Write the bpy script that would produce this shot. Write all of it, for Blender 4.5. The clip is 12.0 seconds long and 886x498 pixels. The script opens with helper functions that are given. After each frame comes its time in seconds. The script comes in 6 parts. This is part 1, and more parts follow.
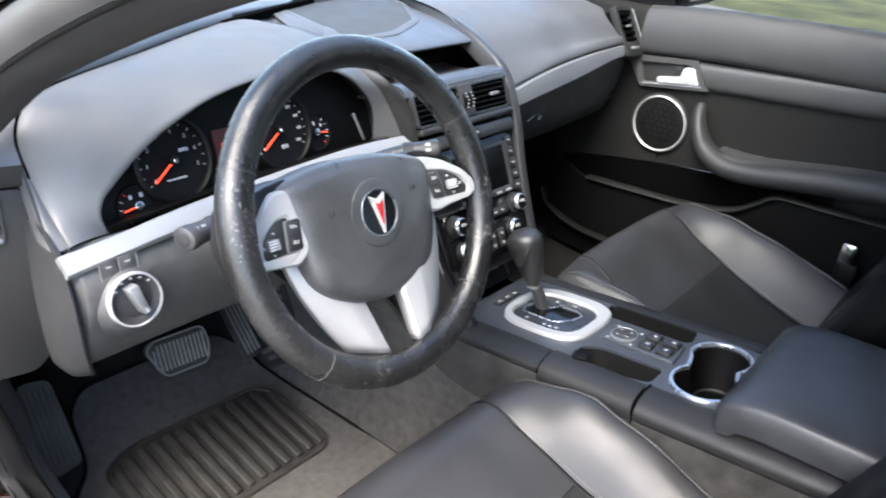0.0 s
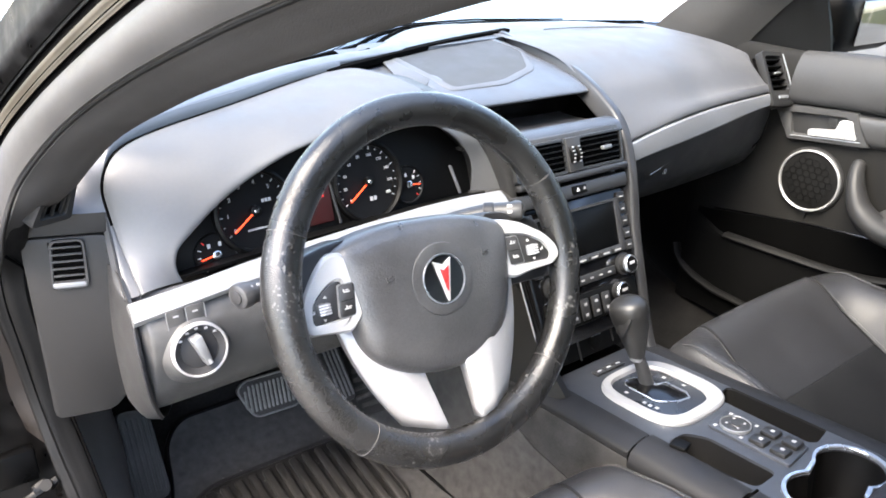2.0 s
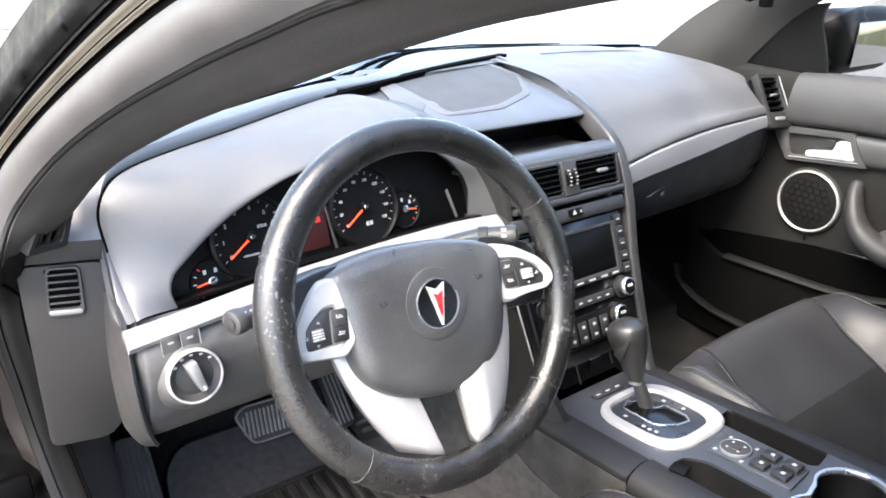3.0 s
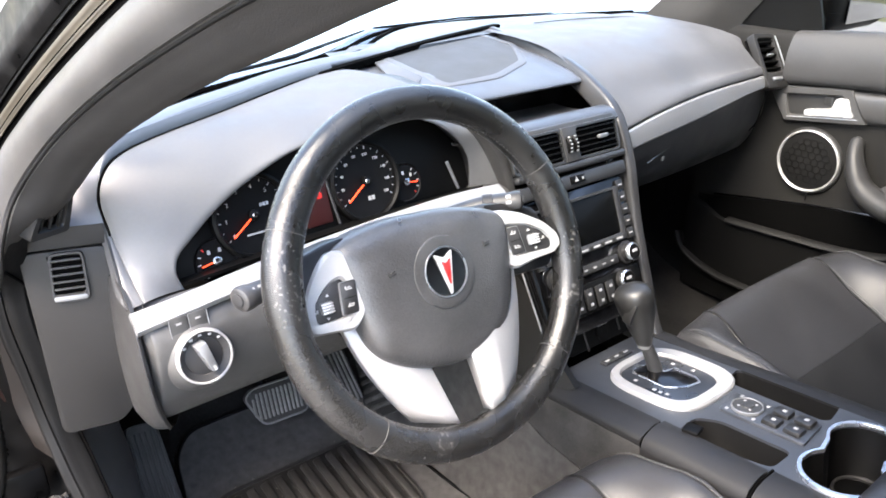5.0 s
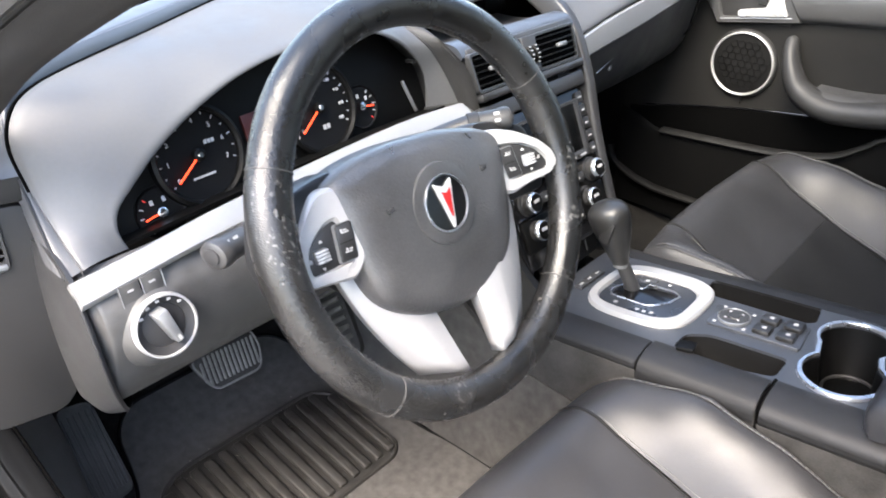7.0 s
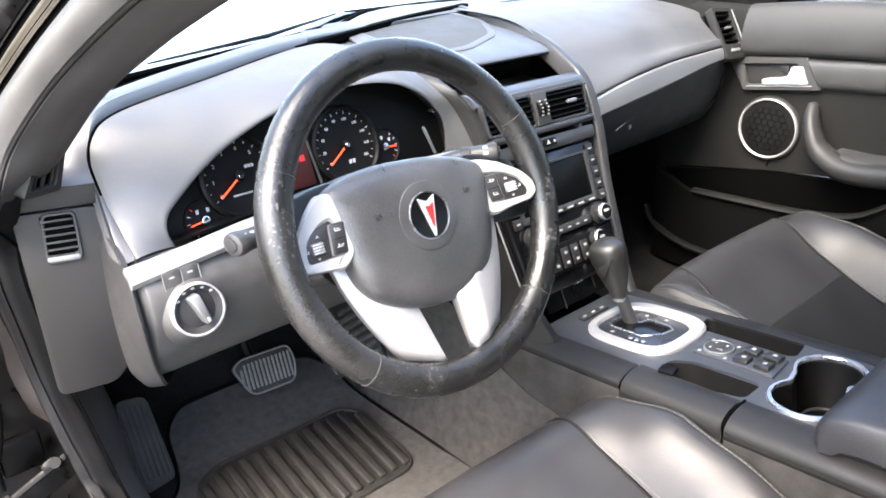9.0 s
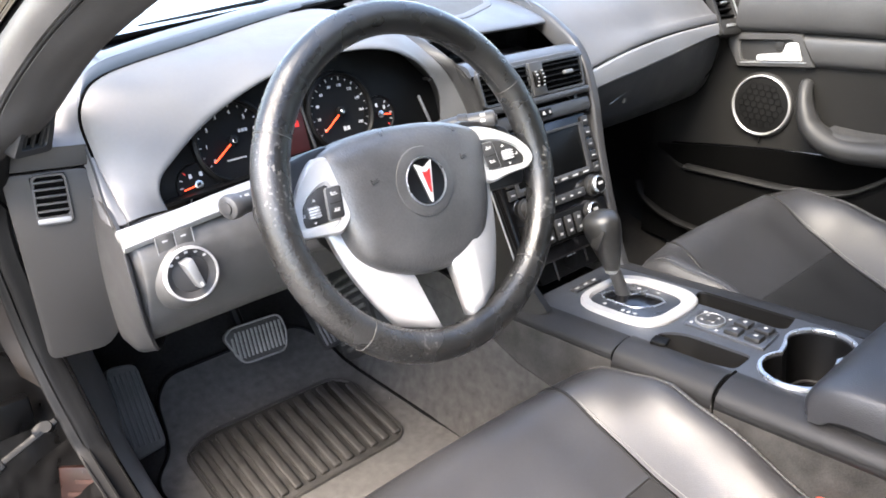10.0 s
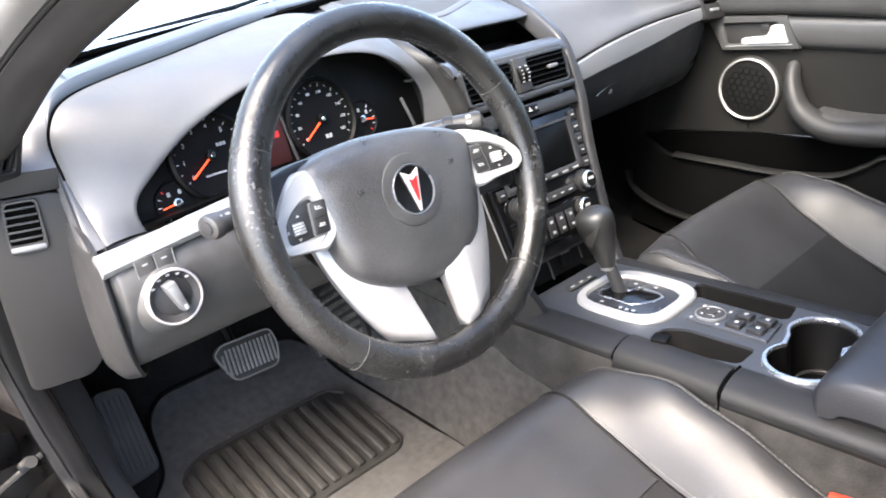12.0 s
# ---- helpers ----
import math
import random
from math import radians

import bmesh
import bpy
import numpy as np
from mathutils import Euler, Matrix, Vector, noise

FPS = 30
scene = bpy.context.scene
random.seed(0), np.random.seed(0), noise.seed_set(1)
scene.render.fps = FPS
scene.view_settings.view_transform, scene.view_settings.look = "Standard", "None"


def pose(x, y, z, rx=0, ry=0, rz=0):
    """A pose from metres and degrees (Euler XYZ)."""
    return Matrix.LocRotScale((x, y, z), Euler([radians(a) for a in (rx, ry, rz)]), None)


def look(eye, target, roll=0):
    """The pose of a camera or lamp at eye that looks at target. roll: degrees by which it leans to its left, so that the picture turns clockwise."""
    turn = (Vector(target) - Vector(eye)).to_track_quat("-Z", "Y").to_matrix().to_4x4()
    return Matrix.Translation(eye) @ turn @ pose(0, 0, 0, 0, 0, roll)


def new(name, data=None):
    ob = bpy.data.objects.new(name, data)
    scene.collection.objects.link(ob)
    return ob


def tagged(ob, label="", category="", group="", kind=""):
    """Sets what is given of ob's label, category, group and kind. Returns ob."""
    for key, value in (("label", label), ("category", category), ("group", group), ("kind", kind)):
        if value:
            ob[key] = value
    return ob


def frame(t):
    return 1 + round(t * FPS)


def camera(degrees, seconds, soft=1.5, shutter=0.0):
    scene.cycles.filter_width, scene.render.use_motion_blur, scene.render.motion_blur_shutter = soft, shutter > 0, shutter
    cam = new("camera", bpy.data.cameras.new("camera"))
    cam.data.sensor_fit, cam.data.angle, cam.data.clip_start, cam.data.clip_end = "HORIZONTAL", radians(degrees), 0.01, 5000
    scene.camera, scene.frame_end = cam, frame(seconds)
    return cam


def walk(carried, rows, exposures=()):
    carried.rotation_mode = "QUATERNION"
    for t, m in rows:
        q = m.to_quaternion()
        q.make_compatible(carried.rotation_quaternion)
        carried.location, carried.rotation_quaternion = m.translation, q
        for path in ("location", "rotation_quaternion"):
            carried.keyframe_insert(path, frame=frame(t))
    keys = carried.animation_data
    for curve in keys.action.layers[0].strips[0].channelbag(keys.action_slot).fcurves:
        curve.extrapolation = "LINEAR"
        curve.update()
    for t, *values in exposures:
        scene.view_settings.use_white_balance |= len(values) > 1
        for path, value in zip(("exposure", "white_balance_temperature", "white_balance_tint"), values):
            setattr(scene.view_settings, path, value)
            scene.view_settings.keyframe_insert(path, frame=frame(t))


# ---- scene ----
EXPOSURE = 3.55
cam = camera(61.43, 12.0, soft=1.7, shutter=0.35)
# seconds, x, y, z, rx, ry, rz
PATH = [
    (0.0, -0.9002, -0.5249, 1.1642, 62.80, -5.07, -49.19),
    (0.5, -0.8880, -0.5331, 1.1650, 63.93, -3.35, -42.66),
    (1.0, -0.8474, -0.5565, 1.1683, 64.72, -2.51, -37.61),
    (1.5, -0.8198, -0.5372, 1.1625, 63.68, -2.04, -35.71),
    (2.0, -0.7890, -0.5371, 1.1793, 64.44, -3.04, -37.07),
    (2.5, -0.7944, -0.5224, 1.1838, 65.81, -3.24, -34.63),
    (3.0, -0.7802, -0.5445, 1.1824, 66.17, -2.48, -36.91),
    (5.0, -0.7880, -0.5391, 1.1664, 64.86, -0.33, -38.16),
    (5.5, -0.8014, -0.5277, 1.1566, 63.25, -1.18, -35.36),
    (6.0, -0.8185, -0.4866, 1.1337, 61.77, -0.14, -35.29),
    (6.5, -0.8231, -0.3557, 1.1354, 61.04, -0.36, -43.68),
    (7.0, -0.8066, -0.4083, 1.1246, 59.57, -0.06, -47.68),
    (9.0, -0.8352, -0.5784, 1.1211, 65.42, 0.73, -40.98),
    (9.5, -0.8452, -0.5737, 1.1149, 64.58, 0.03, -40.99),
    (10.0, -0.8437, -0.5735, 1.1082, 63.76, -0.34, -41.56),
    (10.5, -0.8371, -0.5641, 1.0973, 62.19, 1.18, -41.56),
    (11.0, -0.8225, -0.5408, 1.0930, 61.24, 1.77, -43.63),
    (11.5, -0.8311, -0.5328, 1.1004, 62.78, 2.74, -42.59),
    (12.0, -0.8235, -0.5493, 1.1095, 63.31, 1.88, -43.52),
]
walk(cam, [(t, pose(x, y, z, rx, ry, rz)) for t, x, y, z, rx, ry, rz in PATH],
     exposures=[(0.0, EXPOSURE - 0.45, 6700, 11), (0.5, EXPOSURE - 0.05, 7000, 13), (1.5, EXPOSURE, 7150, 13), (5.0, EXPOSURE + 0.02, 7200, 14), (6.0, EXPOSURE + 0.06, 7250, 14), (6.5, EXPOSURE - 0.16, 7100, 13), (9.0, EXPOSURE + 0.11, 7200, 14), (12.0, EXPOSURE + 0.11, 7200, 14)])

# ---- light ----
world = bpy.data.worlds.new("world")
scene.world = world
world.use_nodes = True
wn = world.node_tree.nodes
wl = world.node_tree.links
sky = wn.new("ShaderNodeTexSky")
sky.sky_type = "NISHITA"
sky.sun_disc = False
sky.sun_elevation = radians(54)
sky.sun_rotation = radians(-97)
sky.air_density, sky.dust_density = 1.0, 1.8
bgd = wn["Background"]
bgd.inputs["Strength"].default_value = 0.15
wl.new(sky.outputs["Color"], bgd.inputs["Color"])
sun_data = bpy.data.lights.new("sun", "SUN")
sun_data.energy, sun_data.angle, sun_data.color = 1.5, radians(34), (1.0, 0.96, 0.9)
sun = new("sun", sun_data)
sun.matrix_world = look((-5.6, -0.8, 7.8), (0, 0, 0))


# ---- materials ----
def principled(name):
    m = bpy.data.materials.new(name)
    m.use_nodes = True
    return m, m.node_tree.nodes, m.node_tree.links, m.node_tree.nodes["Principled BSDF"]


def mat(name, color, rough=0.5, metal=0.0, grain=0.0, grain_size=900.0, blotch=0.15, blotch_size=14.0,
        spec=0.5, coat=0.0, rough_var=0.12, kind="noise", random_tint=0.0):
    """A surface with colour variation at two scales, uneven gloss and a fine grain in relief."""
    m, n, l, b = principled(name)
    co = n.new("ShaderNodeTexCoord")
    big = n.new("ShaderNodeTexNoise")
    big.inputs["Scale"].default_value = blotch_size
    big.inputs["Detail"].default_value = 5
    l.new(co.outputs["Object"], big.inputs["Vector"])
    fine = n.new("ShaderNodeTexNoise")
    fine.inputs["Scale"].default_value = blotch_size * 18
    fine.inputs["Detail"].default_value = 3
    l.new(co.outputs["Object"], fine.inputs["Vector"])
    both = n.new("ShaderNodeMath")
    both.operation = "MULTIPLY_ADD"
    l.new(fine.outputs["Fac"], both.inputs[0])
    both.inputs[1].default_value = 0.45
    l.new(big.outputs["Fac"], both.inputs[2])
    ramp = n.new("ShaderNodeMapRange")
    ramp.inputs["From Min"].default_value, ramp.inputs["From Max"].default_value = 0.45, 1.0
    ramp.inputs["To Min"].default_value, ramp.inputs["To Max"].default_value = 1 - blotch, 1 + blotch
    l.new(both.outputs[0], ramp.inputs["Value"])
    hue = n.new("ShaderNodeHueSaturation")
    hue.inputs["Color"].default_value = (*color, 1)
    l.new(ramp.outputs["Result"], hue.inputs["Value"])
    l.new(hue.outputs["Color"], b.inputs["Base Color"])
    rr = n.new("ShaderNodeMapRange")
    rr.inputs["From Min"].default_value, rr.inputs["From Max"].default_value = 0.3, 0.7
    rr.inputs["To Min"].default_value, rr.inputs["To Max"].default_value = max(0.02, rough - rough_var), min(1, rough + rough_var)
    l.new(big.outputs["Fac"], rr.inputs["Value"])
    l.new(rr.outputs["Result"], b.inputs["Roughness"])
    b.inputs["Metallic"].default_value = metal
    b.inputs["Specular IOR Level"].default_value = spec
    b.inputs["Coat Weight"].default_value = coat
    if grain:
        tex = n.new("ShaderNodeTexVoronoi" if kind == "leather" else "ShaderNodeTexNoise")
        tex.inputs["Scale"].default_value = grain_size
        l.new(co.outputs["Object"], tex.inputs["Vector"])
        bump = n.new("ShaderNodeBump")
        bump.inputs["Strength"].default_value = grain
        bump.inputs["Distance"].default_value = 0.001
        l.new(tex.outputs[0 if kind != "leather" else "Distance"], bump.inputs["Height"])
        l.new(bump.outputs["Normal"], b.inputs["Normal"])
    return m


def glow(name, color, strength):
    m, n, l, b = principled(name)
    b.inputs["Base Color"].default_value = (*color, 1)
    b.inputs["Emission Color"].default_value = (*color, 1)
    b.inputs["Emission Strength"].default_value = strength
    b.inputs["Roughness"].default_value = 0.5
    return m


DASH = mat("dash_soft_plastic", (0.066, 0.067, 0.0695), 0.56, grain=0.12, grain_size=1100, blotch=0.1, spec=0.75)
TRIM = mat("trim_plastic", (0.030, 0.030, 0.0304), 0.42, grain=0.12, grain_size=1300, blotch=0.1, spec=0.35)
DARK = mat("black_plastic", (0.0025, 0.0025, 0.0025), 0.5, grain=0.1, grain_size=1300, spec=0.12)
GLOSS = mat("gloss_black", (0.004, 0.004, 0.0045), 0.16, blotch=0.1, rough_var=0.06)
SILVER = mat("satin_silver_paint", (0.35, 0.35, 0.35), 0.38, metal=0.35, blotch=0.05, grain=0.03, grain_size=2500)
GREYMET = mat("grey_metallic_trim", (0.198, 0.204, 0.21), 0.4, metal=0.5, blotch=0.06)
CHROME = mat("chrome", (0.6, 0.6, 0.61), 0.2, metal=1.0, blotch=0.05, rough_var=0.05)
LEATHER = mat("black_leather", (0.0255, 0.0255, 0.0266), 0.40, grain=0.2, grain_size=900, kind="leather", blotch=0.14, spec=0.37)
RIMLEATHER = mat("worn_rim_leather", (0.0095, 0.0095, 0.0095), 0.27, grain=0.26, grain_size=820, kind="leather", blotch=0.4, blotch_size=30, rough_var=0.10, spec=0.62)
SUEDE = mat("seat_centre_fabric", (0.016, 0.0163, 0.0166), 0.75, grain=0.3, grain_size=1500, blotch=0.2, spec=0.08)
THREAD = mat("stitch_thread", (0.022, 0.0215, 0.021), 0.8, blotch=0.1)
SEATTHREAD = mat("pale_seat_thread", (0.085, 0.083, 0.08), 0.8, blotch=0.2)
# blackened: the shade of the footwells sits in the carpet's colour
CARPET = mat("shade_black_carpet", (0.020, 0.0191, 0.018), 0.95, grain=1.0, grain_size=1400, blotch=0.45, blotch_size=11, spec=0.02)
CARPETWALL = mat("tunnel_carpet", (0.0546, 0.0533, 0.0507), 0.95, grain=1.0, grain_size=1100, blotch=0.32, blotch_size=60, spec=0.03)
MATRUB = mat("dusty_rubber", (0.023, 0.0219, 0.0200), 0.55, grain=0.5, grain_size=500, blotch=0.45, blotch_size=55, spec=0.3)
PEDAL = mat("worn_pedal_rubber", (0.15, 0.145, 0.138), 0.55, grain=0.3, grain_size=400, blotch=0.4, spec=0.35)
# dash plastic with the sky's blue reflection put into its base colour
RAILTOP = mat("sky_tinted_dash", (0.056, 0.063, 0.074), 0.42, grain=0.1, grain_size=1100, blotch=0.06, spec=0.75)
KNEEMAT = mat("speckled_knee_panel", (0.052, 0.0515, 0.0505), 0.48, grain=0.35, grain_size=700, blotch=0.22, blotch_size=60, spec=0.45)
ENDTRIM = mat("end_panel_plastic", (0.013, 0.0128, 0.0127), 0.52, grain=0.12, grain_size=1200, blotch=0.1, spec=0.3)
FLANGEDIM = mat("reflection_beige_dim", (0.011, 0.0085, 0.007), 0.6, blotch=0.45, blotch_size=30, spec=0.25)
DASHSTRIP = mat("satin_dash_strip", (0.25, 0.25, 0.25), 0.4, metal=0.35, blotch=0.05, grain=0.03, grain_size=2500)
LINING = mat("black_hood_lining", (0.010, 0.010, 0.0102), 0.38, grain=0.08, grain_size=1200, blotch=0.1, spec=0.35)
VENTTOP = mat("vent_ledge_plastic", (0.034, 0.038, 0.045), 0.4, grain=0.1, grain_size=1100, blotch=0.06, spec=0.7)
SCUFF = mat("dusty_scuff_rubber", (0.085, 0.080, 0.072), 0.75, grain=0.3, grain_size=500, blotch=0.5, blotch_size=60, spec=0.15)
PEDALDARK = mat("dark_pedal_rubber", (0.030, 0.029, 0.0275), 0.6, grain=0.3, grain_size=400, blotch=0.5, spec=0.3)
CONTOP = mat("console_blue_grey", (0.031, 0.034, 0.040), 0.38, grain=0.08, grain_size=1200, blotch=0.08, spec=0.55)
PAINT = mat("black_car_paint", (0.006, 0.006, 0.007), 0.12, coat=1.0, blotch=0.2, rough_var=0.05)
STRAPMET = mat("greasy_bare_metal", (0.0045, 0.0045, 0.0044), 0.45, metal=0.0, blotch=0.9, blotch_size=90, rough_var=0.2, spec=0.14)
STEEL = mat("greasy_steel", (0.005, 0.005, 0.005), 0.6, metal=0.1, blotch=0.6, blotch_size=40, spec=0.2)
BROWNRED = mat("brown_red_gloss", (0.013, 0.0055, 0.0042), 0.35, blotch=0.6, blotch_size=30, spec=0.2)
STREAKORANGE = mat("orange_reflection", (0.026, 0.010, 0.0065), 0.4, blotch=0.6, blotch_size=40, spec=0.3)
# beige puts the ground's reflection in the jamb paint into the colour
FLANGEBEIGE = mat("dull_flange_beige", (0.050, 0.044, 0.034), 0.5, blotch=0.2, spec=0.3)
HEADLINER = mat("grey_headliner", (0.066, 0.0638, 0.0605), 0.95, grain=0.5, grain_size=900, blotch=0.15, spec=0.1)
PILLAR = mat("pillar_trim", (0.032, 0.0306, 0.0294), 0.7, grain=0.3, grain_size=900, blotch=0.12, spec=0.3)
NEEDLE = glow("lit_needle", (0.9, 0.06, 0.02), 0.36)
DIGITS = mat("dial_print", (0.36, 0.36, 0.36), 0.6, blotch=0.05)
DIGITRED = glow("red_print", (0.5, 0.02, 0.015), 0.02)
REDLCD = glow("red_display", (0.02, 0.0012, 0.0008), 0.06)
REDENAMEL = mat("red_enamel", (0.36, 0.016, 0.016), 0.2, blotch=0.1, coat=0.6)
SCREEN = mat("screen_glass", (0.003, 0.0033, 0.0036), 0.22, spec=0.08, blotch=0.1, rough_var=0.03)
BUTTON = mat("button_black", (0.016, 0.016, 0.0165), 0.45, blotch=0.15, spec=0.4)
MARK = mat("white_print", (0.30, 0.30, 0.30), 0.6, blotch=0.08)
REDBUCKLE = mat("red_button_plastic", (0.525, 0.063, 0.035), 0.4, blotch=0.1)
DOORMAT = mat("door_soft_plastic", (0.0100, 0.0098, 0.0093), 0.7, grain=0.2, grain_size=900, blotch=0.15, spec=0.12)
GRILLE = mat("speaker_cloth", (0.0054, 0.0054, 0.0054), 0.8, grain=0.8, grain_size=700, blotch=0.2, spec=0.08)
CONCRETE = mat("pale_concrete", (0.21, 0.205, 0.195), 0.9, grain=0.5, grain_size=60, blotch=0.15, blotch_size=0.8)
GRASS = mat("lawn", (0.085, 0.092, 0.036), 0.95, grain=1.0, grain_size=40, blotch=0.75, blotch_size=1.6)


def make_glass(name="window_glass", tint=(0.88, 0.92, 0.9), gloss=0.05):
    m = bpy.data.materials.new(name)
    m.use_nodes = True
    n, l = m.node_tree.nodes, m.node_tree.links
    n.clear()
    out = n.new("ShaderNodeOutputMaterial")
    mix = n.new("ShaderNodeMixShader")
    clear = n.new("ShaderNodeBsdfTransparent")
    clear.inputs["Color"].default_value = (*tint, 1)
    gl = n.new("ShaderNodeBsdfGlossy")
    gl.inputs["Roughness"].default_value = 0.02
    mix.inputs[0].default_value = gloss
    l.new(clear.outputs[0], mix.inputs[1])
    l.new(gl.outputs[0], mix.inputs[2])
    l.new(mix.outputs[0], out.inputs[0])
    return m


GLASS = make_glass("window_glass", (0.80, 0.83, 0.82), 0.03)
DOORGLASS = make_glass("door_glass", (0.34, 0.35, 0.34), 0.05)
PRIVACY = make_glass("dark_tinted_glass", (0.16, 0.17, 0.17))


# ---- building helpers ----
def thing(name, label, category, group="", kind="", at=(0, 0, 0)):
    ob = new(name)
    ob.location = at
    ob.empty_display_size = 0.05
    bpy.context.view_layer.update()
    return tagged(ob, label, category, group, kind)


def part(name, bm, material, parent=None, label="", smooth=True, thick=0.0):
    """Links a bmesh, in world coordinates, as one mesh object under a thing or a part."""
    me = bpy.data.meshes.new(name)
    bmesh.ops.recalc_face_normals(bm, faces=bm.faces)
    bm.to_mesh(me)
    bm.free()
    if smooth:
        me.shade_smooth()
        me.set_sharp_from_angle(angle=radians(38))
    me.materials.append(material)
    ob = new(name, me)
    if parent is not None:
        base = parent
        off = Vector((0, 0, 0))
        while base is not None:
            off += Vector(base.location)
            base = base.parent
        ob.parent = parent
        ob.location = -off
        # keep the origin on the thing, the mesh in place
        me.transform(Matrix.Translation(-off))
        ob.location = (0, 0, 0)
    if thick:
        md = ob.modifiers.new("thickness", "SOLIDIFY")
        md.thickness, md.offset = thick, 0.0
    if label:
        tagged(ob, label)
    return ob


def cat(p0, p1, p2, p3, t):
    return 0.5 * ((2 * p1) + (-p0 + p2) * t + (2 * p0 - 5 * p1 + 4 * p2 - p3) * t * t + (-p0 + 3 * p1 - 3 * p2 + p3) * t ** 3)


def spline(pts, n=6, closed=False):
    """A smooth line through the points."""
    P = [np.array(p, float) for p in pts]
    k = len(P)
    out = []
    for i in range(k if closed else k - 1):
        if closed:
            q = [P[(i + j - 1) % k] for j in range(4)]
        else:
            q = [P[max(i - 1, 0)], P[i], P[i + 1], P[min(i + 2, k - 1)]]
        for s in range(n):
            out.append(cat(*q, s / n))
    if not closed:
        out.append(P[-1])
    return out


def grid_bm(rows, bm=None, close_u=False, close_v=False):
    bm = bm or bmesh.new()
    V = [[bm.verts.new(tuple(p)) for p in r] for r in rows]
    a, b = len(V), len(V[0])
    for i in range(a if close_u else a - 1):
        for j in range(b if close_v else b - 1):
            q = [V[i][j], V[(i + 1) % a][j], V[(i + 1) % a][(j + 1) % b], V[i][(j + 1) % b]]
            if len(set(q)) == 4:
                bm.faces.new(q)
    return bm, V


def loft(rows, nu=6, nv=6, bm=None):
    """A smooth sheet through rows of control points."""
    rows = [spline(r, nv) for r in rows]
    cols = [spline([r[j] for r in rows], nu) for j in range(len(rows[0]))]
    return grid_bm(cols, bm)[0]


def sheet(rows, nu=6, nv=6, drop=(0, 0, -0.006)):
    """The same with an underside and closed rims."""
    rows = [spline(r, nv) for r in rows]
    cols = [spline([r[j] for r in rows], nu) for j in range(len(rows[0]))]
    bm, top = grid_bm(cols)
    d = np.array(drop)
    _, low = grid_bm([[p + d for p in c] for c in cols], bm)
    a, b = len(top), len(top[0])
    for i in range(a - 1):
        for j in (0, b - 1):
            bm.faces.new((top[i][j], top[i + 1][j], low[i + 1][j], low[i][j]))
    for j in range(b - 1):
        for i in (0, a - 1):
            bm.faces.new((top[i][j], top[i][j + 1], low[i][j + 1], low[i][j]))
    return bm


def sweep(path, profile, closed=False, up=(0, 0, 1), scale=None, bm=None, caps=True):
    """Carries a closed profile (side, up) along a path."""
    P = [Vector(p) for p in path]
    k = len(P)
    rings = []
    for i in range(k):
        a = P[(i - 1) % k] if closed or i else P[i]
        b = P[(i + 1) % k] if closed or i < k - 1 else P[i]
        t = (b - a).normalized()
        s = t.cross(Vector(up)).normalized()
        w = s.cross(t).normalized()
        f = scale[i] if scale else 1
        rings.append([P[i] + s * (x * f) + w * (y * f) for x, y in profile])
    bm, V = grid_bm(rings, bm, close_u=closed, close_v=True)
    if caps and not closed:
        bm.faces.new(V[0])
        bm.faces.new(V[-1])
    return bm


def circle(r, n=12, ry=None):
    ry = r if ry is None else ry
    return [(r * math.cos(2 * math.pi * i / n), ry * math.sin(2 * math.pi * i / n)) for i in range(n)]


def rbox(c, s, bevel=0.003, m=None, bm=None, seg=2):
    """A box with rounded edges: centre, size."""
    b = bmesh.new()
    bmesh.ops.create_cube(b, size=1)
    bmesh.ops.scale(b, vec=s, verts=b.verts)
    if bevel:
        bmesh.ops.bevel(b, geom=b.edges[:], offset=min(bevel, min(s) * 0.45), segments=seg, affect="EDGES", profile=0.5)
    mm = (m or Matrix.Identity(4)) @ Matrix.Translation(c)
    b.transform(mm)
    if bm is None:
        return b
    return merge(bm, b)


def merge(bm, b):
    tmp = bpy.data.meshes.new("tmp")
    b.to_mesh(tmp)
    b.free()
    bm.from_mesh(tmp)
    bpy.data.meshes.remove(tmp)
    return bm


def round_outline(pts, r, n=4):
    """Rounds the corners of a 2D outline."""
    out = []
    k = len(pts)
    for i in range(k):
        a, b, c = (np.array(pts[(i + j) % k], float) for j in (-1, 0, 1))
        u, v = a - b, c - b
        d = min(r, np.linalg.norm(u) * 0.45, np.linalg.norm(v) * 0.45)
        p, q = b + u / np.linalg.norm(u) * d, b + v / np.linalg.norm(v) * d
        for s in range(n + 1):
            t = s / n
            out.append(tuple((1 - t) ** 2 * p + 2 * t * (1 - t) * b + t * t * q))
    return out


def plate(outline, m, z0, z1, bevel=0.002, dome=0.0, hole=None):
    """A solid plate of a 2D outline in the frame m, between two heights, with a rounded, possibly domed top."""
    bm = bmesh.new()
    o = np.array(outline, float)
    c = o.mean(0)
    rings = [(1.0, z0), (1.0, z1 - bevel)]
    size = np.abs(o - c).max()
    k = 1 - bevel / size
    rings += [(1 - (1 - k) * 0.3, z1 - bevel * 0.3), (k, z1)]
    if dome:
        for f in (0.85, 0.68, 0.5, 0.3, 0.12):
            rings.append((k * f, z1 + dome * (1 - f * f)))
    V = []
    for f, z in rings:
        V.append([bm.verts.new(m @ Vector((*(c + (p - c) * f), z))) for p in o])
    n = len(o)
    for a, b in zip(V, V[1:]):
        for i in range(n):
            bm.faces.new((a[i], a[(i + 1) % n], b[(i + 1) % n], b[i]))
    bm.faces.new(V[0])
    bm.faces.new(V[-1])
    return bm


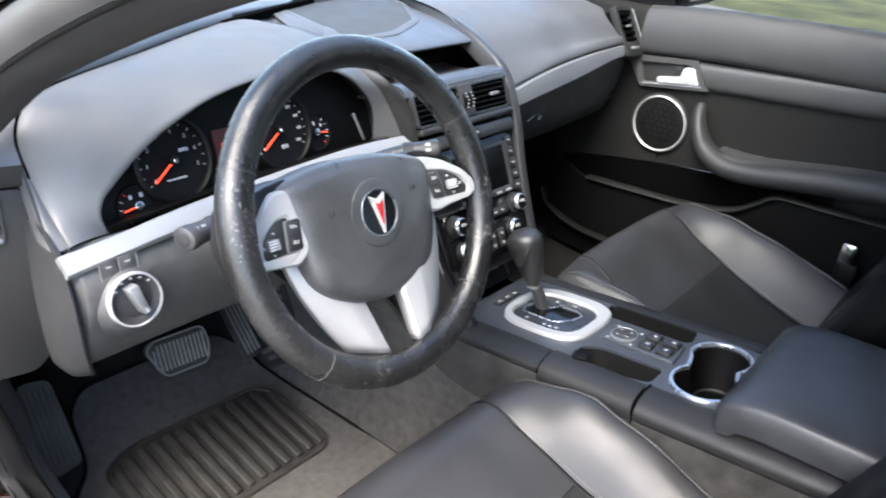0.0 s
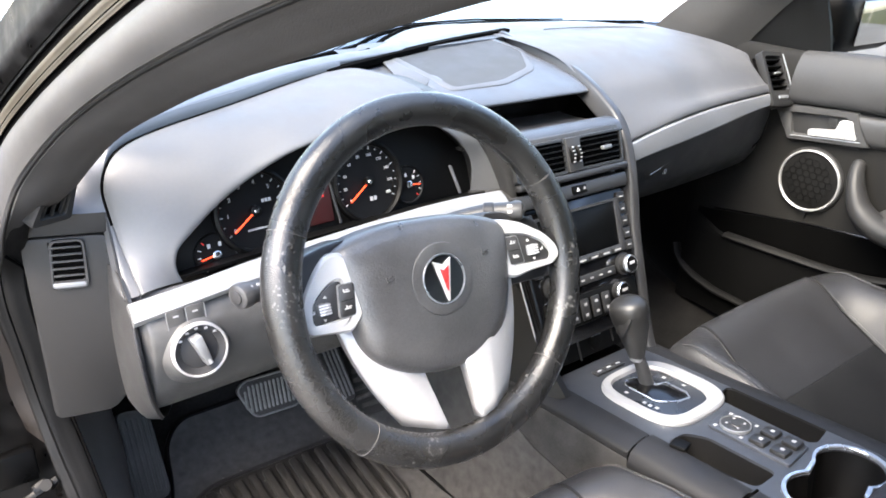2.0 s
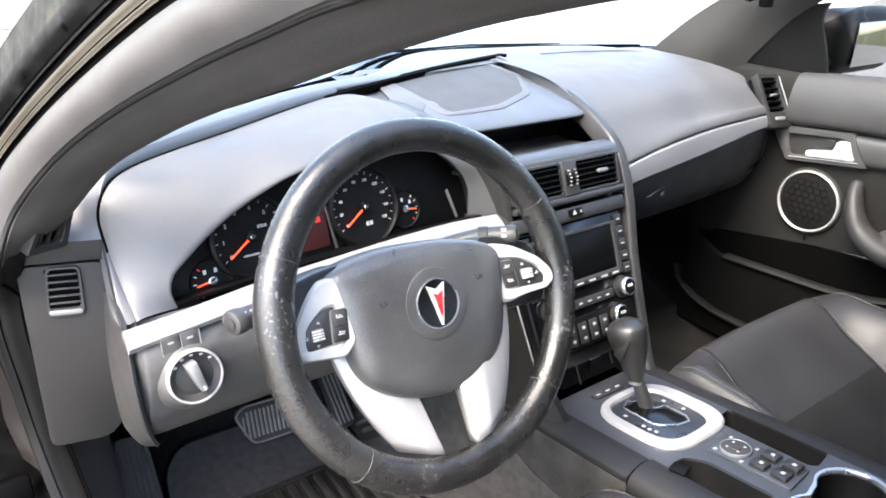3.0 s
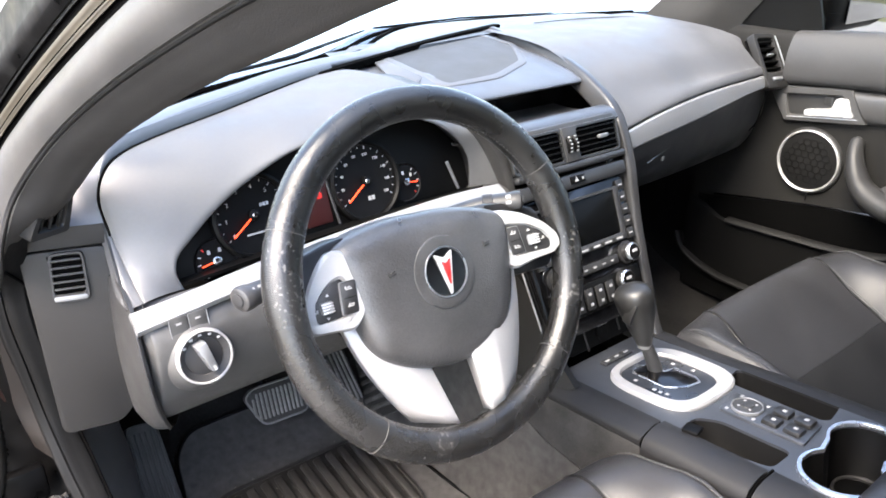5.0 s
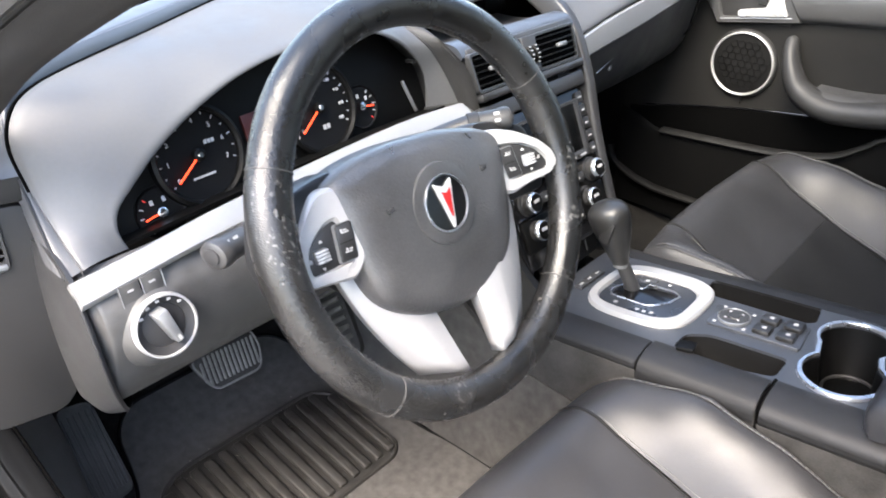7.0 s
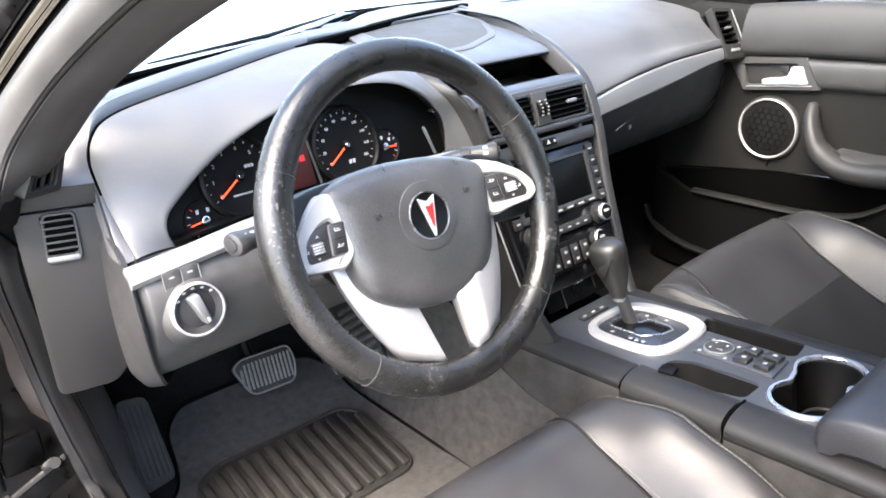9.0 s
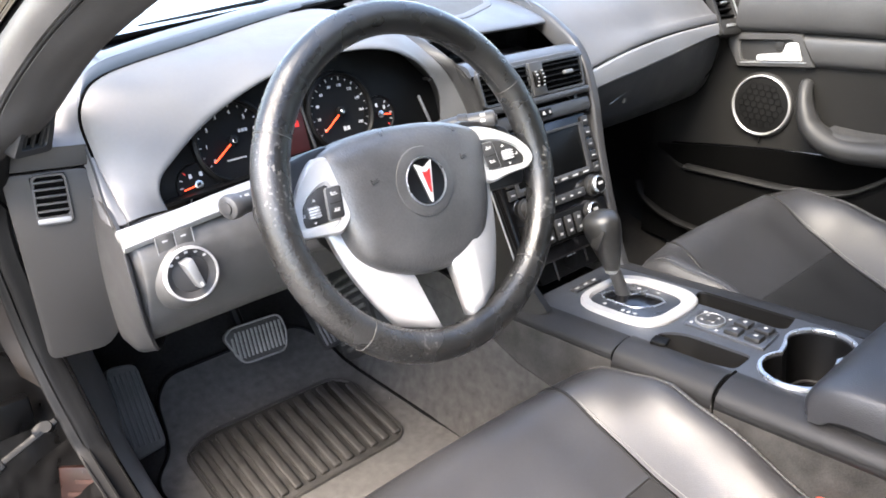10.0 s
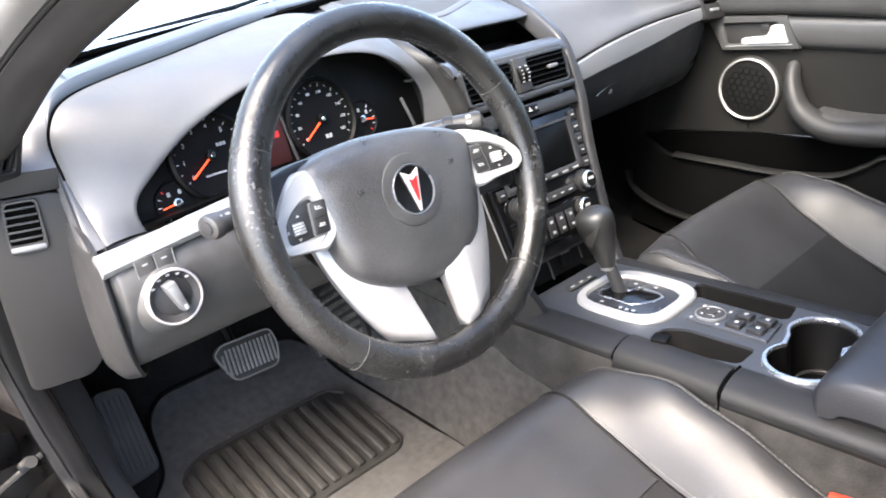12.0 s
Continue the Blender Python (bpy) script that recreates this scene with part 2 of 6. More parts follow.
def ring_plate(outer, inner, m, z0, z1, bevel=0.002):
    """A flat frame between two outlines of the same number of points."""
    bm = bmesh.new()
    o, i2 = np.array(outer, float), np.array(inner, float)
    prof = [(0.0, z0), (0.0, z1 - bevel), (0.12, z1), (0.88, z1), (1.0, z1 - bevel), (1.0, z0)]
    V = [[bm.verts.new(m @ Vector((*(a + (b - a) * f), z))) for a, b in zip(o, i2)] for f, z in prof]
    n = len(o)
    for a, b in zip(V, V[1:] + V[:1]):
        for j in range(n):
            bm.faces.new((a[j], a[(j + 1) % n], b[(j + 1) % n], b[j]))
    return bm


def lathe(profile, m, n=40, bm=None):
    """Turns a profile of (radius, height) about the frame's z axis."""
    rings = [[m @ Vector((r * math.cos(2 * math.pi * i / n), r * math.sin(2 * math.pi * i / n), z)) for i in range(n)] for r, z in profile]
    bm, V = grid_bm(rings, bm, close_v=True)
    return bm


def tube(path, r, n=8, closed=False, up=(0, 0, 1), bm=None, scale=None):
    return sweep(path, circle(r, n), closed, up, scale, bm)


def basis(o, x, y):
    """A frame with its origin, x and y axes; z is their cross product."""
    x, y = Vector(x).normalized(), Vector(y).normalized()
    z = x.cross(y).normalized()
    y = z.cross(x).normalized()
    m = Matrix((x, y, z)).transposed().to_4x4()
    m.translation = Vector(o)
    return m


def text_bm(body, size, m, depth=0.0004):
    cu = bpy.data.curves.new("txt", "FONT")
    cu.body, cu.size, cu.align_x, cu.align_y, cu.extrude = body, size, "CENTER", "CENTER", depth
    cu.resolution_u = 3
    ob = bpy.data.objects.new("txt", cu)
    me = bpy.data.meshes.new_from_object(ob)
    bm = bmesh.new()
    bm.from_mesh(me)
    bm.transform(m)
    bpy.data.objects.remove(ob)
    bpy.data.curves.remove(cu)
    bpy.data.meshes.remove(me)
    return bm


def bars(n, size, m, gap=0.35):
    """Plain bars in place of writing that cannot be read."""
    bm = bmesh.new()
    w = size[0] / (n + (n - 1) * gap)
    for i in range(n):
        rbox((-size[0] / 2 + w / 2 + i * w * (1 + gap), 0, 0), (w, size[1], 0.0006), 0, m, bm)
    return bm


CX = 0.025  # the car's middle
DIALFACE = mat("dial_face", (0.003, 0.003, 0.0032), 0.55, blotch=0.1, spec=0.15)
SEAM = mat("seam_thread", (0.05, 0.049, 0.047), 0.6, blotch=0.2)
HUBMAT = mat("airbag_plastic", (0.043, 0.043, 0.044), 0.38, grain=0.45, grain_size=420, blotch=0.38, blotch_size=22, spec=0.85)
HUBDARK = mat("airbag_dark", (0.020, 0.020, 0.0208), 0.45, blotch=0.1)
HUBMARK = mat("faint_print", (0.084, 0.084, 0.084), 0.6, blotch=0.1)
TUNNELPANEL = mat("dusty_tunnel_panel", (0.029, 0.028, 0.0265), 0.85, grain=0.5, grain_size=900, blotch=0.5, blotch_size=30, spec=0.1)
KICK = mat("sill_plastic", (0.15, 0.147, 0.144), 0.5, grain=0.1, grain_size=900, blotch=0.12, spec=0.3)
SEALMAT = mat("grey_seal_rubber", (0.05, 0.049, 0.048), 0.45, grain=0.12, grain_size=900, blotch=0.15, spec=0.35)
# near-black copy of SEALMAT with the shade put into its colour
SEALMAT2 = mat("deep_shade_seal_rubber", (0.0045, 0.0045, 0.0045), 0.6, grain=0.15, grain_size=900, blotch=0.2, spec=0.14)
CONSIDE = mat("console_side_plastic", (0.011, 0.011, 0.0115), 0.55, grain=0.12, grain_size=900, blotch=0.12, spec=0.3)
CHROMESATIN = mat("satin_chrome", (0.527, 0.5525, 0.595), 0.25, metal=0.9, blotch=0.05)
SELPLATE = mat("selector_plate", (0.018, 0.021, 0.027), 0.3, blotch=0.1)
KNOBMAT = mat("knob_leather", (0.016, 0.016, 0.016), 0.42, grain=0.1, grain_size=700, blotch=0.12)
ARMREST = mat("armrest_vinyl", (0.01782, 0.01848, 0.02112), 0.42, grain=0.2, grain_size=700, kind="leather", blotch=0.15)
CARPETMAT = mat("mat_carpet", (0.075, 0.0728, 0.069), 0.95, grain=1.0, grain_size=1300, blotch=0.26, blotch_size=70, spec=0.04)
DARKGREY = mat("footrest_plastic", (0.075, 0.072, 0.068), 0.6, blotch=0.3, grain=0.2, grain_size=500, spec=0.2)
DOORPAD = mat("door_pad", (0.036, 0.036, 0.0363), 0.5, grain=0.25, grain_size=700, kind="leather", blotch=0.12, spec=0.25)
ARMDOOR = mat("armrest_plastic", (0.021, 0.021, 0.021), 0.5, grain=0.12, grain_size=900, blotch=0.1, spec=0.25)
MIDPAD = mat("door_band_plastic", (0.036, 0.036, 0.036), 0.48, grain=0.15, grain_size=800, kind="leather", blotch=0.12, spec=0.35)
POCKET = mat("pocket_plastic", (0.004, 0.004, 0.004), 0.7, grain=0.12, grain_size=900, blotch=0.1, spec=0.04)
CHROMEBRIGHT = mat("bright_silver", (0.551, 0.551, 0.551), 0.3, metal=0.4, blotch=0.04)
GRILLETOP = mat("dash_grille", (0.042, 0.046, 0.051), 0.72, grain=0.2, grain_size=1400, blotch=0.04, spec=0.3)
BORDER = mat("pale_grille_border", (0.066, 0.071, 0.079), 0.5, blotch=0.05, grain=0.06, grain_size=1200, spec=0.6)
GREYRAIL = mat("satin_grey_rail", (0.030, 0.030, 0.031), 0.38, metal=0.1, blotch=0.06, spec=0.4)
# dull near-black: the jamb's shade put into colour and weak gloss
JAMB = mat("dull_black_jamb_paint", (0.0032, 0.0031, 0.0031), 0.42, blotch=0.5, blotch_size=35, rough_var=0.2, spec=0.12)
# near-black; paints shade into gaps, vent backs and the pocket hollow
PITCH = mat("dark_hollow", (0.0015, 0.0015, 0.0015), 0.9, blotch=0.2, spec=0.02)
# darker copy of SEALMAT: the open door's shade is in the colour
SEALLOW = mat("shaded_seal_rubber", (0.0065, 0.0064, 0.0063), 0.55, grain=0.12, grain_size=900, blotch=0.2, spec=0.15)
SWITCHGREY = mat("switch_grey", (0.026, 0.026, 0.027), 0.5, blotch=0.06, grain=0.05, spec=0.3)
STALKMAT = mat("stalk_plastic", (0.030, 0.030, 0.0305), 0.42, blotch=0.1, grain=0.08)
CRUMB = mat("pale_crumbs", (0.16, 0.15, 0.13), 0.9, blotch=0.3)
CHEEK = mat("cheek_plastic", (0.008, 0.0079, 0.0077), 0.5, grain=0.12, grain_size=1000, blotch=0.12, spec=0.35)
# same silver trim as DASHSTRIP, darkened for the weaker passenger-side light
STRIPMAT = mat("shaded_silver_strip", (0.215, 0.222, 0.232), 0.4, metal=0.35, blotch=0.05, grain=0.03, grain_size=2500)
TRAYMAT = mat("tray_rubber", (0.0045, 0.0043, 0.0042), 0.7, grain=0.3, grain_size=600, blotch=0.2, spec=0.15)
RIMDOOR = mat("pocket_rim_plastic", (0.0065, 0.0065, 0.0063), 0.65, grain=0.12, grain_size=900, blotch=0.1, spec=0.2)
BOOTMAT = mat("dusty_boot_rubber", (0.007, 0.0063, 0.0055), 0.6, blotch=0.3, spec=0.1)


def worn_leather():
    """Black rim leather, polished by use, with pale scuffs in clusters."""
    m = RIMLEATHER
    n, l = m.node_tree.nodes, m.node_tree.links
    b = n["Principled BSDF"]
    co = n.new("ShaderNodeTexCoord")
    spots, area = n.new("ShaderNodeTexNoise"), n.new("ShaderNodeTexNoise")
    spots.inputs["Scale"].default_value, spots.inputs["Detail"].default_value = 260, 4
    area.inputs["Scale"].default_value, area.inputs["Detail"].default_value = 16, 3
    mul = n.new("ShaderNodeMath")
    mul.operation = "MULTIPLY"
    for t in (spots, area):
        l.new(co.outputs["Object"], t.inputs["Vector"])
    l.new(spots.outputs["Fac"], mul.inputs[0])
    l.new(area.outputs["Fac"], mul.inputs[1])
    r = n.new("ShaderNodeMapRange")
    r.inputs["From Min"].default_value, r.inputs["From Max"].default_value = 0.360, 0.43
    l.new(mul.outputs[0], r.inputs["Value"])
    mix = n.new("ShaderNodeMix")
    mix.data_type = "RGBA"
    old = b.inputs["Base Color"].links[0].from_socket
    l.new(r.outputs["Result"], mix.inputs["Factor"])
    l.new(old, mix.inputs["A"])
    mix.inputs["B"].default_value = (0.10, 0.097, 0.092, 1)
    # matt grey wear on the lower arc, with light from the door painted in
    place, away, near, lit_wear, both_ = (n.new("ShaderNode" + k) for k in ("NewGeometry", "VectorMath", "MapRange", "TexNoise", "Math"))
    away.operation = "DISTANCE"
    away.inputs[1].default_value = (-.505, -.045, .725)
    l.new(place.outputs["Position"], away.inputs[0])
    l.new(away.outputs["Value"], near.inputs["Value"])
    near.inputs["From Min"].default_value, near.inputs["From Max"].default_value = .05, .17
    near.inputs["To Min"].default_value, near.inputs["To Max"].default_value = .6, 0
    lit_wear.inputs["Scale"].default_value, lit_wear.inputs["Detail"].default_value = 1100, 3
    l.new(co.outputs["Object"], lit_wear.inputs["Vector"])
    spread = n.new("ShaderNodeMapRange")
    spread.inputs["From Min"].default_value, spread.inputs["From Max"].default_value = .40, .62
    l.new(lit_wear.outputs["Fac"], spread.inputs["Value"])
    both_.operation = "MULTIPLY"
    l.new(spread.outputs["Result"], both_.inputs[0])
    l.new(near.outputs["Result"], both_.inputs[1])
    worn = n.new("ShaderNodeMix")
    worn.data_type = "RGBA"
    l.new(both_.outputs[0], worn.inputs["Factor"])
    l.new(mix.outputs["Result"], worn.inputs["A"])
    worn.inputs["B"].default_value = (0.040, 0.0388, 0.037, 1)
    l.new(worn.outputs["Result"], b.inputs["Base Color"])


worn_leather()
MIRRORDIM = mat("wing_mirror_glass", (0.5, 0.5, 0.5), 0.05, metal=1.0, blotch=0.03, rough_var=0.02)
VENTGREY = mat("vent_frame_plastic", (0.022, 0.0225, 0.0235), 0.42, grain=0.1, grain_size=1200, blotch=0.1, spec=0.6)
PIPING = mat("dark_seat_piping", (0.008, 0.008, 0.008), 0.6, blotch=0.1, spec=0.15)


def creases(m, size, strength, depth):
    """Soft wrinkles under the fine grain of a leather."""
    n, l = m.node_tree.nodes, m.node_tree.links
    b = n["Principled BSDF"]
    fine = b.inputs["Normal"].links[0].from_node
    co, tex, bump = n.new("ShaderNodeTexCoord"), n.new("ShaderNodeTexNoise"), n.new("ShaderNodeBump")
    tex.inputs["Scale"].default_value, tex.inputs["Detail"].default_value = size, 4
    tex.inputs["Distortion"].default_value = 0.8
    l.new(co.outputs["Object"], tex.inputs["Vector"])
    l.new(tex.outputs["Fac"], bump.inputs["Height"])
    bump.inputs["Strength"].default_value, bump.inputs["Distance"].default_value = strength, depth
    l.new(bump.outputs["Normal"], fine.inputs["Normal"])


creases(LEATHER, 16, 0.05, 0.006)
creases(RIMLEATHER, 60, 0.05, 0.002)


# ---- outside ----
def outside():
    bm = bmesh.new()
    n = 40
    rows = [[(-60 + 120 * i / n, -60 + 120 * j / n, 0.02 * noise.noise(Vector((i * .7, j * .7, 0)))) for i in range(n + 1)] for j in range(n + 1)]
    ob = part("ground", grid_bm(rows)[0], GRASS)
    tagged(ob, "sunlit mown lawn beside the car", "lawn", kind="structure")
    big = bmesh.new()
    rows = [[(x, y, -0.04) for x in (-2500, -60, 60, 2500)] for y in (-2500, -60, 60, 2500)]
    grid_bm(rows, big)
    tagged(part("ground_far", big, GRASS), "lawn reaching the horizon", "lawn", kind="structure")
    drive = part("driveway", rbox((-.6, 0, 0.0), (16.4, 60, 0.12), .02), CONCRETE)
    tagged(drive, "pale concrete driveway under the car", "driveway", kind="structure")

    # speculative pale ground, added to keep the windscreen view white
    apron = part("driveway_apron", rbox((20.2, 25.2, 0.0), (25.2, 44, 0.11), .02), CONCRETE)
    tagged(apron, "added pale concrete yard that whitens the windscreen view", "driveway", kind="structure")


outside()

# ---- cabin shell ----
floor = part("floor", loft([[(x, y, z) for y, z in ((-1.6, .25), (-.5, .25), (.1, .255), (.28, .272), (.42, .30), (.52, .34), (.64, .44), (.72, .58), (.74, .80))] for x in (-.70, -.40, 0, .40, .75)], 3, 4), CARPET)
tagged(floor, "worn carpet in the footwells, blackened for the shade under the dash", "car carpet", kind="structure")


def footwell_side(x0, x1, name, label):
    s = 1 if x1 > x0 else -1
    rows = [[(x0, y, z0), (x0 + (x1 - x0) * .35, y, z0 + .09), (x1, y, z0 + .18), (x1 + (.02 if x1 < 0 else -.02), y, z0 + .235)] for y, z0 in ((-.7, .24), (-.3, .245), (.05, .25), (.3, .27), (.5, .31), (.7, .46))]
    ob = part(name, loft(rows, 4, 4), CARPETWALL)
    tagged(ob, label, "car carpet", kind="structure")


TUNY = ((-.75, .24), (-.3, .247), (.05, .256), (.2, .262), (.3, .275), (.42, .298), (.52, .335), (.62, .42))
rows = []
for y, z0 in TUNY:
    dx = .024 * min(1, max(0, (.40 - y) / .22))
    rows.append([(-.246 + dx, y, z0 - .018), (-.214 + dx, y, z0 - .006), (-.190 + dx * .8, y, z0 + .030), (-.160 + dx * .4, y, z0 + .095), (-.138, y, z0 + .155), (-.131, y, max(.450, z0 + .17) if y < .15 else .53)])
ob = part("tunnel_side_driver", sheet(rows, 4, 4, (.01, 0, -.004)), CARPETWALL)
tagged(ob, "dusty dark grey carpet beside the tunnel", "car carpet", kind="structure")
rows = [[(-.1285, y, .438), (-.1262, y, .462), (-.1215, y, .49 - .05 * y), (-.1140, y, .521 - .12 * y), (-.100, y, .523 - .12 * y)] for y in (-.75, -.45, -.2, .0, .12, .24)]
ob = part("tunnel_panel_driver", sheet(rows, 4, 4, (.006, 0, 0)), TUNNELPANEL)
tagged(ob, "dusty soft panel on the tunnel below the console", "tunnel panel", kind="structure")
rows = [[(x, .20, .50), (x, .34, .50), (x, .50, .525), (x, .66, .56)] for x in (-.134, -.06, .05, .165)]
ob = part("tunnel_top", sheet(rows, 3, 3, (0, 0, -.006)), CARPETWALL)
tagged(ob, "dusty carpet over the tunnel behind the centre stack", "car carpet", kind="structure")
footwell_side(.215, .160, "tunnel_side_passenger", "dark carpet on the passenger side of the tunnel")

# kick panel and sill on the driver's side
rows = [[(-.592, .64, .31), (-.594, .48, .30), (-.608, .40, .285), (-.608, .32, .275), (-.607, .20, .268), (-.607, -.1, .265), (-.607, -.6, .265)],
        [(-.598, .63, .46), (-.606, .47, .427), (-.620, .39, .390), (-.622, .31, .368), (-.624, .20, .360), (-.625, -.1, .358), (-.625, -.6, .358)],
        [(-.625, .625, .57), (-.633, .45, .525), (-.650, .365, .473), (-.652, .29, .425), (-.652, .18, .408), (-.652, -.1, .402), (-.652, -.6, .402)],
        [(-.655, .62, .66), (-.667, .43, .61), (-.682, .34, .535), (-.682, .27, .465), (-.680, .14, .435), (-.676, -.1, .425), (-.676, -.6, .425)]]
ob = part("kick_panel", sheet(rows, 5, 5, (-.006, 0, 0)), KICK)
tagged(ob, "smooth grey sill and kick panel trim", "sill trim", kind="structure")
# unseen panels, added to block stray sky light from the footwell
ob = part("footwell_light_stop", sheet([[(-.700, .335, .58), (-.700, .50, .50), (-.700, .72, .40)], [(-.700, .345, .80), (-.700, .50, .80), (-.700, .60, .80)], [(-.700, .36, .90), (-.700, .48, .905), (-.700, .56, .905)]], 3, 3, (-.006, 0, 0)), DARK)
tagged(ob, "unseen black side panel blocking stray light to the footwell", "kick panel", kind="structure")
ob = part("underdash_light_stop", sheet([[(-.690, .36, .627), (-.40, .41, .632), (-.10, .41, .636)], [(-.690, .50, .632), (-.40, .52, .640), (-.10, .52, .640)], [(-.690, .66, .632), (-.40, .68, .640), (-.10, .69, .640)]], 3, 3, (0, 0, .004)), DARK)
tagged(ob, "unseen black panel blocking stray light under the dashboard", "kick panel", kind="structure")
# pillar of the driver's door opening
INNER = [(-.672, .300, .850), (-.655, .232, .890), (-.630, .135, .966), (-.612, .018, 1.024), (-.600, -.071, 1.061), (-.590, -.164, 1.095), (-.582, -.235, 1.121), (-.572, -.32, 1.148), (-.560, -.42, 1.170), (-.55, -.60, 1.19)]
SEALR = [(-.720, .285, .815), (-.716, .248, .862), (-.699, .218, .915), (-.672, .133, .984), (-.650, .022, 1.044), (-.631, -.10, 1.096), (-.620, -.187, 1.128), (-.612, -.26, 1.152), (-.60, -.40, 1.185), (-.59, -.60, 1.20)]
SEALL = [(-.724, .321, .830), (-.715, .303, .885), (-.702, .258, .940), (-.680, .173, 1.000), (-.658, .051, 1.065), (-.640, -.082, 1.124), (-.628, -.167, 1.155), (-.619, -.237, 1.180), (-.607, -.377, 1.215), (-.602, -.597, 1.23)]
# the seal goes on down the hinge side and back along the sill: outer edge, middle line, inner edge
LOWL = [(-.732, .328, .777), (-.733, .330, .725), (-.728, .330, .674), (-.722, .320, .600), (-.717, .290, .551), (-.712, .262, .509), (-.706, .225, .476), (-.702, .05, .452), (-.700, -.3, .445), (-.70, -.7, .445)]
LOWM = [(-.722, .322, .776), (-.722, .325, .735), (-.717, .325, .677), (-.712, .315, .611), (-.706, .285, .553), (-.700, .257, .511), (-.695, .220, .478), (-.692, .05, .456), (-.690, -.3, .449), (-.69, -.7, .449)]
LOWR = [(-.698, .315, .772), (-.698, .318, .726), (-.691, .318, .660), (-.687, .308, .592), (-.682, .288, .552), (-.677, .258, .509), (-.673, .215, .468), (-.672, .05, .446), (-.670, -.3, .439), (-.67, -.7, .439)]


def band(a, b, bulge, name, m, label, category, n=5, back=None):
    A, B = spline(a, n), spline(b, n)
    rows = []
    for i, (p, q) in enumerate(zip(A, B)):
        d = np.array([-.75, -.55, -.15]) * bulge
        e = np.array([.0, .03, .012])
        rows.append([p + e, p, p + (q - p) * .2 + d * .7, p + (q - p) * .5 + d, p + (q - p) * .8 + d * .7, q, q + e])
    ob = part(name, grid_bm([spline(r, 2) for r in rows])[0], m)
    tagged(ob, label, category, kind="structure")
    return ob


band(INNER, SEALR, .003, "front_pillar_trim", PILLAR, "dark grey trim on the driver's front pillar", "pillar trim")


def path_tube(pts, r, name, m, label, category, ry=None):
    ob = part(name, sweep(spline(pts, 6), circle(r, 12, ry), up=(1, .3, 0)), m)
    tagged(ob, label, category, kind="structure")


band(SEALL[::-1] + LOWL[:1], SEALR[::-1] + LOWM[:1], .008, "door_seal", SEALMAT, "smooth grey rubber door seal along the opening", "door seal")
band(LOWL, LOWM, .006, "door_seal_lower", SEALLOW, "rubber door seal beside the hinges, darkened for shade", "door seal")
band([SEALR[1], SEALR[0]] + LOWM, [(-.690, .256, .868), (-.694, .292, .818)] + LOWR, .009, "door_seal_inner", SEALMAT2, "rubber inner lip of the door seal, darkened for shade", "door seal")
# dark tube drawn where shade falls between seal and pillar trim
path_tube([tuple(np.array(p) + np.array((.001, -.001, -.002))) for p in SEALR[::-1] + LOWM], .0014, "seal_shade_line", SEALMAT2, "dark line painting the shade beside the door seal", "door seal")
path_tube([tuple(np.array(p) + np.array((.003, -.002, -.002))) for p in [SEALR[0]] + LOWR], .0016, "inner_groove", PITCH, "black groove behind the inner lip", "door seal")


def offset(pts, d):
    return [tuple(np.array(p) + np.array(d)) for p in pts]


FLANGE = [(-.738, .336, .735), (-.733, .332, .785), (-.727, .326, .835)] + SEALL[1:]


def out_from(d):
    """The seal's outer edge, moved outwards over the body flange."""
    turn = [(-1, .2, 0), (-.95, .25, .1), (-.8, .35, .45)] + [(-.29, .485, .825)] * (len(FLANGE) - 3)
    return [tuple(np.array(p) + np.array(t) * d) for p, t in zip(FLANGE, turn)]


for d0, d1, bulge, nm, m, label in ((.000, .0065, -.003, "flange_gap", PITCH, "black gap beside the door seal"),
                                    (.0065, .0095, .0015, "flange_edge", FLANGEBEIGE, "thin pale flange edge"),
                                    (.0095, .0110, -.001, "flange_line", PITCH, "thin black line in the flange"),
                                    (.0110, .0170, .0015, "pillar_flange", FLANGEBEIGE, "dull beige flange strip"),
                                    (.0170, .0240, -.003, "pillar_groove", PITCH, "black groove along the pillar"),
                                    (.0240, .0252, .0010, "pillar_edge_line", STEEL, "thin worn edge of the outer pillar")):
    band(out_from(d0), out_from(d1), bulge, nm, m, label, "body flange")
band(out_from(.0252), out_from(.047), .004, "pillar_outer", JAMB, "dull black painted outer front pillar", "car pillar")

# hinge side of the body below the pillar
rows = [[(-.722, .318, .885), (-.712, .325, .70), (-.700, .325, .60), (-.690, .30, .50), (-.685, .20, .42)],
        [(-.745, .345, .91), (-.735, .37, .70), (-.72, .37, .58), (-.715, .34, .46), (-.71, .22, .36)],
        [(-.80, .42, .79), (-.81, .43, .70), (-.81, .44, .56), (-.80, .42, .42), (-.80, .25, .28)],
        [(-.98, .52, .74), (-.99, .52, .68), (-1.0, .52, .56), (-1.0, .52, .30), (-1.0, .50, .10)]]
ob = part("hinge_pillar", loft(rows, 5, 5), JAMB)
tagged(ob, "glossy black painted hinge pillar of the body", "car body", kind="structure")
ob = part("sill_outer", sheet([[(-.69, .25, .425), (-.69, -.1, .415), (-.69, -.8, .415)], [(-.76, .27, .38), (-.76, -.1, .37), (-.76, -.8, .37)], [(-.80, .3, .25), (-.80, -.1, .24), (-.80, -.8, .24)]], 4, 3), JAMB)
tagged(ob, "glossy black painted outer sill", "car body", kind="structure")

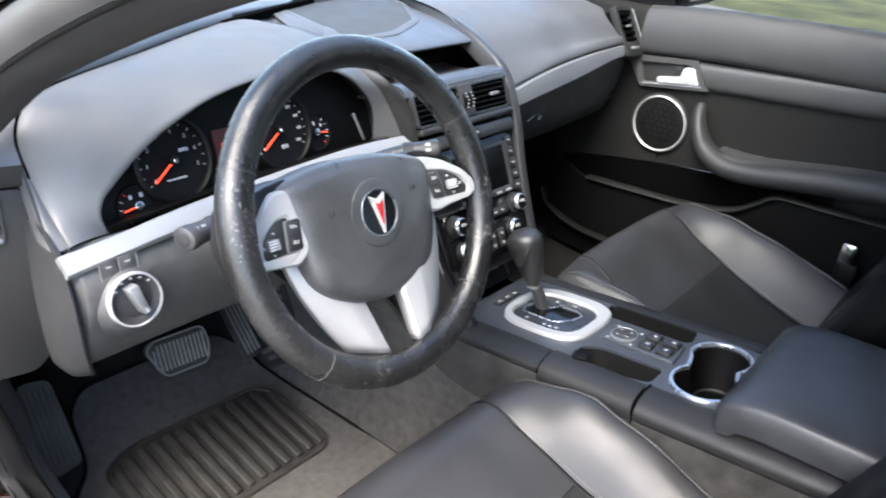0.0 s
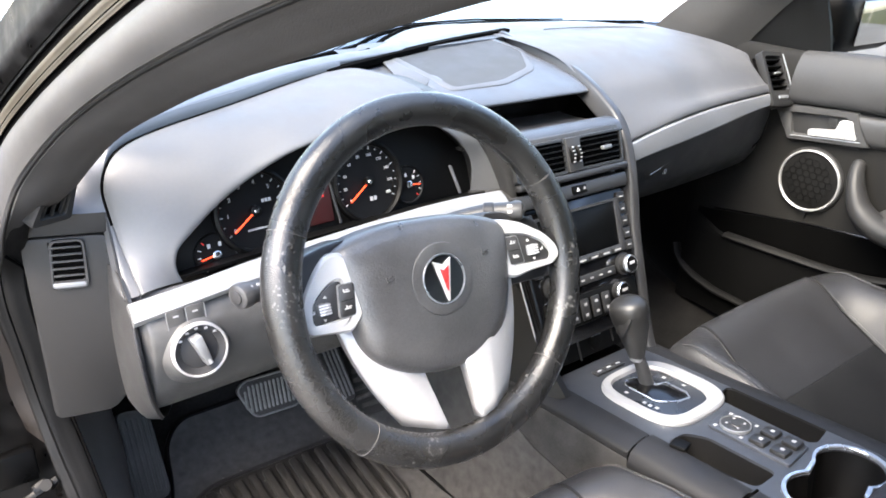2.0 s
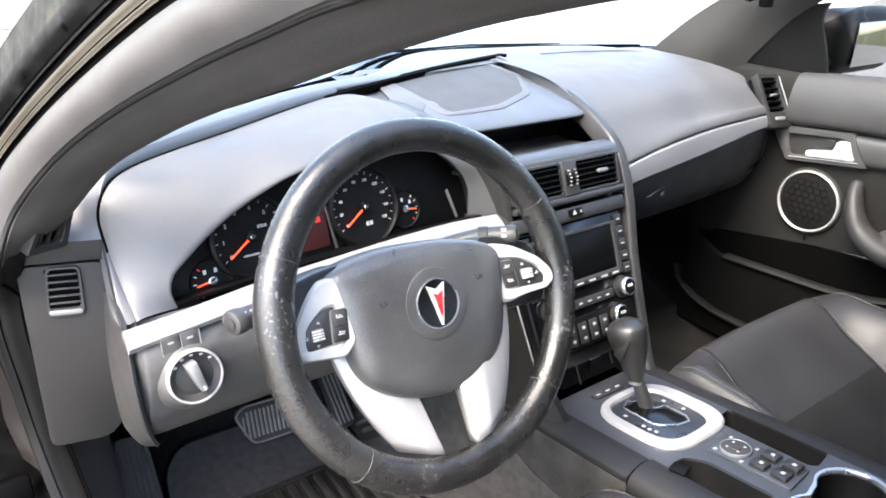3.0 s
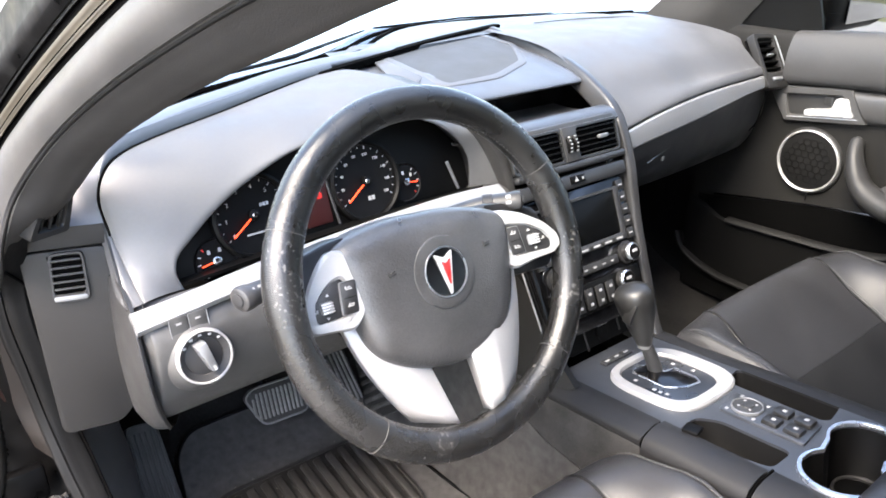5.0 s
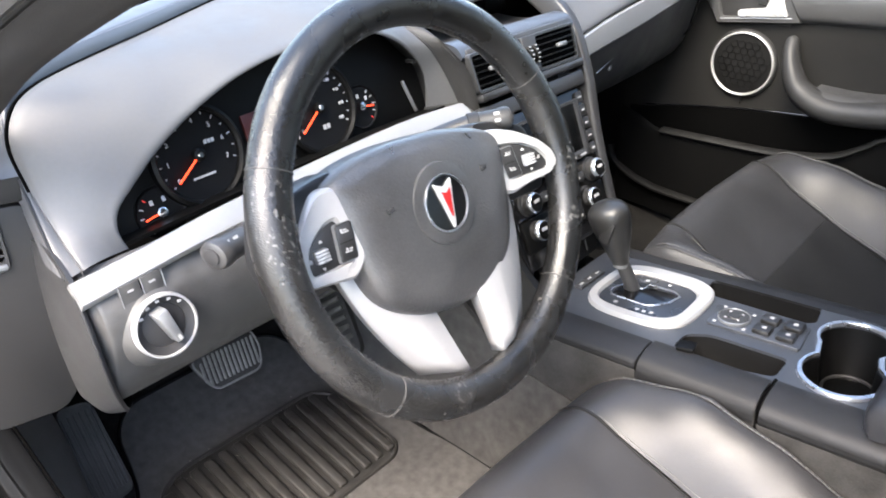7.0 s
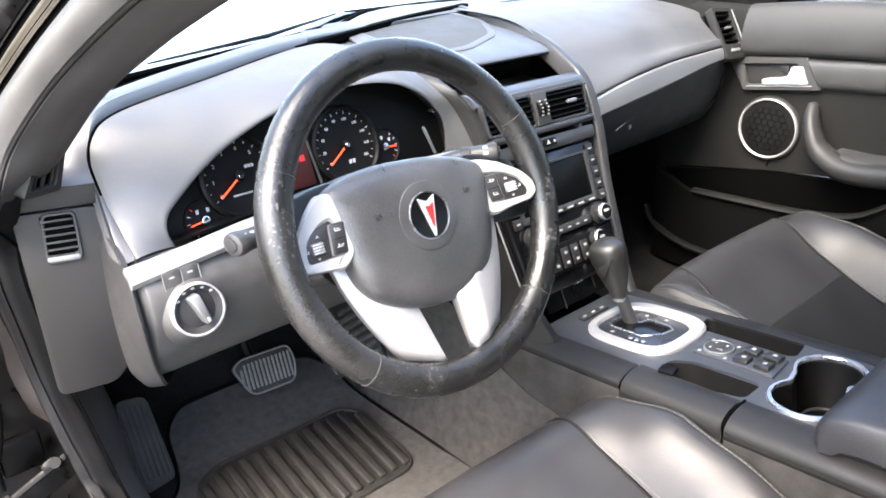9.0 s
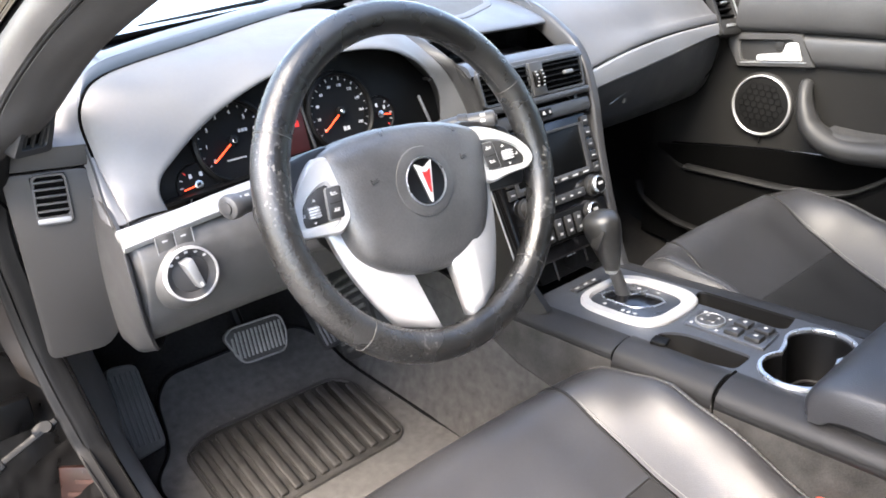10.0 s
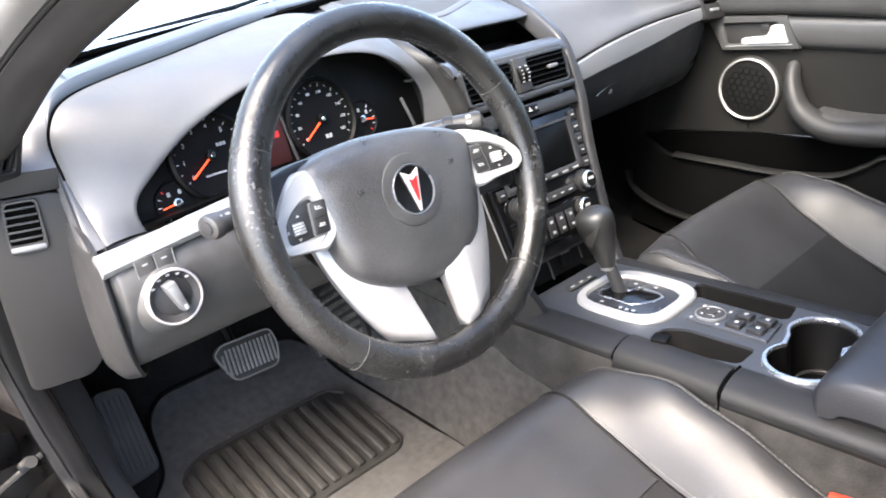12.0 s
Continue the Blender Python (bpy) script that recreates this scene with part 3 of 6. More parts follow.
# windscreen, header, roof
def screen_base(x):
    return float(np.interp(x, [-.66, -.53, -.425, -.30, -.215, -.10, 0, .12], [.35, .416, .460, .516, .552, .612, .70, .757])) if x < .12 else .76 - .14 * ((x - CX) / .70) ** 2


WS = []
for x in np.linspace(-.66, .71, 13):
    k = ((x - CX) / .70) ** 2
    if x < CX:
        WS.append([(x, screen_base(x), .918 + .01 * k), (x * .96, .42 - .24 * k, 1.045 + .005 * k), (x * .90, .0 - .16 * k, 1.20 - .01 * k), (x * .86, -.22 - .12 * k, 1.265 - .02 * k)])
    else:
        WS.append([(x, .76 - .15 * k, .915 + .01 * k), (x * .985, .46 - .02 * k, 1.045), (x * .93, .06 - .06 * k, 1.205 - .005 * k), (x * .87, -.20 - .08 * k, 1.265 - .02 * k)])
ws = part("windscreen", loft(WS, 3, 5), GLASS)
tagged(ws, "clear curved windscreen glass", "windscreen", kind="structure")
ob = part("cowl", loft([[(x, screen_base(x) + .004, .905), (x, screen_base(x) + .03, .918), (x, screen_base(x) + .10, .926), (x, 1.25, .930), (x * 1.1, 1.9, .84)] for x in np.linspace(-.60, .78, 13)], 4, 4), PAINT)
tagged(ob, "glossy black bonnet and cowl beyond the windscreen", "bonnet", kind="structure")
ob = part("screen_edge", sweep([(x, screen_base(x) - .004, .928) for x in np.linspace(-.60, .70, 24)], circle(.004, 6)), PITCH)
tagged(ob, "black edge band of the windscreen", "windscreen", kind="structure")
ob = part("bonnet_side", loft([[(x, .58, .908 + e), (x, .95, .921 + e), (x, 1.25, .924 + e), (x, 1.9, .834 + e)] for x, e in ((-.82, -.012), (-.74, -.006), (-.66, -.002), (-.54, 0))], 3, 4), PAINT)
tagged(ob, "glossy black bonnet edge beside the pillar", "bonnet", kind="structure")
wiper = thing("wiper", "black wiper arms lying below the windscreen", "wiper", at=(CX, .76, .90))
for x0, x1 in ((-.45, .05), (.08, .55)):
    part("wiper_blade", tube([(x0, screen_base(x0) + .06, .924), ((x0 + x1) / 2, screen_base((x0 + x1) / 2) + .055, .927), (x1, screen_base(x1) + .06, .924)], .0025, 6), DARK, wiper)
rows = []
for x in np.linspace(-.54, .59, 7):
    k = ((x - CX) / .56) ** 2
    rows.append([(x, -.16 - .14 * k, 1.262 - .03 * k), (x, -.24 - .12 * k, 1.258 - .03 * k), (x, -.5, 1.30 - .06 * k), (x, -1.0, 1.33 - .07 * k), (x, -1.7, 1.25 - .06 * k)])
ob = part("ceiling", sheet(rows, 3, 4, (0, 0, .03)), HEADLINER)
tagged(ob, "grey fabric headliner under the roof", "headliner", kind="structure")
A = [spline([(.715, .62, .90), (.705, .56, .955), (.695, .44, 1.046), (.665, .24, 1.145), (.62, .0, 1.225), (.58, -.16, 1.25)], 4),
     spline([(.752, .39, .90), (.747, .345, .96), (.737, .255, 1.052), (.712, .09, 1.14), (.67, -.12, 1.21), (.62, -.28, 1.24)], 4)]
rows = [[a, a + (b - a) * .5 + np.array([-.02, -.015, .0]), b] for a, b in zip(*A)]
ob = part("passenger_pillar_trim", grid_bm([spline(r, 3) for r in rows])[0], PILLAR)
tagged(ob, "grey trim on the passenger front pillar", "pillar trim", kind="structure")
ob = part("cabin_rear", loft([[(-.70, -1.7, .2), (0, -1.75, .2), (.75, -1.7, .2)], [(-.70, -1.7, .9), (0, -1.75, .9), (.75, -1.7, .9)]], 3, 3), DARK)
tagged(ob, "dark rear bulkhead of the cabin", "bulkhead", kind="structure")
ob = part("centre_pillar", rbox((-.72, -.95, .75), (.08, .16, 1.0), .03), PILLAR)
tagged(ob, "grey trim on the centre pillar", "pillar trim", kind="structure")

mirror = thing("rear_view_mirror", "black rear-view mirror hanging below the header", "mirror", at=(.06, -.05, 1.13))
mm_ = basis((.07, -.045, 1.150), (.93, .36, 0), (0, 0, 1))
part("mirror_shell", rbox((0, 0, 0), (.24, .065, .03), .014, mm_), GLOSS, mirror)
part("mirror_glass", rbox((0, 0, .0155), (.22, .05, .002), .001, mm_), CHROME, mirror)
part("mirror_stem", rbox((0, .06, -.02), (.02, .08, .02), .004, mm_), DARK, mirror)
part("mirror_switch", rbox((-.02, -.036, .004), (.022, .014, .016), .003, mm_), DARK, mirror)

ob = part("mirror_sail", sheet([[(.757, .39, .905), (.757, .29, .915), (.757, .195, .925)], [(.752, .345, .965), (.754, .28, .97), (.754, .21, .98)], [(.745, .30, 1.02), (.747, .26, 1.03), (.748, .228, 1.035)], [(.737, .25, 1.06), (.739, .23, 1.065), (.74, .215, 1.068)]], 3, 3, (.008, 0, 0)), DARK)
tagged(ob, "black sail panel at the corner of the passenger window", "window trim", kind="structure")
ob = part("firewall", sheet([[(-.70, .72, .25), (0, .74, .25), (.80, .70, .25)], [(-.70, .66, .60), (0, .70, .60), (.80, .62, .60)], [(-.70, .55, .90), (0, .66, .90), (.80, .50, .90)]], 3, 3, (0, .02, 0)), CARPET)
tagged(ob, "black carpeted firewall behind the dashboard", "firewall", kind="structure")
ob = part("passenger_kick_panel", sheet([[(.765, .75, .24), (.765, .45, .24), (.765, .25, .24)], [(.765, .75, .60), (.765, .45, .58), (.768, .30, .55)], [(.765, .75, .90), (.765, .45, .88), (.768, .30, .84)]], 3, 3, (.02, 0, 0)), DARK)
tagged(ob, "black kick panel in the passenger footwell", "kick panel", kind="structure")

# rear doors and dark glass are unseen, added to dim the cabin
for x, nm in ((-.76, "rear_door_driver_side"), (.80, "rear_door_passenger_side")):
    ob = part(nm, sheet([[(x, y, .25) for y in (-.95, -1.3, -1.75)], [(x * 1.02, y, .6) for y in (-.95, -1.3, -1.75)], [(x, y, .935) for y in (-.95, -1.3, -1.75)]], 3, 3, (.02 if x < 0 else -.02, 0, 0)), DARK)
    tagged(ob, "unseen black rear door, added to hold back light", "car door", kind="structure")
    ob = part(nm.replace("door", "window"), loft([[(x * .985, y, .935) for y in (-.95, -1.3, -1.75)], [(x * .76, y, 1.27) for y in (-.95, -1.3, -1.75)]], 3, 3), PRIVACY)
    tagged(ob, "unseen rear side window, tinted to hold back light", "car window", kind="structure")
ob = part("rear_window", loft([[(x, -1.72, .9) for x in (-.70, 0, .75)], [(x, -1.70, 1.26) for x in (-.60, 0, .65)]], 3, 3), PRIVACY)
tagged(ob, "unseen rear window, tinted to hold back light", "car window", kind="structure")

SILLR = [(.722, .43, .425), (.712, .41, .40), (.703, .370, .381), (.70, .317, .367), (.70, .222, .36), (.70, -.3, .36)]
ob = part("passenger_sill_trim", sweep(spline(SILLR, 5), circle(.007, 10, .014), up=(1, 0, 0)), RIMDOOR)
tagged(ob, "rounded grey sill trim below the passenger door", "sill trim", kind="structure")


# ---- dashboard ----
dashboard = thing("dashboard", "dark grey soft plastic dashboard with silver trim strips", "dashboard", at=(CX, 0.4, 0.75))

LIP = [(-.563, .205, .776), (-.568, .207, .797), (-.562, .210, .815), (-.543, .213, .831), (-.520, .217, .848), (-.492, .221, .865),
       (-.455, .227, .881), (-.405, .234, .897), (-.340, .240, .908), (-.279, .242, .912), (-.228, .243, .907), (-.187, .246, .893),
       (-.150, .247, .869), (-.121, .247, .832), (-.117, .246, .781)]
EDGE = [(-.611, .194, .778), (-.612, .225, .802), (-.6155, .250, .838), (-.617, .264, .875), (-.604, .279, .898), (-.580, .294, .910),
        (-.530, .322, .9145), (-.425, .366, .9205), (-.300, .422, .9275), (-.215, .455, .930), (-.178, .420, .929), (-.158, .330, .921),
        (-.128, .252, .878), (-.100, .240, .840), (-.078, .224, .785)]


def hood_rows():
    lip, edge = np.array(LIP), np.array(EDGE)
    k = len(lip)
    s = np.linspace(0, 1, k)
    out = np.stack([-0.5 * np.clip(1 - s / 0.35, 0, 1) + 0.6 * np.clip((s - 0.75) / 0.25, 0, 1), np.full(k, -0.45), 0.75 + 0 * s], 1)
    out /= np.linalg.norm(out, axis=1)[:, None]
    span = np.linalg.norm(edge - lip, axis=1)[:, None]
    row = lambda f, h: lip + (edge - lip) * f + out * (np.minimum(span, 0.12) * h)
    return [lip + np.array([0, 0.004, -0.002]), lip - out * 0.002, row(0.03, 0.015), row(0.12, 0.035), row(0.35, 0.07),
            row(0.65, 0.075), row(0.88, 0.045), row(0.97, 0.015), edge, edge + np.array([0, 0, -0.012])]


part("instrument_hood", loft(hood_rows(), 4, 4), DASH, dashboard, "dark grey padded hood over the gauges")
lining = [np.array(LIP) + np.array(d) for d in ((0, .003, -.001), (0, .020, .002), (0, .060, .004))]
part("hood_lining", loft(lining, 3, 4), LINING, dashboard, "black lining inside the hood")

# the long top pad under the windscreen
def cowl_y(x):
    return 0.755 - (0.34 if x < CX else 0.16) * ((x - CX) / 0.70) ** 2


# step up from the hood's edge to the rail
STEP = [(-.0005, .004, -.003), (-.004, .008, .004), (-.004, .011, .012), (0, .012, .014), (0, .011, .013), (0, .010, .011), (0, .010, .009)]
BROW = [tuple(np.array(e) + np.array(d)) for e, d in zip(EDGE[3:10], STEP)]
part("rail_step", sheet([[tuple(np.array(e) + np.array((-.001, .0035, -.010))) for e in EDGE[3:10]], [tuple((np.array(e) + np.array(b)) / 2 + np.array((0, .001, 0))) for e, b in zip(EDGE[3:10], BROW)], BROW], 4, 4, (0, .004, 0)), RAILTOP, dashboard, "step behind the hood, tinted for sky reflection")
rows = []
bx = [p[0] for p in BROW[2:]]
for x in np.linspace(-0.57, 0.69, 15):
    front = np.interp(x, bx + [-.1, .2, .5, .69], [p[1] for p in BROW[2:]] + [.495, .545, .53, .40])
    rise = np.interp(x, bx + [.05, .5, .62, .69], [p[2] for p in BROW[2:]] + [.938, .938, .930, .912])
    yb = front + .064 + max(0, cowl_y(x) - front - .064) * float(np.interp(x, [-.12, .12], [0, 1]))
    rows.append([(x, front + .001, rise - .010), (x, front, rise - .001), (x, front + .008, rise + .002), (x, (front + yb) / 2, rise + 0.003), (x, yb - .02, rise - 0.006), (x, yb + 0.01, rise - 0.03)])
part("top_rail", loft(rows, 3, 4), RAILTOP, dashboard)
part("rail_back_edge", tube(spline([tuple(np.array(r[4]) + np.array((0, .006, .001))) for r in rows[:8]], 4), .004, 6), PITCH, dashboard, "black rear edge of the rail")

# side strip between the hood and the front pillar
rows = [[(-.615, .257, .852), (-.635, .262, .8525), (-.655, .268, .853), (-.70, .275, .854)],
        [BROW[0], (-.637, .284, .873), (-.662, .298, .873), (-.705, .31, .872)],
        [BROW[1], (-.632, .316, .897), (-.662, .338, .893), (-.705, .36, .89)],
        [BROW[2], (-.612, .348, .915), (-.645, .380, .907), (-.70, .41, .90)],
        [BROW[3], (-.572, .385, .925), (-.610, .425, .918), (-.67, .46, .91)]]
part("corner_trim", loft(rows, 5, 5), RAILTOP, dashboard, "corner trim beside the front pillar, tinted for sky reflection")
# narrow side of the hood above the end panel
rows = [[tuple(np.array(e) + np.array((.001, .002, 0))) for e in EDGE[:4]], [(-.626, .198, .776), (-.622, .229, .802), (-.6195, .253, .838), (-.6185, .266, .868)], [(-.628, .23, .776), (-.625, .25, .802), (-.623, .27, .838), (-.622, .28, .868)]]
part("hood_side", sheet(rows, 4, 4, (.003, .003, 0)), DASH, dashboard)
part("hood_side_edge", tube(spline([(-.6265, .197, .775), (-.6225, .228, .802), (-.620, .2525, .838), (-.619, .262, .853)], 5), .0013, 6), SWITCHGREY, dashboard)

part("hood_seam", tube(spline([tuple(np.array(p) + np.array((-.001, .002, .0))) for p in EDGE[2:10]], 6), .0018, 6), PITCH, dashboard)
# side window demister
md = basis((-.666, .243, .884), (.85, .45, -.10), (.05, -.35, .93)) @ Matrix.Scale(1.15, 4)
dem = part("side_demister", ring_plate(round_outline([(-.022, -.028), (.020, -.028), (.018, .024), (-.012, .024)], .004, 3), round_outline([(-.014, -.020), (.012, -.020), (.013, .020), (-.008, .020)], .003, 3), md, -.014, .002, .002), ENDTRIM, dashboard, "black slatted side demister")
part("vent_back", rbox((.001, 0, -.006), (.036, .042, .004), .001, md), PITCH, dem)
for i in range(3):
    part("slat", rbox((-.008 + i * .009, 0, -.001), (.0018, .040, .004), .0006, md @ pose(0, 0, 0, 0, 0, -6)), ENDTRIM, dem)

# passenger pad and the strip under it
PTOP = [(.170, .2345, .799), (.220, .235, .810), (.297, .236, .825), (.387, .239, .836), (.488, .245, .842), (.602, .252, .843), (.685, .260, .842)]
PLOW = [(.170, .228, .768), (.233, .228, .779), (.294, .229, .786), (.384, .232, .7945), (.486, .238, .804), (.597, .245, .816), (.687, .253, .820)]
rows = []
for x, k in ((.172, 0), (.26, 0), (.38, 0), (.50, 0), (.60, .002), (.655, .010), (.678, .022)):
    f = (x - .172) / .506
    ys, zs = (float(np.interp(x, [p[0] for p in PTOP], [p[k_] for p in PTOP])) for k_ in (1, 2))
    zs += .003
    d = 0.02 * math.sin(math.pi * f)
    rows.append([(x, .56 - k, .942 - k), (x, .46 - k * 2, .940 - k), (x, .38 - k * 2, .930 - k * .8), (x, .315 - d * .3, .902 - k * .4), (x, .276 - d * .2, .866 - k * .2), (x, ys + .008, zs + .014), (x, ys + .002, zs), (x, ys + .02, zs - .004)])
part("passenger_pad", loft(rows, 5, 5), DASH, dashboard, "dark grey padded passenger dash top")


def strip(top, low, out):
    """A raised trim strip between its upper and lower edge."""
    T, L = spline(top, 8), spline(low, 8)
    o, rows = np.array(out), []
    for i, (t, l) in enumerate(zip(T, L)):
        rows.append([t - o * .008, t, t + (l - t) * .06 + o * .0025, t + (l - t) * .5 + o * .004, t + (l - t) * .94 + o * .0025, l, l - o * .008])
    bm, V = grid_bm(rows)
    for k in (0, -1):
        bm.faces.new(V[k])
    return bm


part("passenger_trim_strip", strip(PTOP, PLOW, (0, -.97, .22)), STRIPMAT, dashboard, "satin silver trim strip")
part("driver_trim_strip", strip([(-.628, .186, .776), (-.569, .187, .781), (-.463, .189, .793), (-.30, .192, .803), (-.20, .193, .806), (-.112, .194, .802)],
     [(-.628, .167, .760), (-.579, .167, .766), (-.483, .168, .775), (-.30, .170, .783), (-.20, .172, .786), (-.108, .174, .786)], (0, -.66, .75)), DASHSTRIP, dashboard, "satin silver trim strip under the gauges")

# glove box and lower dash
rows = []
for x, e in ((.165, 0), (.3, 0), (.45, 0), (.58, .002), (.68, .004), (.715, .010), (.742, .03), (.755, .07)):
    y0, z0 = (float(np.interp(x, [p[0] for p in PLOW], [p[k_] for p in PLOW])) for k_ in (1, 2))
    y0 += .003
    rows.append([(x, y0 + e + .01, z0 + .006), (x, y0 + e, z0), (x, y0 + .004 + e, z0 - .03), (x, y0 + .014 + e, .730), (x, y0 + .028 + e, .695), (x, y0 + .062 + e, .668), (x, y0 + .2, .66)])
part("glove_box", loft(rows, 5, 5), TRIM, dashboard, "dark grey plastic glove box front")
part("glove_box_handle", tube(spline([(.300, .2425, .737), (.330, .2415, .748), (.366, .2415, .757)], 4), .0014, 6), GREYMET, dashboard, "thin pale edge of the glove box latch")
part("glove_box_lock", rbox((.348, .2455, .735), (.008, .004, .009), .001), GREYMET, dashboard)

# end caps by the doors
part("end_seam", tube(spline([(.686, .254, .814), (.688, .254, .79), (.690, .262, .745), (.692, .288, .708)], 5), .0016, 6), GLOSS, dashboard)

part("pad_crease", tube(spline([(.30, .552, .9450), (.421, .540, .9445), (.55, .512, .9410), (.62, .445, .9345), (.655, .375, .919), (.672, .32, .897), (.680, .285, .862)], 6), .0011, 6), TRIM, dashboard)

# passenger side vent
mv = basis((.708, .270, .868), (.055, -.013, .0), (-.034, .072, .09))
side_vent = part("side_vent", ring_plate(round_outline([(-.030, -.060), (.029, -.060), (.029, .056), (-.030, .060)], .008, 3), round_outline([(-.021, -.026), (.022, -.026), (.020, .046), (-.022, .048)], .006, 3), mv, -.012, .006, .003), ENDTRIM, dashboard, "black side vent in a dark bezel")
part("vent_back", rbox((0, .01, -.018), (.056, .09, .012), .003, mv), GLOSS, side_vent)
for i in range(5):
    part("slat", rbox((0, -.018 + i * .0145, -.003), (.044, .003, .014), .001, mv), DARK, side_vent)
part("vent_tab", rbox((0, .010, .005), (.016, .005, .008), .002, mv), GREYMET, side_vent)
part("vent_wheel", rbox((0, -.042, .006), (.026, .008, .008), .003, mv), GREYMET, side_vent)
part("vent_trim", tube(spline([mv @ Vector(p) for p in ((.0285, -.050, .0055), (.0295, 0, .0065), (.0285, .050, .0055))], 5), .0016), GREYMET, side_vent)

# ---- driver's end panel with its vent ----
mp = basis((-.66, .272, .80), (.93, -.36, .02), (-.02, .08, 1.0))
part("end_panel", plate(round_outline([(-.046, .026), (.043, .026), (.058, -.05), (.048, -.16), (.020, -.195), (-.046, -.200)], .012, 3), mp, -.03, 0, .003), ENDTRIM, dashboard, "grey fuse cover panel facing the door")
part("end_panel_cap", plate(round_outline([(-.044, .0285), (.043, .0285), (.045, .052), (-.042, .054)], .003, 3), mp, -.03, .0015, .002), ENDTRIM, dashboard)
vent = part("end_vent", ring_plate(round_outline([(-.022, -.034), (.016, -.034), (.018, .024), (-.017, .024)], .007, 3), round_outline([(-.019, -.024), (.013, -.024), (.015, .021), (-.014, .021)], .005, 3), mp, -.006, .0035, .002), TRIM, dashboard, "slatted black vent")
part("vent_back", rbox((-.002, -.002, -.0012), (.034, .046, .004), .001, mp), PITCH, vent)
for i in range(5):
    part("slat", rbox((-.002, -.0175 + i * .0082, .0026), (.032, .0024, .0026), .0008, mp), TRIM, vent)
part("vent_lip", rbox((-.003, -.0285, .0030), (.034, .0062, .004), .0018, mp), GREYMET, vent, "pale lower lip")

# rounded left flank of the lower dash
rows = [[(-.626, .262, .79), (-.625, .225, .795), (-.626, .186, .776)],
        [(-.633, .25, .72), (-.631, .205, .722), (-.629, .161, .727)],
        [(-.633, .245, .66), (-.630, .205, .656), (-.622, .168, .664)],
        [(-.626, .25, .61), (-.618, .222, .602), (-.606, .196, .612)],
        [(-.602, .30, .60), (-.592, .27, .592), (-.582, .24, .598)]]
part("flank", sheet(rows, 5, 5, (.004, .002, 0)), TRIM, dashboard)
part("flank_edge", tube(spline([(-.626, .186, .774), (-.629, .161, .727), (-.622, .168, .664), (-.606, .196, .612)], 6), .0016, 6), SWITCHGREY, dashboard)

# knee panel
rows = []
for x, e in ((-.624, .034), (-.622, .016), (-.617, .006), (-.608, .001), (-.56, 0), (-.46, 0), (-.36, -.003), (-.26, 0), (-.17, .004), (-.13, .03)):
    f = (x + .62) / .5
    rows.append([(x, .200 + e, .775 + .012 * f), (x, .168 + e, .755 + .012 * f), (x, .158 + e, .730), (x, .163 + e, .69), (x, .180 + e, .648), (x, .205 + e, .622 + .01 * f), (x, .26 + e, .615), (x, .42, .62)])
part("knee_panel", loft(rows, 5, 5), KNEEMAT, dashboard, "grey lower panel below the wheel")

# light switch and its two small buttons
mk = basis((-.569, .153, .719), (1, .02, .03), (0, .25, 1))
part("switch_boss", lathe([(.044, -.022), (.038, -.008), (.033, -.001), (.0305, .001)], mk, 40), KNEEMAT, dashboard)
switch = part("light_switch", lathe([(.0, .001), (.0195, .001), (.0205, .0005), (.0212, .002), (.0285, .0055), (.0295, .004), (.0305, -.01)], mk, 48), SWITCHGREY, dashboard, "round rotary light switch with silver ring")
part("switch_ring", lathe([(.0278, .0055), (.0284, .0078), (.0300, .0075), (.0308, .004), (.0310, -.006)], mk, 48), SILVER, switch)
mf = mk @ pose(0, 0, 0, 0, 0, 14)
part("switch_knob", plate(round_outline([(-.0062, .0185), (.0062, .0185), (.0042, -.0165), (-.0028, -.0165)], .002, 3), mf, .001, .017, .003), GREYMET, switch)
part("switch_mark", rbox((.0008, -.012, .0172), (.003, .005, .0006), 0, mf), MARK, switch)
for i in range(5):
    a = radians(40 + 25 * i)
    part("switch_symbol", rbox((.0248 * math.cos(a), .0248 * math.sin(a), .0042), (.0036, .0022, .001), 0, mk @ pose(0, 0, .0004)), MARK, switch)
mdm = mk @ pose(0, 0, 0, 6)
for i in range(2):
    x = -.016 + .021 * i
    b = part("dimmer_button", rbox((x, .040, -.0085), (.0196, .019, .005), .0012, mdm), KNEEMAT, dashboard, "flush grey button with a pale outline")
    part("button_mark", rbox((x, .042, -.0058), (.006, .002, .0004), 0, mdm), MARK, b)
    part("button_outline", tube([mdm @ Vector(p) for p in ((x - .010, .028, -.0058), (x - .010, .049, -.0058))], .0005, 4), GREYMET, b)
part("button_outline", tube([mdm @ Vector(p) for p in ((.0155, .028, -.0058), (.0155, .049, -.0058))], .0006, 4), GREYMET, b)

# ---- centre hood, display, vents ----
rows = []
for x in (-.165, -.125, -.108, -.04, CX, .09, .150, .162, .188):
    s = 1 if -.12 < x < .17 else 0
    e = .006 if not s else 0
    rows.append([(x, .57, .9400 - e), (x, .50, .9305 - e), (x, .44, .9235 - e), (x, .38, .917 - e), (x, .325, .906 - e), (x, .300, .8975 - e), (x, .297, .891 - e), (x, .315, .886 - e), (x, .36, .885 - e)])
part("display_hood", loft(rows, 3, 4), RAILTOP, dashboard, "hood over the recessed display, tinted for sky reflection")
grille = [(-.085, .345), (.02, .350), (.105, .385), (.160, .465), (.150, .535), (-.095, .500)]
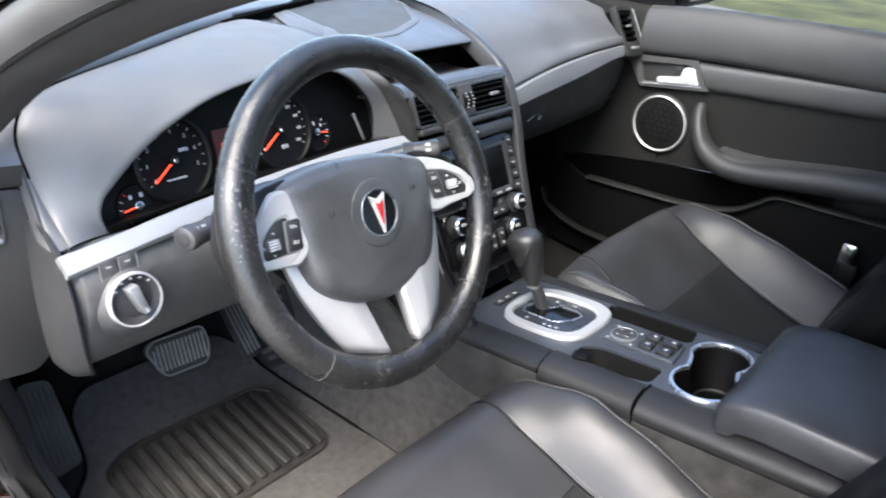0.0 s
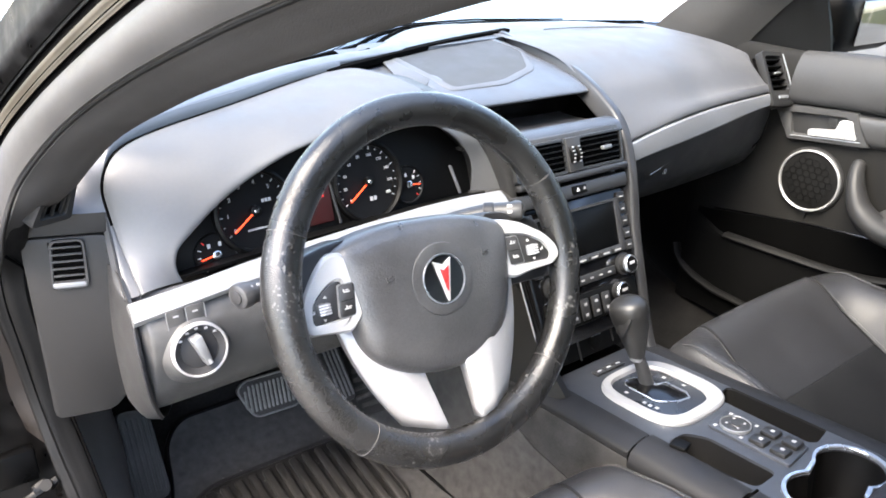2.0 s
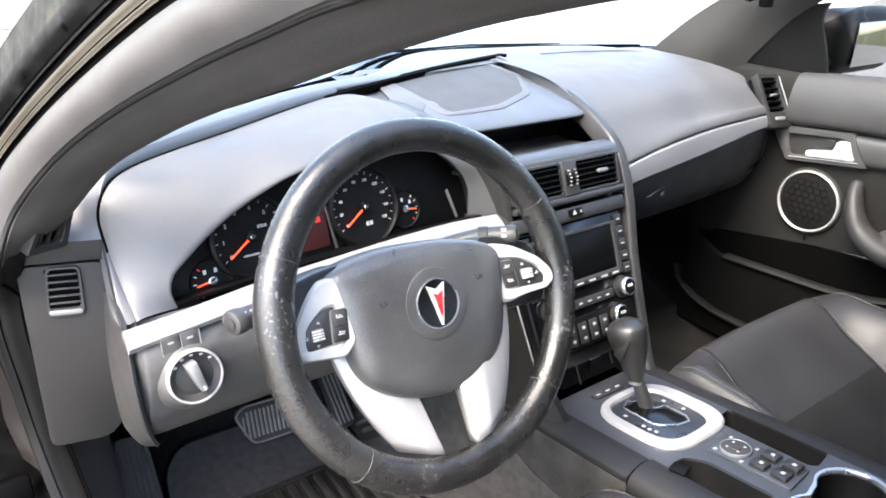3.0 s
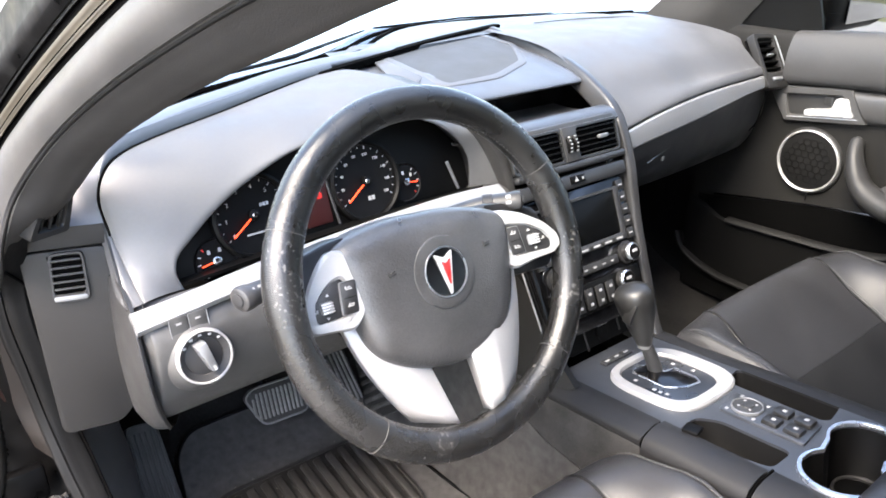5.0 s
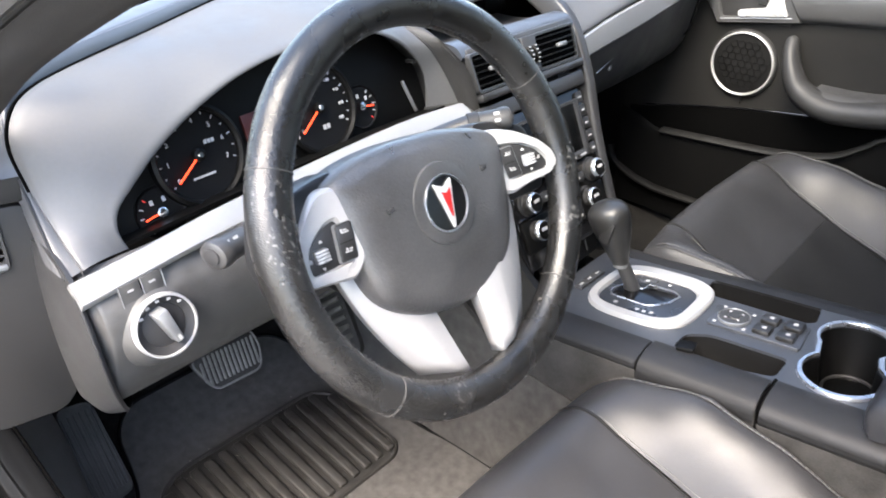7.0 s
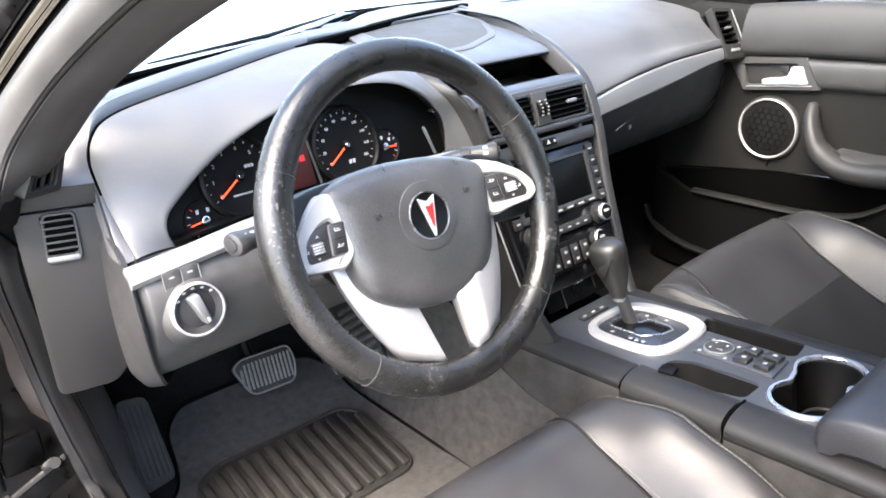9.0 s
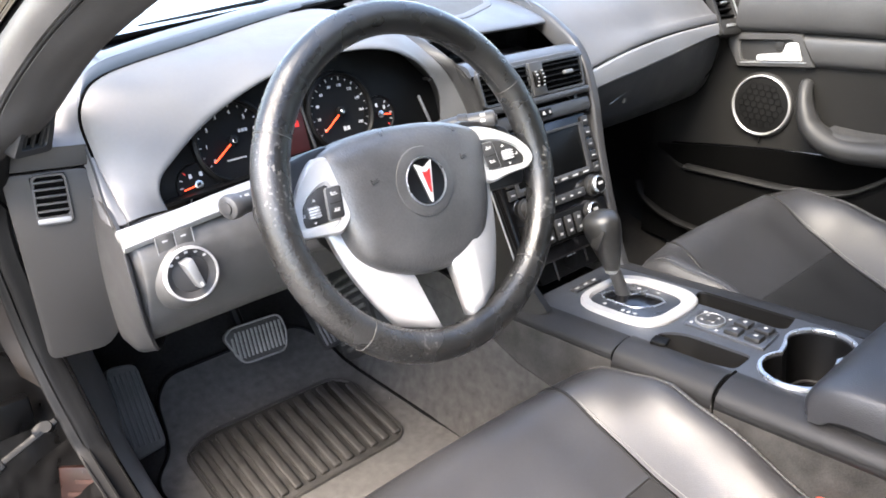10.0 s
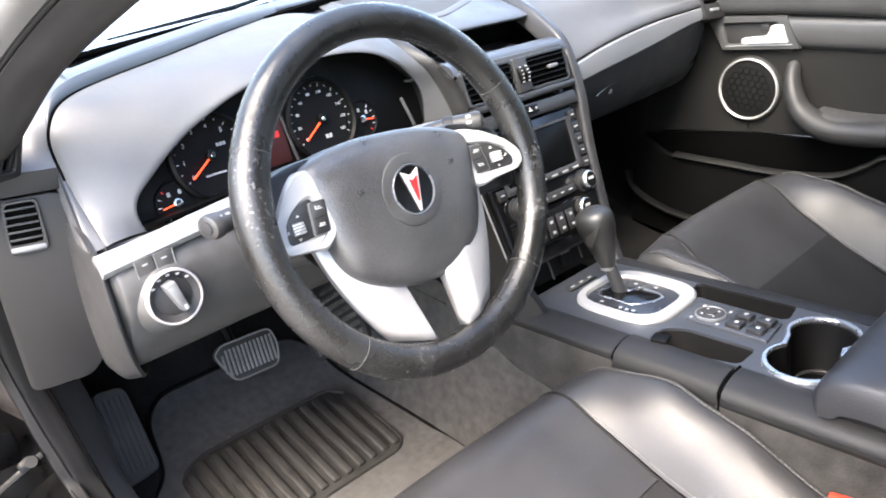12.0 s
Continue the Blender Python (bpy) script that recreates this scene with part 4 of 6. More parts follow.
def top_z(y):
    return float(np.interp(y, [.30, .325, .38, .44, .50, .57], [.8975, .906, .917, .9245, .9305, .940]))


gb = bmesh.new()
ol = round_outline(grille, .014, 4)
c = np.array(ol).mean(0)
V = [[gb.verts.new((*(c + (np.array(p) - c) * f), top_z((c + (np.array(p) - c) * f)[1]) + .0016)) for p in ol] for f in (1, .75, .5, .25)]
for a, b in zip(V, V[1:]):
    for i in range(len(ol)):
        gb.faces.new((a[i], a[(i + 1) % len(ol)], b[(i + 1) % len(ol)], b[i]))
gb.faces.new(V[-1])
rim_o, rim_i = [(c + (np.array(p) - c) * (1 + .013 / np.linalg.norm(np.array(p) - c))) for p in ol], [(c + (np.array(p) - c) * .99) for p in ol]
bb = bmesh.new()
V = [[bb.verts.new((*p, top_z(p[1]) + h)) for p in o] for o, h in ((rim_o, -.001), (rim_o, .0016), ([q + (p - q) * .85 for p, q in zip(rim_o, rim_i)], .0026), (rim_i, .0026), (rim_i, .0))]
for a, b in zip(V, V[1:]):
    for i in range(len(ol)):
        bb.faces.new((a[i], a[(i + 1) % len(ol)], b[(i + 1) % len(ol)], b[i]))
part("grille_border", bb, BORDER, dashboard, "pale border round the speaker grille")
part("grille_end", plate([(-.148, .405), (-.118, .372), (-.088, .400), (-.100, .500), (-.125, .485)], basis((0, 0, .8690), (1, 0, 0), (0, .992, .1225)), -.001, .0015, .0006), BORDER, dashboard, "pale end piece beside the grille")
part("speaker_grille", gb, GRILLETOP, dashboard, "smooth grey speaker grille on the dash top")
part("demister_slot", sweep(spline([(-.245, .452, .9300), (-.10, .493, .9365), (.05, .535, .9415), (.225, .578, .9440)], 5), round_outline([(-.008, -.008), (.008, -.008), (.008, .0025), (-.008, .0025)], .001, 2)), PITCH, dashboard, "black demister slot")
part("display_recess", sheet([[(-.14, .36, .89), (-.14, .362, .840)], [(.19, .36, .89), (.19, .362, .840)]], 2, 2, (0, .004, 0)), GLOSS, dashboard)
part("display", rbox((CX, .352, .866), (.20, .006, .036), .002), SCREEN, dashboard, "dark recessed display")
rows = [[(x, .262, .852), (x, .246, .864), (x, .230, .868), (x, .213, .865), (x, .203, .855)] for x in (-.098, -.06, CX, .11, .152)]
part("vent_ledge", sheet(rows, 4, 5, (0, .004, -.006)), VENTTOP, dashboard, "blue-grey rounded ledge over the vents")
rows = [[(x, .372, .842), (x, .32, .842), (x, .255, .850)] for x in (-.135, -.06, CX, .11, .170)]
part("recess_floor", sheet(rows, 3, 3, (0, 0, -.004)), TRIM, dashboard, "dark grey floor of the display recess")

mc = basis((CX, .190, .836), (1, 0, 0), (0, math.sin(radians(22)), math.cos(radians(22))))
part("vent_frame", rbox((.001, 0, -.012), (.234, .066, .02), .008, mc), TRIM, dashboard)
part("vent_lower_lip", rbox((.001, -.033, -.002), (.234, .012, .016), .005, mc), VENTGREY, dashboard)
for sx in (-1, 1):
    e = .118 if sx < 0 else .109  # outer edge of the vent
    cv = part("centre_vent", ring_plate(round_outline([(sx * .014, -.027), (sx * e, -.027), (sx * (e + .003), .025), (sx * .014, .025)], .006, 3),
              round_outline([(sx * .018, -.023), (sx * (e - .004), -.023), (sx * (e - .001), .021), (sx * .018, .021)], .005, 3), mc, -.004, .004, .002), VENTGREY, dashboard, "black slatted centre vent")
    part("vent_back", rbox((sx * (e + .014) / 2, -.001, -.0008), (e - .018, .046, .003), .001, mc), PITCH, cv)
    for i in range(5):
        part("slat", rbox((sx * (e + .014) / 2, -.018 + i * .0085, .001), (e - .020, .002, .007), .0008, mc), DARK, cv)
    part("vent_tab", rbox((sx * (e - .038), 0, .006), (.02, .006, .008), .002, mc), GREYMET, cv)
panel = part("vent_control", rbox((0, -.001, .003), (.029, .052, .008), .002, mc), TRIM, dashboard)
for sx in (-1, 1):
    w = part("thumb_wheel", lathe([(.0, -.004), (.013, -.004), (.0142, -.003), (.0142, .003), (.013, .004), (0, .004)], mc @ pose(sx * .0065, -.001, 0, 0, 90, 0), 24), DARK, panel)
    for i in range(5):
        part("grip_dot", rbox((sx * .0065, -.012 + i * .0055, .0125 + .002 * (1 - abs(i - 2) * .8)), (.004, .0018, .0015), .0005, mc), MARK, w)

# ---- radio and climate stack ----
ms = basis((CX, .122, .660), (1, 0, 0), (0, math.sin(radians(25)), math.cos(radians(25))))
stack = thing("centre_stack", "black radio and climate control stack with chrome knobs", "car radio", at=(CX, .14, .66))
part("stack_face", plate(round_outline([(-.112, -.092), (.102, -.092), (.112, .120), (-.124, .120)], .006, 3), ms, -.08, 0, .003), GLOSS, stack)
part("hazard_strip", rbox((-.004, .133, .004), (.242, .022, .012), .004, ms), VENTGREY, stack, "blue-grey strip holding the hazard button")
hz = part("hazard_button", rbox((.004, .134, .0105), (.03, .012, .004), .001, ms), DARK, stack)
tri_bm = plate([(-.004, -.003), (.004, -.003), (0, .004)], ms @ pose(.000, .134, .0125), 0, .0006, .0002)
part("hazard_symbol", tri_bm, MARK, hz)
part("lock_symbol", rbox((.014, .134, .0127), (.004, .004, .0006), 0, ms), MARK, hz)
part("screen_bezel", ring_plate(round_outline([(-.092, .022), (.088, .022), (.092, .106), (-.096, .106)], .003, 2), round_outline([(-.084, .033), (.076, .033), (.080, .102), (-.088, .102)], .002, 2), ms, 0, .005, .001), GREYRAIL, stack, "grey screen bezel")
part("radio_screen", rbox((-.004, .067, .001), (.166, .070, .004), .001, ms), SCREEN, stack, "switched-off radio screen")
for i in range(5):
    for sx in (-1, 1):
        b = part("radio_button", rbox((sx * .100 - .0015, .106 - i * .0195, .002), (.016, .016, .004), .001, ms), BUTTON, stack)
        part("button_mark", rbox((sx * .100 - .0015, .106 - i * .0195, .0043), (.008, .002, .0005), 0, ms), MARK, b)
for i in range(6):
    b = part("preset_button", rbox((-.066 + i * .0265, .0265, .0055), (.024, .007, .003), .001, ms), BUTTON, stack)
    part("button_mark", rbox((-.066 + i * .0265, .0265, .0072), (.014, .0028, .0005), 0, ms), MARK, b)


def knob(x, y, r, ring, label=""):
    k = part("knob", lathe([(r * 1.25, 0), (r * 1.25, .003), (r, .004), (r * .97, .016), (r * .8, .0185), (0, .0185)], ms @ pose(x, y, 0), 28), BUTTON, stack, label)
    part("knob_ring", lathe([(r * .99, .013), (r * 1.03, .0145), (r * .98, .0175), (r * .86, .0192), (r * .84, .018)], ms @ pose(x, y, 0), 28), CHROMESATIN, k)
    part("knob_cap", lathe([(r * .82, .0175), (r * .8, .0195), (r * .5, .0195), (0, .019)], ms @ pose(x, y, 0), 28), DARK, k)
    part("knob_mark", rbox((x, y + r * .15, .0198), (r * .8, r * .3, .0005), 0, ms), MARK, k)
    return k


for sx in (-1, 1):
    knob(sx * .079, .000, .0145, CHROME, "chrome-rimmed volume knob")
part("button_row", rbox((0, -.003, .003), (.11, .014, .006), .002, ms), BUTTON, stack)
for i in range(5):
    part("button_mark", rbox((-.04 + i * .02, -.003, .0063), (.007, .0025, .0005), 0, ms), MARK, stack)
part("climate_panel", rbox((-.004, -.045, .002), (.20, .046, .006), .005, ms), DARK, stack, "black climate control panel")
for x, r in ((-.080, .0145), (.052, .0145)):
    knob(x, -.037 if x > 0 else -.040, r, CHROME, "chrome-rimmed temperature knob")
for i in range(4):
    b = part("climate_button", rbox((-.050 + i * .0235, -.046, .0065), (.017, .032, .004), .002, ms), BUTTON, stack)
    part("button_mark", rbox((-.050 + i * .0235, -.038, .0087), (.006, .004, .0005), 0, ms), MARK, b)
    part("button_mark", rbox((-.050 + i * .0235, -.054, .0087), (.006, .004, .0005), 0, ms), MARK, b)
# cubby below
part("cubby", rbox((CX, .13, .563), (.20, .06, .06), .006), GLOSS, stack, "black cubby with power socket")
mq = basis((CX, .096, .565), (1, 0, 0), (0, .35, 1))
part("cubby_lid", plate(round_outline([(-.07, -.028), (.07, -.028), (.085, .022), (-.085, .022)], .005, 3), mq, -.01, .0, .002), DARK, stack)
for x in (-.035, .04):
    part("lid_rib", rbox((x, -.005, .001), (.003, .042, .003), .001, mq @ pose(0, 0, 0, 0, 0, 8)), TRIM, stack)
part("power_socket", lathe([(.013, 0), (.013, .004), (.009, .005), (0, .004)], mq @ pose(.002, -.008, 0), 20), DARK, stack)
for i in range(3):
    part("socket_mark", rbox((-.006 + i * .008, .005, .0055), (.005, .006, .0006), 0, mq), MARK, stack)

# rail beside the stack, and the cheek between the hood and the vents
path = [(.200, .57, .936), (.197, .50, .929), (.192, .42, .922), (.182, .34, .908), (.171, .275, .886), (.161, .216, .853), (.156, .178, .787), (.150, .148, .70), (.142, .108, .61), (.136, .08, .55), (.132, .06, .52)]
prof = round_outline([(-.0100, -.024), (.0100, -.024), (.0100, .010), (-.0100, .010)], .006, 3)
part("side_rail", sweep(spline(path, 6), prof, up=(0, -1, .45)), GREYRAIL, dashboard, "satin grey rail beside the centre stack")
rows = [[tuple(np.array(e) + np.array((.0008, .0015, -.001))) for e in EDGE[10:]],
        [(-.142, .41, .924), (-.132, .325, .914), (-.112, .236, .878), (-.096, .216, .842), (-.082, .200, .786)],
        [(-.115, .40, .915), (-.113, .32, .905), (-.108, .222, .868), (-.099, .190, .838), (-.089, .178, .786)],
        [(-.110, .40, .905), (-.108, .33, .895), (-.103, .240, .862), (-.094, .210, .835), (-.084, .195, .786)]]
part("hood_cheek", sheet(rows, 4, 4, (0, .004, -.003)), TRIM, dashboard, "dark panel between the hood and the vents")
part("leg_base", sheet([[(-.125, .246, .787), (-.122, .22, .786), (-.118, .192, .785)], [(-.080, .225, .787), (-.082, .20, .786), (-.086, .184, .785)]], 3, 3, (0, 0, -.012)), TRIM, dashboard)
part("hood_crease", tube(spline([tuple(np.array(e) + np.array((0, -.0005, .0005))) for e in EDGE[11:]], 5), .0014, 6), SWITCHGREY, dashboard)
part("stack_flank", sheet([[(-.106, .19, .772), (-.106, .15, .70), (-.098, .10, .60), (-.094, .07, .53)], [(-.108, .36, .772), (-.108, .36, .70), (-.108, .36, .60), (-.108, .36, .50)]], 3, 3, (.004, 0, 0)), DARK, dashboard, "black side of the centre stack")
part("flank_line", tube(spline([(-.108, .182, .772), (-.108, .148, .70), (-.100, .100, .60), (-.096, .07, .535)], 5), .0016, 6), GREYMET, dashboard)


# ---- instrument cluster ----
cluster = thing("instrument_cluster", "black instrument cluster with two round dials and lit red needles", "gauge cluster", at=(-.37, .26, .83))
mi = basis((-.375, .252, .830), (1, .05, 0), (0, math.sin(radians(18)), math.cos(radians(18))))
face = [(-.222, -.058), (.262, -.062), (.265, .0), (.205, .065), (.11, .080), (0, .078), (-.10, .058), (-.18, .015), (-.222, -.020)]
part("cluster_face", plate(round_outline(face, .02, 3), mi, -.012, 0, .002), DARK, cluster)
part("cluster_shroud", sheet([[(-.60, .205, .781), (-.42, .21, .789), (-.27, .212, .794), (-.12, .214, .796)], [(-.60, .262, .770), (-.42, .265, .777), (-.27, .265, .777), (-.12, .262, .777)]], 3, 3, (0, 0, -.004)), DARK, cluster)


def dial(x, y, r, numbers, a0, a1, ticks, needle, hub, size, label, skip=()):
    d = part("dial", lathe([(0, .0012), (r * .93, .0012), (r, .002)], mi @ pose(x, y, 0), 48), DIALFACE, cluster, label)
    part("dial_ring", lathe([(r * .99, 0), (r * 1.0, .006), (r * 1.06, .009), (r * 1.14, .007), (r * 1.16, 0)], mi @ pose(x, y, 0), 48), DARK, d)
    for i in range(ticks):
        a = a0 + (a1 - a0) * i / (ticks - 1)
        big = i % 2 == 0
        part("tick", rbox((r * .93, 0, .002), (r * (.09 if big else .05), r * .022, .0006), 0, mi @ pose(x, y, 0) @ Matrix.Rotation(a, 4, "Z")), DIGITS, d)
    k = len(numbers)
    for i, s in enumerate(numbers):
        a = a0 + (a1 - a0) * i / (k - 1)
        if s:
            part("number", text_bm(s, size, mi @ pose(x + r * .74 * math.cos(a), y + r * .74 * math.sin(a), .0022)), DIGITS, d, smooth=False)
    nb = rbox((r * .40, 0, .006), (r * .80, r * .040, .0014), .0004, mi @ pose(x, y, 0) @ Matrix.Rotation(needle, 4, "Z"))
    part("needle", nb, NEEDLE, d, "glowing red needle")
    part("needle_hub", lathe([(hub, .002), (hub, .008), (hub * .7, .0095), (0, .0095)], mi @ pose(x, y, 0), 20), DARK, d)
    part("hub_cap", lathe([(hub * .50, .0096), (hub * .4, .0103), (0, .0103)], mi @ pose(x, y, 0), 16), CHROME, d)
    return d


T0 = radians(214)
tach = dial(-.083, -.006, .046, ["0", "1", "2", "3", "4", "5", "6", "7"], T0, radians(-18), 15, T0, .0065, .0072, "round black rev counter")
part("dial_writing", bars(9, (.026, .0022), mi @ pose(-.083, -.028, .0022)), DIGITS, tach)
part("dial_writing", bars(3, (.012, .004), mi @ pose(-.066, .004, .0022) @ pose(0, 0, 0)), DIGITS, tach)
sp = dial(.081, -.002, .048, ["0", "20", "40", "60", "80", "100", "120", "140", "160", "180"], T0, radians(-32), 19, T0, .0065, .0056, "round black speedometer")
part("dial_badge", bars(2, (.010, .0055), mi @ pose(.086, -.025, .0022)), DIGITS, sp)
for x, y, nd, nm in ((-.140, -.046, radians(188), "fuel gauge"), (.146, -.018, radians(-8), "temperature gauge")):
    d = part("small_dial", lathe([(0, .001), (.024, .001), (.025, .002)], mi @ pose(x, y, 0), 32), DIALFACE, cluster, "small black " + nm)
    part("dial_ring", lathe([(.025, 0), (.0254, .0025), (.0262, .0028), (.0266, 0)], mi @ pose(x, y, 0), 32), DARK, d)
    sgn = -1 if x < 0 else 1
    for i in range(5):
        a = (math.pi if x < 0 else 0) + radians(-50 + 25 * i)
        part("tick", rbox((.0205, 0, .002), (.004, .0012, .0006), 0, mi @ pose(x, y, 0) @ Matrix.Rotation(a, 4, "Z")), DIGITS if i else DIGITRED, d)
    for i, a in enumerate((radians(120), radians(60)) if x < 0 else (radians(100), radians(40))):
        part("number", bars(1, (.0035, .005), mi @ pose(x + .0135 * math.cos(a), y + .0135 * math.sin(a), .002)), DIGITS, d)
    part("needle", rbox((.010, 0, .004), (.018, .0014, .001), .0003, mi @ pose(x, y, 0) @ Matrix.Rotation(nd, 4, "Z")), NEEDLE, d)
    part("needle_hub", lathe([(.0052, .002), (.0052, .006), (.003, .007), (0, .007)], mi @ pose(x, y, 0), 16), CHROME, d)
lcd = part("message_display", rbox((0, -.012, .001), (.044, .058, .003), .001, mi), REDLCD, cluster, "dim red message display")
part("display_text", bars(3, (.026, .008), mi @ pose(0, -.004, .0029)), DIGITRED, lcd)
part("display_frame", tube(spline([mi @ Vector(p) for p in ((.030, -.046, .003), (.026, -.015, .003), (.022, .025, .003))], 4), .0020, 6), SWITCHGREY, cluster)
# solid bar imitates the silver trim's streak of reflection
part("reflected_streak_bar", rbox((0, 0, .004), (.004, .044, .004), .001, mi @ pose(.228, -.026, 0, 0, 0, 16)), GREYMET, cluster, "thin grey bar in place of a reflected streak")


# ---- steering wheel ----
TILTW = radians(23.94)
WC = Vector((-.37, 0, .82))
mw = basis(WC, (1, 0, 0), (0, math.sin(TILTW), math.cos(TILTW)))
wheel = thing("steering_wheel", "worn black leather steering wheel with silver spokes", "steering wheel", at=WC)
RIMH = .012


def rim():
    rings = []
    for i in range(144):
        a = 2 * math.pi * i / 144
        deg = abs((math.degrees(a) + 180) % 360 - 180)  # from the top
        fat = 1 + .07 * math.exp(-((deg - 78) / 14) ** 2) + .03 * math.exp(-((deg - 150) / 12) ** 2)
        ring = []
        for j in range(18):
            b = 2 * math.pi * j / 18
            r = .1728 + .0173 * fat * math.cos(b)
            h = RIMH + .0173 * fat * math.sin(b)
            ring.append(mw @ Vector((r * math.sin(a), r * math.cos(a), h)))
        rings.append(ring)
    return grid_bm(rings, close_u=True, close_v=True)[0]


rim_part = part("rim", rim(), RIMLEATHER, wheel, "worn black leather rim")
for deg in (62.9, -62.9, 136.6, -136.6):
    a = radians(deg)
    pts = [mw @ Vector(((.1728 + .0178 * math.cos(b)) * math.sin(a), (.1728 + .0178 * math.cos(b)) * math.cos(a), RIMH + .0178 * math.sin(b))) for b in np.linspace(-.5, math.pi + .5, 16)]
    part("rim_seam", tube(pts, .00042, 5), SEAM, rim_part, "pale seam across the leather")
# stitches along the inside of the rim
for lo, hi in ((20, 61), (99, 135), (-61, -20), (-135, -99), (138.5, 162), (-162, -138.5)):
    st = bmesh.new()
    for deg in np.arange(lo, hi, 1.9):
        m = mw @ Matrix.Rotation(-radians(deg), 4, "Z") @ pose(0, .1728 - .0170, RIMH + .0045, 20, 0, 28)
        rbox((0, 0, 0), (.0040, .0011, .0011), .0003, m, st, 1)
    part("stitching", st, THREAD, rim_part, "grey laced stitching")

half = [(0, .0645), (.03, .0640), (.065, .0595), (.092, .0515), (.1035, .0425), (.1045, .028), (.1000, .004), (.0935, -.030), (.0835, -.055), (.070, -.074), (.049, -.0895), (.022, -.0965), (0, -.098)]
left = [(-.022, -.0965), (-.053, -.0890), (-.079, -.0735), (-.0930, -.055), (-.0990, -.030), (-.1025, .004), (-.1060, .028), (-.1085, .0425), (-.094, .0515), (-.065, .0595), (-.03, .0640)]
cover = spline(half + left, 3, closed=True)
cover = [(x, y - .07 * x) for x, y in cover]


def airbag():
    bm = bmesh.new()
    o = np.array(cover)
    c = np.array([0, -.005])
    prof = [(1.0, -.034), (1.0, -.012), (.99, -.006), (.965, -.001), (.9, .0035), (.78, .007), (.6, .0095), (.4, .0105), (.2, .011), (.03, .011)]
    V = [[bm.verts.new(mw @ Vector((*(c + (p - c) * f), h + .004 - .10 * max(0, (c + (p - c) * f)[1] - .02) * f))) for p in o] for f, h in prof]
    n = len(o)
    for a, b in zip(V, V[1:]):
        for i in range(n):
            bm.faces.new((a[i], a[(i + 1) % n], b[(i + 1) % n], b[i]))
    bm.faces.new(V[-1])
    bm.faces.new(V[0])
    return bm


hub = part("airbag_cover", airbag(), HUBMAT, wheel, "dark grey grained airbag cover")
me_ = mw @ pose(0, 0, .0168)
badge = part("emblem", lathe([(.0375, -.004), (.0368, -.0012), (.029, .0006), (.0262, .0004), (.0255, -.0008), (0, -.0008)], me_, 40), HUBMAT, hub, "round emblem with a red arrow")
part("emblem_ring", lathe([(.0246, 0), (.0249, .0018), (.0258, .0018), (.0262, 0)], me_, 40), CHROMESATIN, badge)
part("emblem_disc", lathe([(.0238, .0004), (0, .0008)], me_, 40), GLOSS, badge)
arrow = [(-.0108, .0200), (0, .0145), (.0108, .0200), (.0008, -.0228), (-.0008, -.0228)]
part("emblem_arrow", plate(arrow, me_, .0006, .003, .0008), CHROMEBRIGHT, badge)
part("emblem_arrow_inlay", plate([(-.0048, .0112), (0, .0090), (.0062, .0125), (.0010, -.0125), (-.0004, -.0125)], me_, .003, .0038, .0004), REDENAMEL, badge)
for sx in (-1, 1):
    m = mw @ pose(sx * .060, .014, .0141, 0, 0, 8 - sx * 6)
    hb = rbox((0, -.0016, 0), (.0085, .0012, .0016), .0003, m, seg=1)
    rbox((.0015, .0012, 0), (.0055, .0012, .0016), .0003, m, hb, 1)
    rbox((-.0035, .0008, 0), (.0012, .0060, .0016), .0003, m, hb, 1)
    part("horn_mark", hb, HUBDARK, hub)
part("airbag_writing", bars(6, (.022, .003), mw @ pose(.012, -.061, .0128)), HUBMARK, hub)
back = [(-.105, .03), (.105, .03), (.10, -.03), (.05, -.085), (-.05, -.085), (-.10, -.03)]
part("hub_back", plate(round_outline(back, .02, 3), mw, -.07, -.012, .006), DARK, wheel)

SPOKEPAD = mat("spoke_join_leather", (0.012, 0.0122, 0.013), 0.36, grain=0.1, grain_size=700, kind="leather", blotch=0.15, spec=0.6)


def lean_out(s, h0, slope):
    """The wheel's frame, rising outwards from the hub on one side."""
    return mw @ Matrix(((1, 0, 0, 0), (0, 1, 0, 0), (slope * s, 0, 1, h0 - .10 * slope), (0, 0, 0, 1)))


